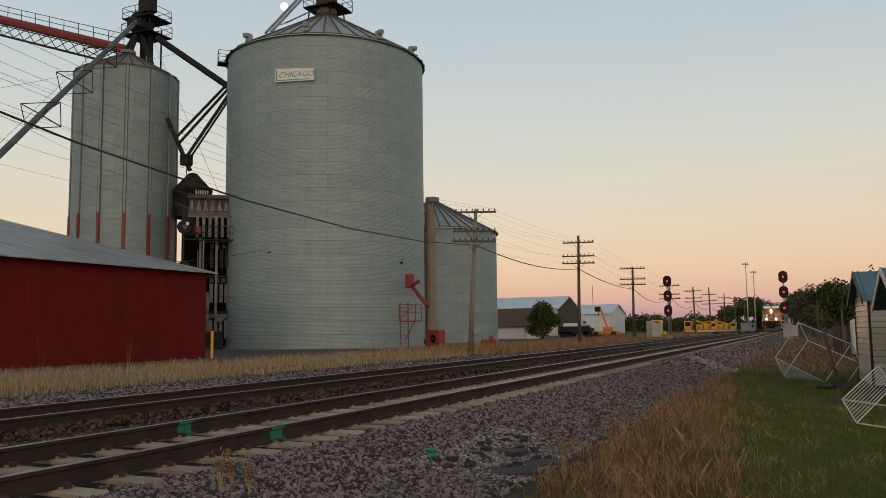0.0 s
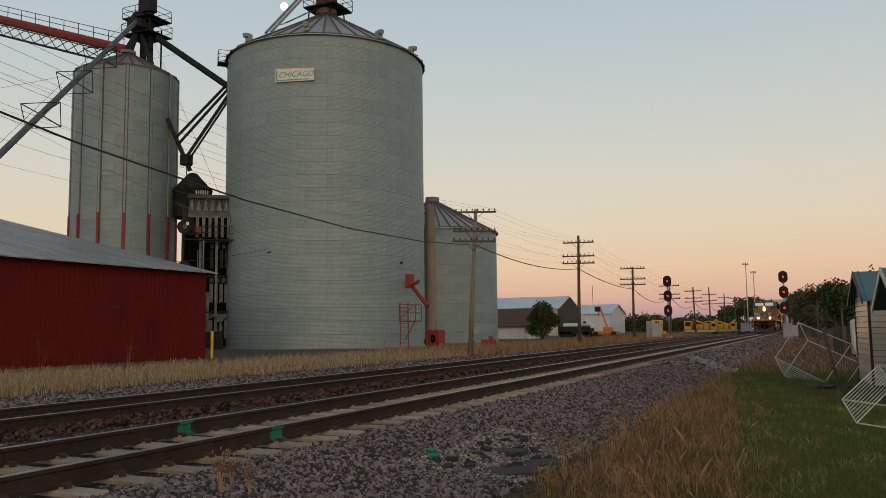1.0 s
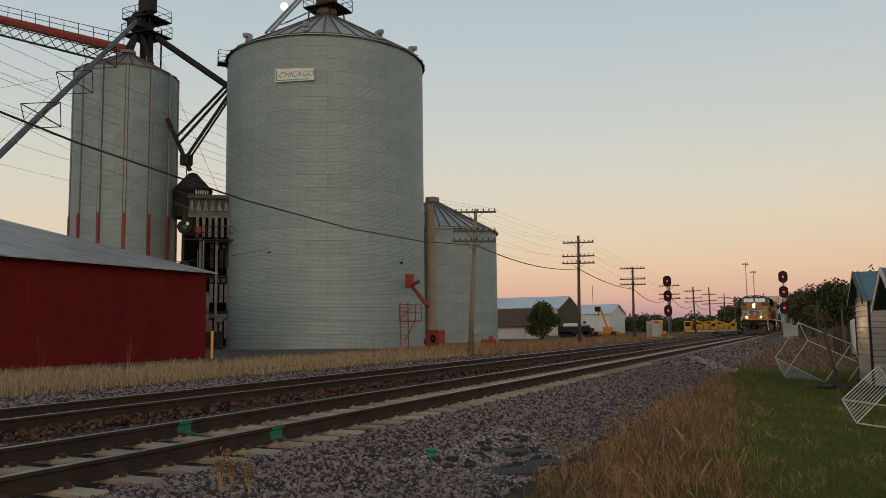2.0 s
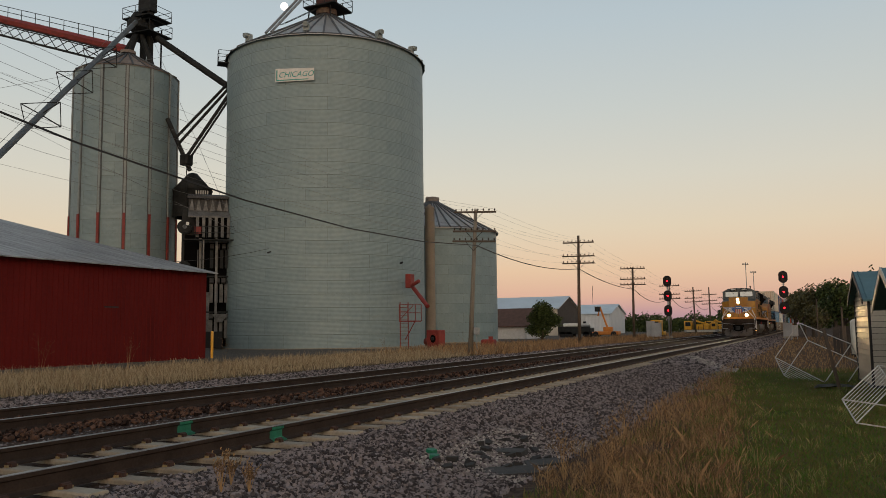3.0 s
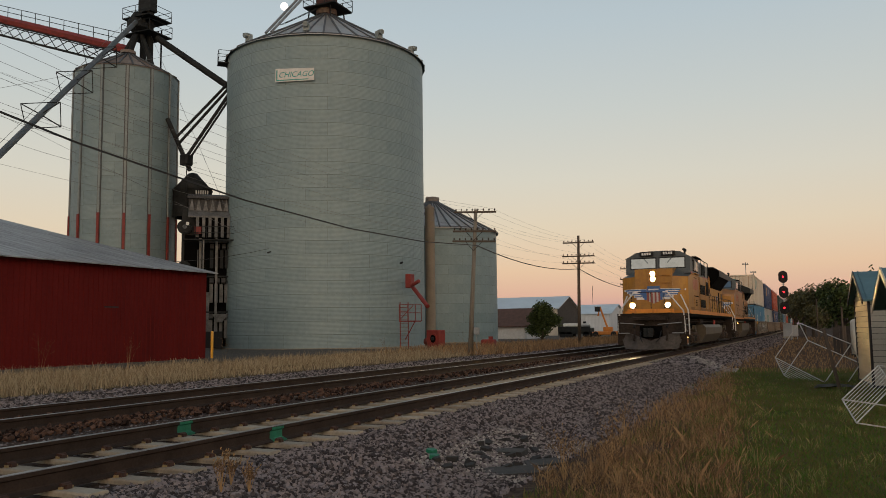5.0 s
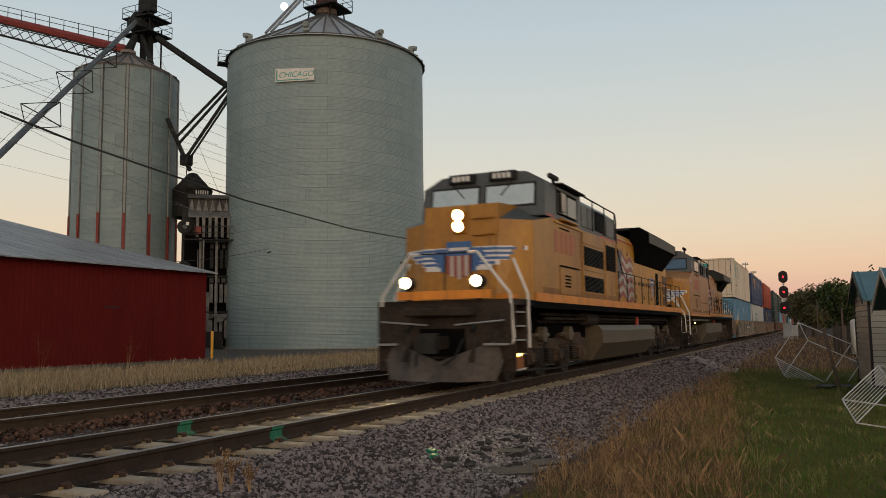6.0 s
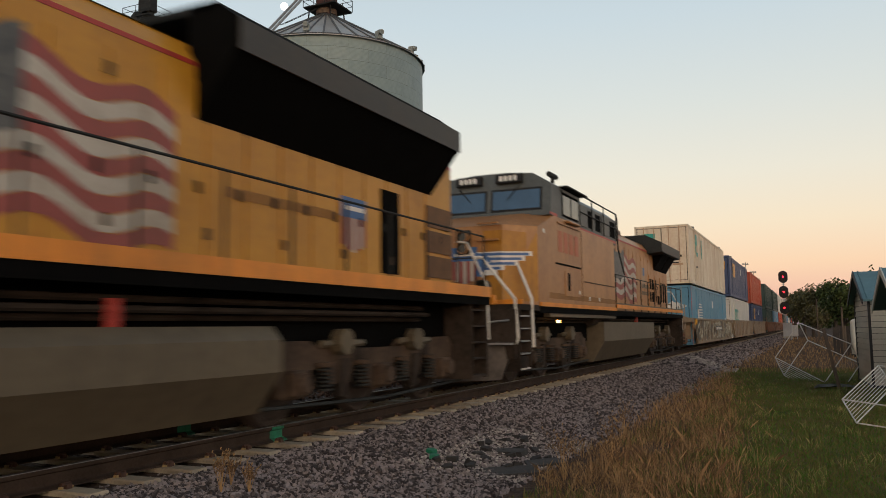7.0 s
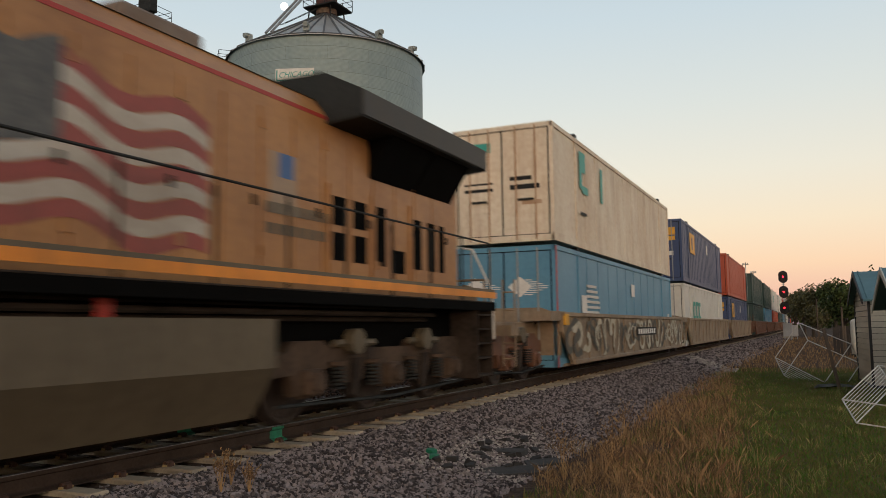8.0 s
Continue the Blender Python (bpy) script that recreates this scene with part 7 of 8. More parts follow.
def relay_case(x, y, w, h, d=0.6):
    c = empty("relay_case", pose(x, y, -0.5))
    tagged(c, "grey metal relay case beside the track", "relay case", group="relay cases")
    b = part("case", B(-w / 2, w / 2, -d / 2, d / 2, 0.35, h, 0.02), M["case_grey"], c)
    part("door", B(-w / 2 + 0.05, w / 2 - 0.05, -d / 2 - 0.02, -d / 2, 0.42, h - 0.08, 0.008), M["case_grey"], b)
    part("lid", B(-w / 2 - 0.05, w / 2 + 0.05, -d / 2 - 0.06, d / 2 + 0.05, h, h + 0.05, 0.01), M["case_grey"], b)
    for e in (-1, 1):
        part("leg", B(e * w * 0.35 - 0.05, e * w * 0.35 + 0.05, -0.1, 0.1, 0, 0.36), M["galv_plain"], c)


relay_case(-18.1, 100, 1.1, 2.0)
relay_case(-19.0, 101, 0.9, 2.2)
relay_case(-3.3, 95, 0.9, 1.75)
relay_case(-2.7, 98, 0.7, 1.5)


def bungalow():
    b = empty("signal_bungalow", pose(-13.4, 175, -0.55))
    tagged(b, "small grey signal bungalow beside the line", "equipment hut")
    part("wall", B(-1.35, 1.35, -1.1, 1.1, 0, 2.0, 0.02), M["case_grey"], b)
    part("roof", P([(-1.5, 2.0), (1.5, 2.0), (1.4, 2.15), (-1.4, 2.15)], "y", -1.25, 1.25), M["galv_plain"], b)
    part("door", B(-0.5, 0.4, -1.13, -1.1, 0.1, 1.85), M["case_grey"], b)
    part("vent", B(0.7, 1.1, -1.13, -1.1, 1.3, 1.6), M["dark_steel"], b)


M["mast_grey"] = mat("mast_grey_steel", (0.42, 0.42, 0.4), (0.34, 0.34, 0.33), 0.6, 0.2, 1, 10)


def light_mast(x, y, h):
    m = empty("light_mast", pose(x, y, -0.5))
    tagged(m, "tall slim floodlight mast behind the track", "light mast", group="light masts")
    part("pole", T((0, 0, 0), (0, 0, h), 0.15, 8, 0.09), M["mast_grey"], m)
    for z in (h - 0.5,):
        part("arm", B(-0.75, 0.75, -0.06, 0.06, z - 0.05, z + 0.05), M["galv_plain"], m)
        for k in range(3):
            part("floodlight", B(-0.72 + 0.52 * k, -0.4 + 0.52 * k, -0.3, -0.06, z, z + 0.35, 0.02), M["galv_plain"], m)


bungalow()
light_mast(-16.4, 215, 17.2)
light_mast(-15.7, 230, 16.0)


# ---- right-hand garden sheds and scrap ----
M["siding"] = mat("aged_metal_siding", (0.58, 0.5, 0.38), (0.36, 0.3, 0.22), 0.32, 0.5, 1.2, 14, 0.06, 0.01, (0.4, 0.4, 3), rnd=0.2)
M["siding_pale"] = mat("pale_metal_siding", (0.55, 0.52, 0.44), (0.42, 0.39, 0.33), 0.35, 0.2, 1.2, 14, rnd=0.15)
M["dark_board"] = mat("dark_weathered_board", (0.07, 0.055, 0.045), (0.035, 0.028, 0.024), 0.85, 0, 2, 20, 0.2)
M["teal_roof"] = mat("teal_roof_sheet", (0.08, 0.17, 0.19), (0.05, 0.12, 0.135), 0.4, 0.3, 1.0, 12)
M["dark_trim"] = mat("dark_trim_paint", (0.02, 0.02, 0.022), None, 0.5)
M["tube_white"] = mat("chipped_white_tube", (0.56, 0.56, 0.54), (0.34, 0.33, 0.3), 0.5, 0.1, 6, 30)


def garden_shed(m, w, eave, apex, depth, gable_trim, jut):
    """Local: the gable face lies in the plane x = 0 and looks to -x; y spans the width; the ridge runs to +x."""
    s = empty("garden_shed", m)
    tagged(s, "small metal-sided garden shed with teal roof", "shed", group="garden sheds")
    part("floor_skid", B(-0.02, depth, -w / 2, w / 2, 0.0, 0.1), M["dark_trim"], s)
    core = part("inner_wall", P([(-w / 2 + 0.03, 0.1), (-w / 2 + 0.03, eave), (0, apex - 0.03), (w / 2 - 0.03, eave), (w / 2 - 0.03, 0.1)], "x", 0.03, depth - 0.03), M["dark_trim"], s)
    pitch = 0.145
    z = 0.1
    while z < apex - 0.1:
        z1 = min(z + pitch - 0.012, apex - 0.08)
        def half(zz):
            return w / 2 if zz <= eave else max(0.05, w / 2 * (apex - zz) / (apex - eave))
        a, b = half(z) - 0.02, half(z1) - 0.02
        bm = bmesh.new()
        prism(bm, [(-a, z), (a, z), (b, z1), (-b, z1)], "x", -0.005, 0.03)
        for v in bm.verts:
            if v.co.x < 0.01 and v.co.z < z + 0.05:
                v.co.x -= 0.018
        part("siding_board", bm, M["siding"], s)
        if z1 < eave:
            part("siding_board", B(0.02, depth, -w / 2 - 0.02, -w / 2 + 0.02, z, z1), M["siding_pale"], s)
        z += pitch
    for e in (-1, 1):
        part("corner_trim", B(-0.04, 0.05, min(e * w / 2, e * (w / 2 - 0.07)), max(e * w / 2, e * (w / 2 - 0.07)), 0.05, eave), M["dark_trim"], s)
        k = (apex - eave) / (w / 2)
        ov = 0.22
        prof = [(0, apex + 0.05), (e * (w / 2 + ov), eave - ov * k + 0.05), (e * (w / 2 + ov), eave - ov * k), (0, apex)]
        part("roof_slope", P(prof, "x", -jut, depth + 0.15), M["teal_roof"], s)
        part("rake_trim", P([(0, apex + 0.07), (e * (w / 2 + ov), eave - ov * k + 0.07), (e * (w / 2 + ov), eave - ov * k - 0.07), (0, apex - 0.08)], "x", -jut - 0.03, -jut - 0.002), M[gable_trim], s)
        for j in range(8):
            x = -0.05 + (depth + 0.15) * j / 7
            part("roof_rib", T((x, 0, apex + 0.06), (x, e * (w / 2 + ov), eave - ov * k + 0.06), 0.015, 4), M["teal_roof"], s)


garden_shed(pose(1.02, 24.6, -0.5, 0, 0, 4), 3.0, 2.3, 3.0, 3.4, "dark_trim", 0.16)
garden_shed(pose(1.5, 19.6, -0.5, 0, 0, 4), 3.0, 2.05, 2.78, 3.6, "siding_pale", 0.28)


def tube_crib(name, o, u, v, w, nu, label, thick=0.012):
    """A welded tube cage: origin and three edge vectors, with bars across its lower face."""
    c = empty(name)
    tagged(c, label, "metal cage", group="scrap cages")
    o, u, v, w = map(Vector, (o, u, v, w))
    corners = [(a, b, d) for a in (0, 1) for b in (0, 1) for d in (0, 1)]
    for p in corners:
        for k in range(3):
            if p[k] == 0:
                q = list(p)
                q[k] = 1
                part("frame_tube", T(o + u * p[0] + v * p[1] + w * p[2], o + u * q[0] + v * q[1] + w * q[2], thick, 6), M["tube_white"], c)
    for k in range(1, nu):
        f = k / nu
        part("bar", T(o + v * f, o + v * f + u, thick * 0.55, 5), M["tube_white"], c)
    return c


tube_crib("tube_cage", (-1.36, 27.5, 0.12), (1.37, -2.0, -0.62), (0.22, 0.1, -0.55), (0.73, 0.4, 1.07), 7, "bent white tube cage lying tilted on the lawn", 0.016)
tube_crib("tube_cage", (0.24, 14.5, -0.05), (0.62, 1.5, 0.47), (0.17, -0.5, -0.31), (1.0, 0.2, -0.15), 9, "white barred tube cage tipped against a shed")


def lawn_clutter():
    p = empty("leaning_post")
    tagged(p, "weathered grey post leaning in the lawn", "post")
    part("shaft", B(-0.04, 0.04, -0.04, 0.04, 0, 1.62, 0.01), M["wood_pole"], p)
    p.matrix_basis = pose(0.35, 22.4, -0.55, 0, -11, 0)
    t = empty("black_tarpaulin", pose(0.25, 23.3, -0.5))
    tagged(t, "flat black sheet of plastic on the lawn", "tarpaulin")
    bm = bmesh.new()
    rows = [[bm.verts.new((-0.5 + 1.0 * i / 10, -0.5 + 1.1 * j / 6, 0.03 + 0.05 * noise.noise((i * 0.7, j * 0.8, 3)) + 0.05 * math.sin(i * 0.31) )) for i in range(11)] for j in range(7)]
    for a, b in zip(rows, rows[1:]):
        for i in range(10):
            bm.faces.new((a[i], a[i + 1], b[i + 1], b[i]))
    bmesh.ops.solidify(bm, geom=bm.faces[:], thickness=0.04)
    part("sheet", bm, M["black_paint"], t)
    for x, y, h in ((0.96, 41, 1.55), (0.98, 46, 2.5), (-0.22, 62, 3.4)):
        f = empty("fence_post", pose(x, y, -0.5))
        tagged(f, "weathered grey fence post by the trees", "post", group="fence posts")
        part("shaft", T((0, 0, 0), (0, 0, h), 0.045, 6), M["wood_pole"], f)
    k = empty("storage_tank", pose(1.6, 46, -0.5))
    tagged(k, "white storage tank behind the sheds", "tank")
    smooth(part("shell", lathe(bmesh.new(), [(0.28, 0.1), (0.28, 1.75), (0.18, 1.85), (0.02, 1.9)], 18), M["siding_pale"], k))
    part("saddle", B(-0.3, 0.3, -0.3, 0.3, 0, 0.12), M["dark_steel"], k)
    g = empty("board_fence", pose(1.0, 47, -0.5))
    tagged(g, "dark board fence panel behind the sheds", "fence")
    for q in range(6):
        part("board", B(-0.48 + 0.16 * q, -0.335 + 0.16 * q, -0.02, 0.02, 0, 1.5 + 0.03 * (q % 3)), M["dark_board"], g)
    part("rail", B(-0.48, 0.46, 0.02, 0.07, 1.2, 1.3), M["dark_board"], g)


lawn_clutter()


# ---- buildings beyond the silos ----
M["white_siding"] = corrugate(mat("white_sheet_siding", (0.6, 0.63, 0.66), (0.5, 0.53, 0.56), 0.5, 0.1, 0.5, 8), "X", 0.3, 0.03)
M["pale_roof"] = mat("pale_blue_roof_sheet", (0.55, 0.62, 0.66), (0.46, 0.52, 0.56), 0.4, 0.25, 0.4, 6)
M["brown_roof"] = mat("brown_shingles", (0.12, 0.06, 0.04), (0.075, 0.04, 0.028), 0.85, 0, 2, 20, 0.3)


def gable_house(name, label, x0, x1, y0, y1, eave, apex, wall, roof, ridge="x", over=0.4):
    h = empty(name)
    tagged(h, label, "building", group="yard buildings")
    z0 = -0.6
    if ridge == "x":
        ym = (y0 + y1) / 2
        part("wall", P([(y0, z0), (y0, eave), (ym, apex - 0.1), (y1, eave), (y1, z0)], "x", x0, x1), wall, h)
        k = (apex - eave) / (ym - y0)
        for a, e in ((y0, -1), (y1, 1)):
            part("roof", P([(a + e * over, eave - over * k), (ym, apex), (ym, apex + 0.14), (a + e * over, eave - over * k + 0.14)], "x", x0 - over, x1 + over), roof, h)
    return h


g = gable_house("garage", "small white garage with brown shingle roof", -48, -36.4, 105, 113, 1.45, 3.75, M["white_paint"], M["brown_roof"])
for a, b in ((-39.6, -36.6), (-43.6, -40.6)):
    d = part("garage_door", B(a, b, 104.93, 105.0, -0.6, 1.05), M["white_paint"], g)
    for k in range(4):
        part("door_panel", B(a + 0.08, b - 0.08, 104.91, 104.93, -0.55 + 0.4 * k, -0.2 + 0.4 * k), M["white_paint"], d)
hall = gable_house("machine_hall", "long pale metal hall with dark gable end", -75, -43.6, 143, 157, 4.6, 6.9, M["siding_pale"], M["pale_roof"])
part("gable_end", P([(143.1, -0.55), (143.1, 4.5), (150, 6.75), (156.9, 4.5), (156.9, -0.55)], "x", -43.58, -43.5), M["dark_board"], hall, "dark weathered gable end")
hall2 = gable_house("machine_hall", "white metal hall with corrugated walls", -49.5, -40.3, 170, 184, 3.9, 5.9, M["white_siding"], M["pale_roof"])
part("window", B(-46.2, -45.5, 169.95, 170.0, 1.9, 2.3), M["glass_dark"], hall2)
mast = empty("radio_mast", pose(-77.5, 300, -0.5))
tagged(mast, "thin distant radio mast above the halls", "mast")
part("lattice", lattice(bmesh.new(), (0, 0, 0), (0, 0, 17.0), 0.5, 16, 0.08), M["galv_plain"], mast)


def lift_truck():
    v = empty("boom_lift", pose(-31.6, 130, -0.5))
    tagged(v, "orange boom lift with folded arm in the yard", "boom lift")
    part("chassis", B(-2.0, 2.2, -1.0, 1.0, 0.35, 0.9, 0.08), M["orange_paint"], v)
    part("turret", B(-0.3, 1.1, -0.6, 0.6, 0.9, 1.6, 0.08), M["orange_paint"], v)
    part("arm", P([(-0.95, 4.75), (-0.72, 4.8), (0.4, 1.6), (0.12, 1.6)], "y", -0.15, 0.15), M["orange_paint"], v)
    part("jib", T((-0.9, 0, 4.7), (-1.2, 0, 3.4), 0.13, 6), M["orange_paint"], v)
    part("basket", B(-1.6, -0.8, -0.5, 0.5, 4.1, 4.9), M["dark_steel"], v)
    for x in (-1.4, 1.5):
        for y in (-1.0, 1.0):
            part("wheel", T((x, y - 0.15, 0.45), (x, y + 0.15, 0.45), 0.45, 14), M["black_paint"], v)


def flat_truck():
    v = empty("flatbed_truck", pose(-33.6, 120, -0.5))
    tagged(v, "dark flatbed truck with pale gear on its bed", "truck")
    part("bed", B(-2.6, 2.4, -1.1, 1.1, 0.9, 1.5, 0.03), M["dark_steel"], v)
    part("side_board", B(-2.6, 2.4, -1.15, -1.1, 0.6, 1.7), M["dark_steel"], v)
    part("load", B(-1.9, 0.4, -0.8, 0.8, 1.7, 2.2, 0.1), M["white_paint"], v)
    part("load_rack", B(0.6, 1.9, -0.8, 0.8, 1.7, 2.0, 0.05), M["galv_plain"], v)
    for x in (-1.9, -0.9, 1.7):
        for y in (-1.0, 1.0):
            part("wheel", T((x, y - 0.15, 0.5), (x, y + 0.15, 0.5), 0.5, 14), M["black_paint"], v)


def track_machine(x, y, n):
    v = empty("track_machine", pose(x, y, -0.55))
    tagged(v, "yellow track maintenance machine parked on a siding", "work vehicle", group="track machines")
    ln = 5.6 if n else 1.7
    part("frame", B(-ln / 2, ln / 2, -1.1, 1.1, 0.5, 0.95, 0.05), M["galv_plain"] if n else M["yellow_paint"], v)
    part("cab", B(-ln / 2, -ln / 2 + 1.3, -1.1, 1.1, 0.95, 2.5, 0.08), M["yellow_paint"], v)
    part("window", B(-ln / 2 + 0.2, -ln / 2 + 1.1, -1.12, -1.1, 1.6, 2.3), M["glass_dark"], v)
    if n:
        part("engine", B(-0.9, 1.5, -0.9, 0.9, 0.95, 1.9, 0.1), M["yellow_paint"], v)
        part("boom", T((1.4, 0, 1.8), (-1.2, 0, 2.6), 0.16, 6), M["yellow_paint"], v)
        part("boom", T((1.4, 0, 1.8), (2.6, 0, 2.7), 0.16, 6), M["yellow_paint"], v)
        for k in range(5):
            part("grab_bar", T((-2.2 + 0.9 * k, -1.05, 0.95), (-2.2 + 0.9 * k, -1.05, 1.6 + 0.25 * (k % 2)), 0.04, 5), M["dark_steel"], v)
        part("exhaust", T((0.9, 0.3, 1.9), (0.9, 0.3, 2.5), 0.07, 8), M["dark_steel"], v)
        part("canopy", B(-1.2, 0.1, -1.0, 1.0, 2.1, 2.18), M["dark_steel"], v)
        part("tool_rack", B(-2.4, 2.4, -1.16, -1.1, 0.55, 0.85), M["siding_pale"], v)
        part("rear_window", B(1.85, 2.5, -1.02, -1.0, 1.5, 2.0), M["glass_dark"], v)
        part("rear_cab", B(1.7, 2.7, -1.0, 1.0, 0.95, 2.2, 0.06), M["yellow_paint"], v)
    for xx in (-ln / 2 + 0.5, ln / 2 - 0.5):
        for yy in (-0.75, 0.75):
            part("wheel", T((xx, yy - 0.07, 0.38), (xx, yy + 0.07, 0.38), 0.38, 12), M["dark_steel"], v)


lift_truck()
flat_truck()
track_machine(-20.2, 113, 0)
track_machine(-19.3, 150, 1)
track_machine(-17.0, 160, 1)


# ---- trees, hedges ----
def leaf_cloud(rnd, blobs, count, size):
    """Leaf quads spread in overlapping uneven blobs (x, y, z, rx, ry, rz), thicker towards their skins."""
    vs, fs = [], []
    weights = [b[3] * b[4] * b[5] for b in blobs]
    for i in range(count):
        cx, cy, cz, rx, ry, rz = rnd.choices(blobs, weights)[0]
        d = Vector((rnd.gauss(0, 1), rnd.gauss(0, 1), rnd.gauss(0, 1))).normalized() * (rnd.random() ** 0.4) * rnd.uniform(0.75, 1.12)
        p = Vector((cx + d.x * rx, cy + d.y * ry, cz + d.z * rz))
        n = Vector((rnd.gauss(0, 1), rnd.gauss(0, 1), rnd.gauss(0, 1))).normalized()
        u = n.orthogonal().normalized()
        w = n.cross(u)
        s = size * rnd.uniform(0.6, 1.4)
        k = len(vs)
        vs += [p - u * s, p + w * s * 0.55, p + u * s, p - w * s * 0.55]
        fs.append((k, k + 1, k + 2, k + 3))
    return vs, fs


def tree(name, x, y, h, r, seed, leafm="leaf", count=2600, size=0.16, trunk=0.3, label="leafy tree at dusk"):
    rnd = random.Random(seed)
    t = empty(name, pose(x, y, -0.5))
    tagged(t, label, "tree" if name == "tree" else "bush", group="trees" if name == "tree" else "")
    bm = bmesh.new()
    th = h * trunk
    tube(bm, (0, 0, -0.1), (0.05 * h * rnd.uniform(-1, 1), 0, th * 1.3), 0.035 * h, 8, 0.02 * h)
    blobs = []
    for k in range(9):
        a = rnd.uniform(0, 6.28)
        d = r * rnd.uniform(0.25, 0.72)
        z = th + (h - th) * rnd.uniform(0.15, 0.8)
        q = (d * math.cos(a), d * math.sin(a), z)
        tube(bm, (0, 0, th * 0.9), q, 0.013 * h, 5, 0.005 * h)
        s = r * rnd.uniform(0.3, 0.52)
        blobs.append((*q, s, s, min(s * 0.8, (h - z) * 0.95 + 0.2)))
    blobs.append((0, 0, th + (h - th) * 0.5, r * 0.65, r * 0.65, (h - th) * 0.46))
    part("trunk", bm, M["bark"], t)
    vs, fs = leaf_cloud(rnd, blobs, count, size)
    ob = new("crown", quads_mesh("crown", vs, fs, M[leafm]))
    ob.parent = t
    return t


def hedge(x0, y0, x1, y1, h, depth, seed, count, size, leafm="leaf", label="distant dark tree line"):
    rnd = random.Random(seed)
    n = 26
    blobs = []
    for k in range(n):
        f = (k + rnd.random()) / n
        hh = h * rnd.uniform(0.55, 1.0)
        blobs.append((x0 + (x1 - x0) * f, y0 + (y1 - y0) * f, hh * 0.45 - 0.5, abs(x1 - x0) / n * 1.5 + depth * 0.3, depth, hh * 0.55))
    vs, fs = leaf_cloud(rnd, blobs, count, size)
    tagged(new("tree_line", quads_mesh("tree_line", vs, fs, M[leafm])), label, "tree line", kind="stuff")


tree("bush", -31.9, 98, 5.2, 2.35, 3, "leaf", 6500, 0.15, 0.02, "dark green bush beside the white garage")
tree("tree", -0.9, 112, 7.0, 2.6, 11, "leaf_dusk", 3000, 0.17)
tree("tree", -3.2, 125, 6.4, 2.2, 18, "leaf_dusk", 2600, 0.17)
tree("tree", -2.0, 118, 6.6, 2.4, 17, "leaf_dusk", 2600, 0.17)
tree("tree", 1.6, 108, 7.4, 3.0, 12, "leaf", 3400, 0.17)
tree("tree", 4.4, 104, 7.0, 3.0, 13, "leaf_dusk", 3200, 0.17)
tree("tree", 1.9, 80, 5.6, 2.2, 14, "leaf", 2600, 0.15)
tree("tree", 4.2, 70, 6.2, 2.6, 15, "leaf", 2600, 0.15)
tree("tree", -0.2, 90, 3.7, 1.7, 16, "leaf_dusk", 1800, 0.13)
tree("tree", -29.5, 298, 8.6, 5.0, 21, "leaf", 2400, 0.4)
tree("tree", -23.5, 300, 11.6, 6.0, 22, "leaf", 2800, 0.4)
tree("tree", -18.0, 305, 11.2, 5.5, 23, "leaf", 2600, 0.4)
tree("tree", -13.0, 330, 10.5, 5.5, 24, "leaf_dusk", 2400, 0.4)
hedge(-62, 190, -30, 225, 5.6, 2.5, 31, 7000, 0.35)
hedge(-34, 270, -12, 330, 5.4, 3.0, 32, 7000, 0.4)
hedge(-160, 420, -40, 480, 8.0, 5.0, 33, 8000, 0.8)
hedge(-10, 330, 60, 300, 11.0, 5.0, 34, 7000, 0.6)
hedge(3, 60, 16, 40, 4.9, 1.5, 35, 6000, 0.18)
hedge(-120, 60, -90, 110, 11.0, 4.0, 36, 4000, 0.4)


# ---- stones and plants on the ground ----
M["dry_blade"] = mat("straw_blade", (0.36, 0.235, 0.115), (0.14, 0.085, 0.045), 0.85, 0, 0.5, 5, 0, island=0.9, spec=0.15)
M["verge_blade"] = mat("pale_straw_blade", (0.4, 0.32, 0.2), (0.22, 0.16, 0.09), 0.8, 0, 0.5, 5, 0, island=0.9)
M["brown_blade"] = mat("russet_weed_blade", (0.35, 0.215, 0.1), (0.15, 0.085, 0.04), 0.8, 0, 0.4, 5, 0, island=0.9)
M["green_blade"] = mat("lawn_blade", (0.074, 0.14, 0.022), (0.145, 0.12, 0.042), 0.8, 0, 0.9, 4, 0, island=0.7, spec=0.15)
M["tuft_blade"] = mat("pale_green_blade", (0.13, 0.2, 0.045), (0.3, 0.24, 0.11), 0.8, 0, 1.5, 5, 0, island=0.9, spec=0.15)
M["pale_stone"] = mat("pale_chippings", (0.36, 0.33, 0.3), (0.16, 0.14, 0.13), 0.85, 0, 6, 40, 0.3, 0.01, island=0.8)


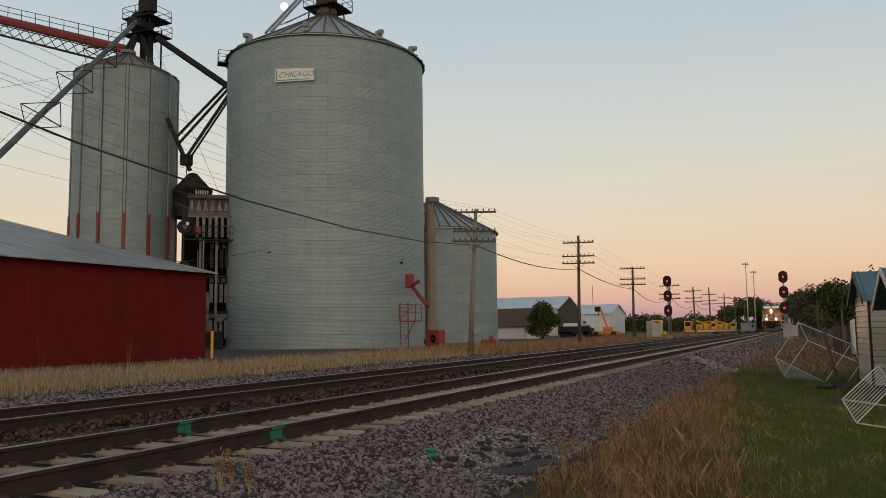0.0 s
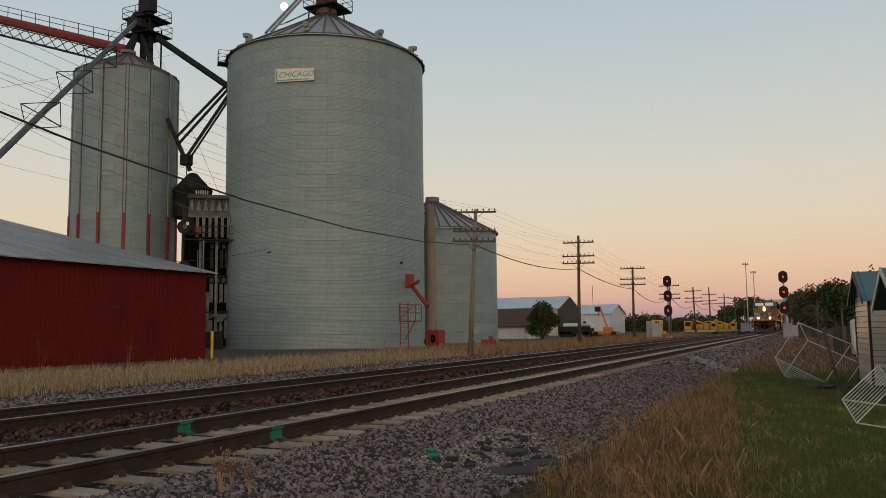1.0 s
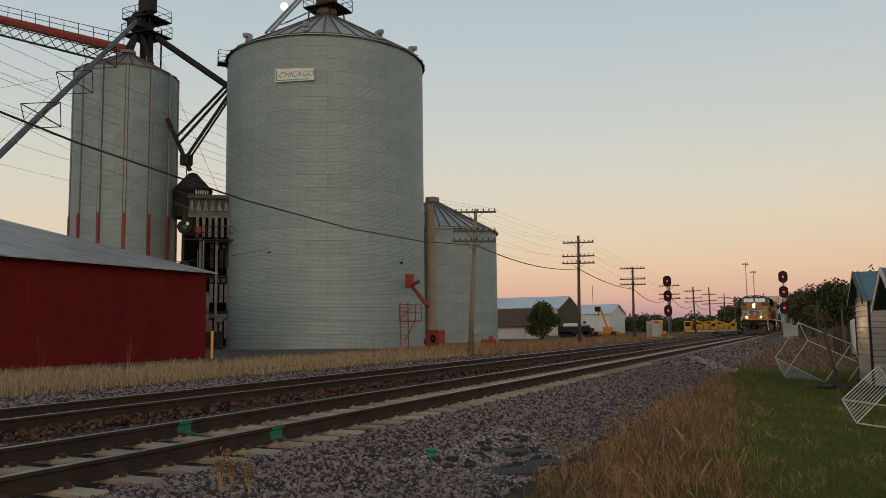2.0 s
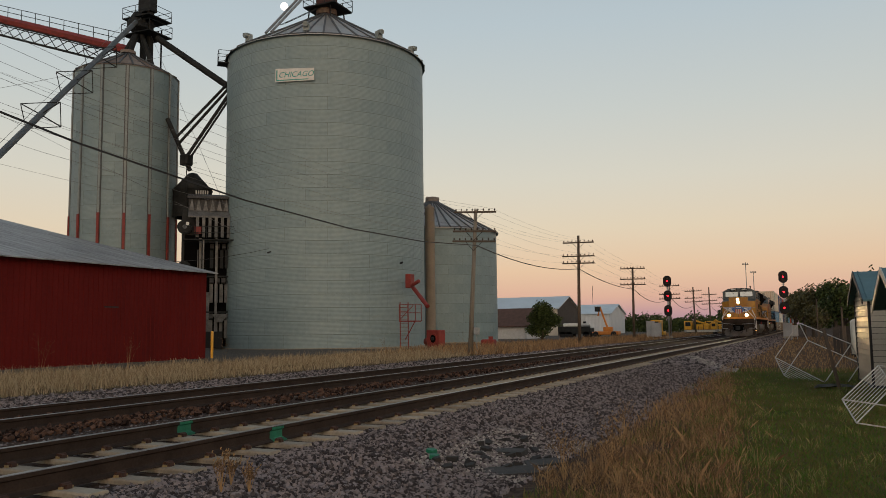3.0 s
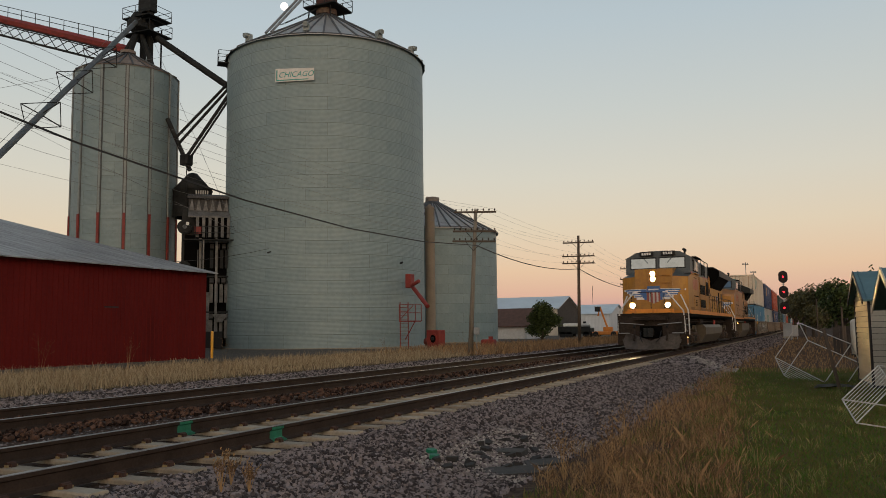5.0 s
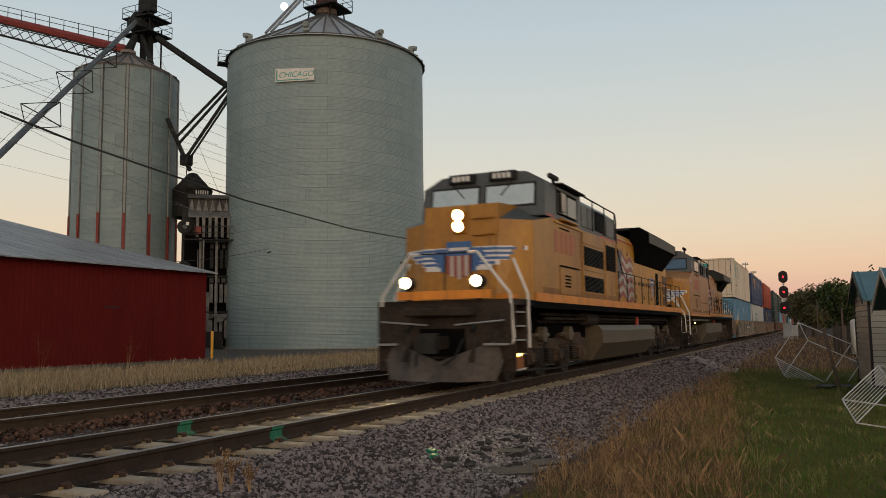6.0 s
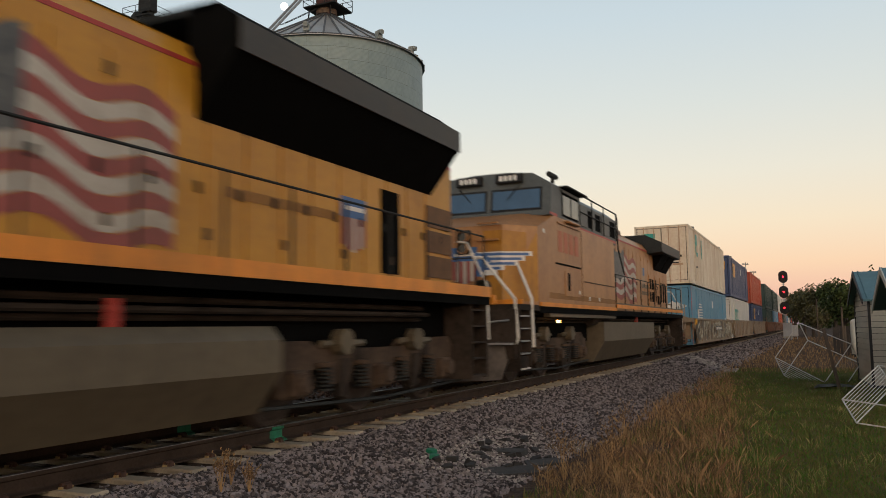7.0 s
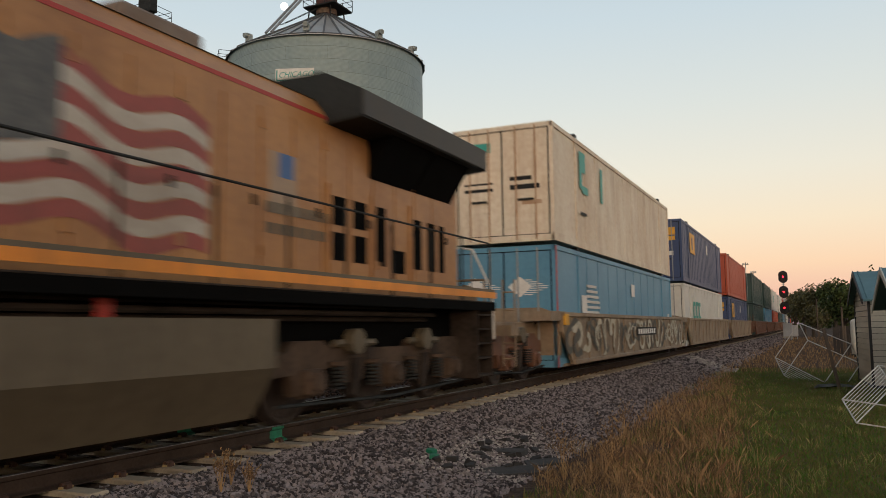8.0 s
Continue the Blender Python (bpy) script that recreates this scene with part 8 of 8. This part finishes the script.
def stones(name, rnd, spots, lo, hi, material, label):
    """Crushed stones: distorted little blocks, half sunk."""
    n = len(spots)
    base = np.array([(-1, -1, -1), (1, -1, -1), (1, 1, -1), (-1, 1, -1), (-1, -1, 1), (1, -1, 1), (1, 1, 1), (-1, 1, 1)], float)
    v = np.repeat(base[None], n, 0) * rnd.uniform(0.55, 1.25, (n, 8, 3))
    size = rnd.uniform(lo, hi, (n, 1, 1)) * np.array([1.0, 0.8, 0.62])
    v = v * size
    q = rnd.normal(size=(n, 4))
    q /= np.linalg.norm(q, axis=1, keepdims=True)
    w, x, y, z = q.T
    R = np.stack([np.stack([1 - 2 * (y * y + z * z), 2 * (x * y - z * w), 2 * (x * z + y * w)], -1), np.stack([2 * (x * y + z * w), 1 - 2 * (x * x + z * z), 2 * (y * z - x * w)], -1), np.stack([2 * (x * z - y * w), 2 * (y * z + x * w), 1 - 2 * (x * x + y * y)], -1)], 1)
    v = np.einsum("nij,nkj->nki", R, v) + np.array(spots)[:, None, :]
    f = np.array([(0, 3, 2, 1), (4, 5, 6, 7), (0, 1, 5, 4), (1, 2, 6, 5), (2, 3, 7, 6), (3, 0, 4, 7)])
    faces = (np.arange(n)[:, None, None] * 8 + f[None]).reshape(-1, 4)
    me = quads_mesh(name, v.reshape(-1, 3).tolist(), faces.tolist(), material)
    tagged(new(name, me), label, "stones", kind="stuff")


def on_ground(rnd, n, x0, x1, y0, y1, near=True, keep=None):
    out = []
    while len(out) < n:
        x = rnd.uniform(x0, x1)
        f = rnd.random()
        y = y0 * (y1 / y0) ** f if near else rnd.uniform(y0, y1)
        if keep is None or keep(x, y):
            out.append((x, y, height(x, y)))
    return out


def clear_of_ties(x, y):
    for c in (-LC, -LF):
        for s in (-0.7525, 0.7525):
            if abs(x - c - s) < 0.12:
                return False
    if abs(x + LC) < 1.32:
        k = ((y - (5.1055 - 0.6096 * 14)) / 0.6096) % 1.0
        return 0.24 < k < 0.76
    return True


rs = np.random.RandomState(4)
bed = on_ground(rs, 42000, -5.75, -3.1, 4.5, 34) + on_ground(rs, 6000, -3.9, -2.9, 5, 30)
bed += [(x, y, z - 0.02) for x, y, z in on_ground(rs, 18000, -9.7, -5.5, 3.0, 40, True, clear_of_ties)]
stones("ballast_stones", rs, bed, 0.011, 0.031, M["stone"], "grey and purplish crushed stone of the railway bed")
far_bed = on_ground(rs, 7000, -5.8, -3.1, 30, 120)
stones("ballast_stones", rs, far_bed, 0.045, 0.08, M["stone"], "crushed stone shoulder further along the line")
far = on_ground(rs, 14000, -19.0, -12.4, 6, 75)
rusty = on_ground(rs, 7000, -12.5, -9.6, 4, 50, True, clear_of_ties)
stones("rusty_stones", rs, [(x, y, z + 0.03) for x, y, z in rusty], 0.016, 0.04, M["stone_rusty"], "rust-stained crushed stone between the far rails")
stones("ballast_stones", rs, far, 0.022, 0.05, M["stone"], "crushed stone shoulder beyond the far track")
wash = [(x, y, z + 0.01) for x, y, z in on_ground(rs, 1500, -5.4, -2.8, 30.2, 37.5, True, lambda x, y: abs(y - (37.0 + (x + 5.4) * -2.6)) < 0.9 + 0.6 * noise.noise((x * 2, y, 1)))]
stones("pale_chippings", rs, wash, 0.03, 0.07, M["pale_stone"], "pale broken concrete spilled on the shoulder")
patch = on_ground(rs, 2200, -4.4, -3.0, 8.3, 11.5)
stones("pale_chippings", rs, patch, 0.012, 0.03, M["pale_stone"], "pale gravel chippings scattered at the grass edge")


def slabs():
    for x, y, w, d, rz in ((-3.3, 8.75, 0.75, 0.45, 20), (-3.75, 9.9, 0.6, 0.3, -12), (-3.1, 9.5, 0.5, 0.35, 35)):
        s = empty("broken_slab", pose(x, y, height(x, y) + 0.0, 3, -2, rz))
        tagged(s, "broken dark asphalt slab in the gravel", "slab", group="broken slabs")
        part("slab", P([(-w / 2, -d / 2), (w / 2, -d / 2 * 0.7), (w / 2 * 0.8, d / 2), (-w / 2 * 0.9, d / 2 * 0.8)], "z", -0.05, 0.045), mat("broken_asphalt", (0.05, 0.046, 0.043), (0.028, 0.026, 0.025), 0.9, 0, 5, 50, 0.4), s)
    rn = random.Random(8)
    lump = mat("old_asphalt", (0.03, 0.029, 0.028), (0.018, 0.017, 0.017), 0.95, 0, 8, 60, 0.4)
    for k in range(26):
        x, y = rn.uniform(-4.2, -3.2), rn.uniform(8.4, 11.0)
        s = empty("asphalt_lump", pose(x, y, height(x, y), rn.uniform(-20, 20), rn.uniform(-20, 20), rn.uniform(0, 360)))
        tagged(s, "black lump of old asphalt on the ballast", "rubble", group="asphalt lumps")
        part("lump", P([(-0.07, -0.03), (0.04, -0.05), (0.075, 0.01), (0.02, 0.05), (-0.06, 0.03)], "z", -0.03, rn.uniform(0.03, 0.08)), lump, s)
    for k, (x, y) in enumerate(((-4.35, 8.95), (-4.2, 8.7))):
        s = empty("painted_stone", pose(x, y, height(x, y), 10, 5, 40 * k))
        tagged(s, "stone splashed with green marking paint", "stone", group="painted stones")
        part("stone", P([(-0.06, -0.03), (0.04, -0.05), (0.07, 0.02), (0.0, 0.05), (-0.05, 0.03)], "z", -0.01, 0.07), M["green_paint"], s)


slabs()


def blades(name, rnd, spots, h0, h1, width, lean, material, label, category="grass", curl=True):
    n = len(spots)
    p = np.array(spots)
    a = rnd.uniform(0, 2 * np.pi, n)
    hgt = rnd.uniform(h0, h1, n) * rnd.uniform(0.6, 1.0, n)
    b = rnd.uniform(0, 2 * np.pi, n)
    ln = rnd.uniform(0, lean, n) * hgt
    du = np.stack([np.cos(a), np.sin(a), np.zeros(n)], -1) * (width * rnd.uniform(0.6, 1.3, n))[:, None]
    top = p + np.stack([np.cos(b) * ln, np.sin(b) * ln, hgt], -1)
    mid = p + np.stack([np.cos(b) * ln * 0.35, np.sin(b) * ln * 0.35, hgt * 0.55], -1)
    v = np.stack([p - du, p + du, mid + du * 0.7, top, mid - du * 0.7], 1).reshape(-1, 3)
    k = np.arange(n)[:, None] * 5
    faces = (k + np.array([0, 1, 2, 3, 4])[None]).tolist()
    tagged(new(name, quads_mesh(name, v.tolist(), faces, material)), label, category, kind="stuff")


def lawn_edge(y):
    return -0.1 - 0.098 * y


def patchy(s, cut):
    return lambda x, y: noise.noise((x * s, y * s, 7.0)) > cut


straw = on_ground(rs, 17000, -3.4, 0.2, 5.0, 34, True, lambda x, y: x < lawn_edge(y) + 0.1 + 0.35 * rs.standard_normal() and noise.noise((x * 1.3, y * 0.7, 2)) > 0.25 - 0.42 * (x + 3.3) and rs.random_sample() < 0.3 + 0.5 * (x + 3.4))
blades("dry_grass", rs, straw, 0.03, 0.2, 0.0032, 1.3, M["dry_blade"], "dry straw-coloured grass along the ballast")
weeds = on_ground(rs, 6000, -3.2, -0.5, 5.0, 32, True, lambda x, y: lawn_edge(y) - 1.5 < x < lawn_edge(y) + 0.15 and noise.noise((x * 1.1, y * 0.6, 5)) > -0.15)
blades("russet_weeds", rs, weeds, 0.1, 0.38, 0.0032, 0.8, M["brown_blade"], "russet dried weeds in the grass strip", "weeds")
mixed = on_ground(rs, 5000, -2.7, 0.2, 5.0, 32, True, lambda x, y: x < lawn_edge(y) + 0.2 and noise.noise((x * 0.9, y * 0.5, 12)) > -0.05)
blades("green_weeds", rs, mixed, 0.03, 0.14, 0.005, 0.9, M["green_blade"], "green weeds among the dry grass", "weeds")
lawn = on_ground(rs, 110000, -3.4, 2.6, 5.0, 33, True, lambda x, y: x > lawn_edge(y) - 0.3 + 1.0 * noise.noise((x * 1.3, y * 0.8, 9)) + 0.35 * rs.standard_normal())
tuft = on_ground(rs, 7000, -3.2, 2.6, 5.0, 30, True, lambda x, y: x > lawn_edge(y) - 0.35 and noise.noise((x * 1.7, y * 1.1, 21)) > 0.12)
blades("grass_tufts", rs, tuft, 0.07, 0.17, 0.0035, 1.2, M["tuft_blade"], "longer pale green tufts in the lawn")
blades("lawn_grass", rs, lawn, 0.025, 0.1, 0.0042, 1.4, M["green_blade"], "short green lawn with brown patches")
verge = on_ground(rs, 30000, -28.5, -19.2, 8.0, 70, True, patchy(0.35, -0.25))
blades("dry_grass", rs, verge, 0.12, 0.55, 0.012, 0.6, M["verge_blade"], "pale dry grass verge before the silos")
brush = on_ground(rs, 16000, -27.0, -17.0, 46, 190, True, patchy(0.2, -0.4))
blades("russet_weeds", rs, brush, 0.25, 0.8, 0.02, 0.5, M["brown_blade"], "tall russet weeds under the pole line", "weeds")
back = on_ground(rs, 9000, -3.5, 3.0, 30, 110, True)
blades("dry_grass", rs, back, 0.06, 0.26, 0.01, 0.6, M["dry_blade"], "rough straw grass beyond the lawn")


def stalk_weed(x, y, h, seed, m="dry_blade", n=9):
    rn = random.Random(seed)
    w = empty("weed", pose(x, y, height(x, y)))
    tagged(w, "tall dry branching weed in the gravel", "weed", group="dry weeds")
    for k in range(n):
        a = rn.uniform(0, 6.28)
        q = Vector((0.35 * h * math.cos(a) * rn.random(), 0.35 * h * math.sin(a) * rn.random(), h * rn.uniform(0.6, 1.0)))
        bm = bmesh.new()
        mid = q * 0.5 + Vector((0, 0, 0.08 * h))
        pipe(bm, [(0, 0, 0), mid, q], 0.0026, 4)
        for j in range(5):
            p = mid.lerp(q, j / 4)
            e = p + Vector((rn.uniform(-1, 1), rn.uniform(-1, 1), rn.uniform(0.2, 1))) * 0.12 * h
            tube(bm, p, e, 0.0018, 3)
            tube(bm, e, e + Vector((0.01, 0, 0.02)), 0.005, 4)
        part("stem", bm, M[m], w)


for i, (x, y, h) in enumerate(((-4.85, 5.75, 0.36), (-4.7, 5.95, 0.28), (-4.95, 6.0, 0.3), (-2.6, 8.6, 0.55), (-2.3, 9.6, 0.6), (-1.9, 8.2, 0.55), (-2.7, 12.0, 0.6), (-1.5, 7.2, 0.45), (-0.6, 6.2, 0.35))):
    stalk_weed(x, y, h, 40 + i)
for i, (x, y, h) in enumerate(((-24.5, 17.6, 1.7), (-25.0, 20.0, 1.6), (-26.0, 25.0, 1.5), (-27.0, 32.0, 1.4), (-25.0, 24.0, 1.3), (-24.0, 40.0, 1.2), (-25.0, 45.0, 1.4), (-24.5, 56.0, 1.5))):
    stalk_weed(x, y, h, 70 + i, "dry_blade", 4)


motions()
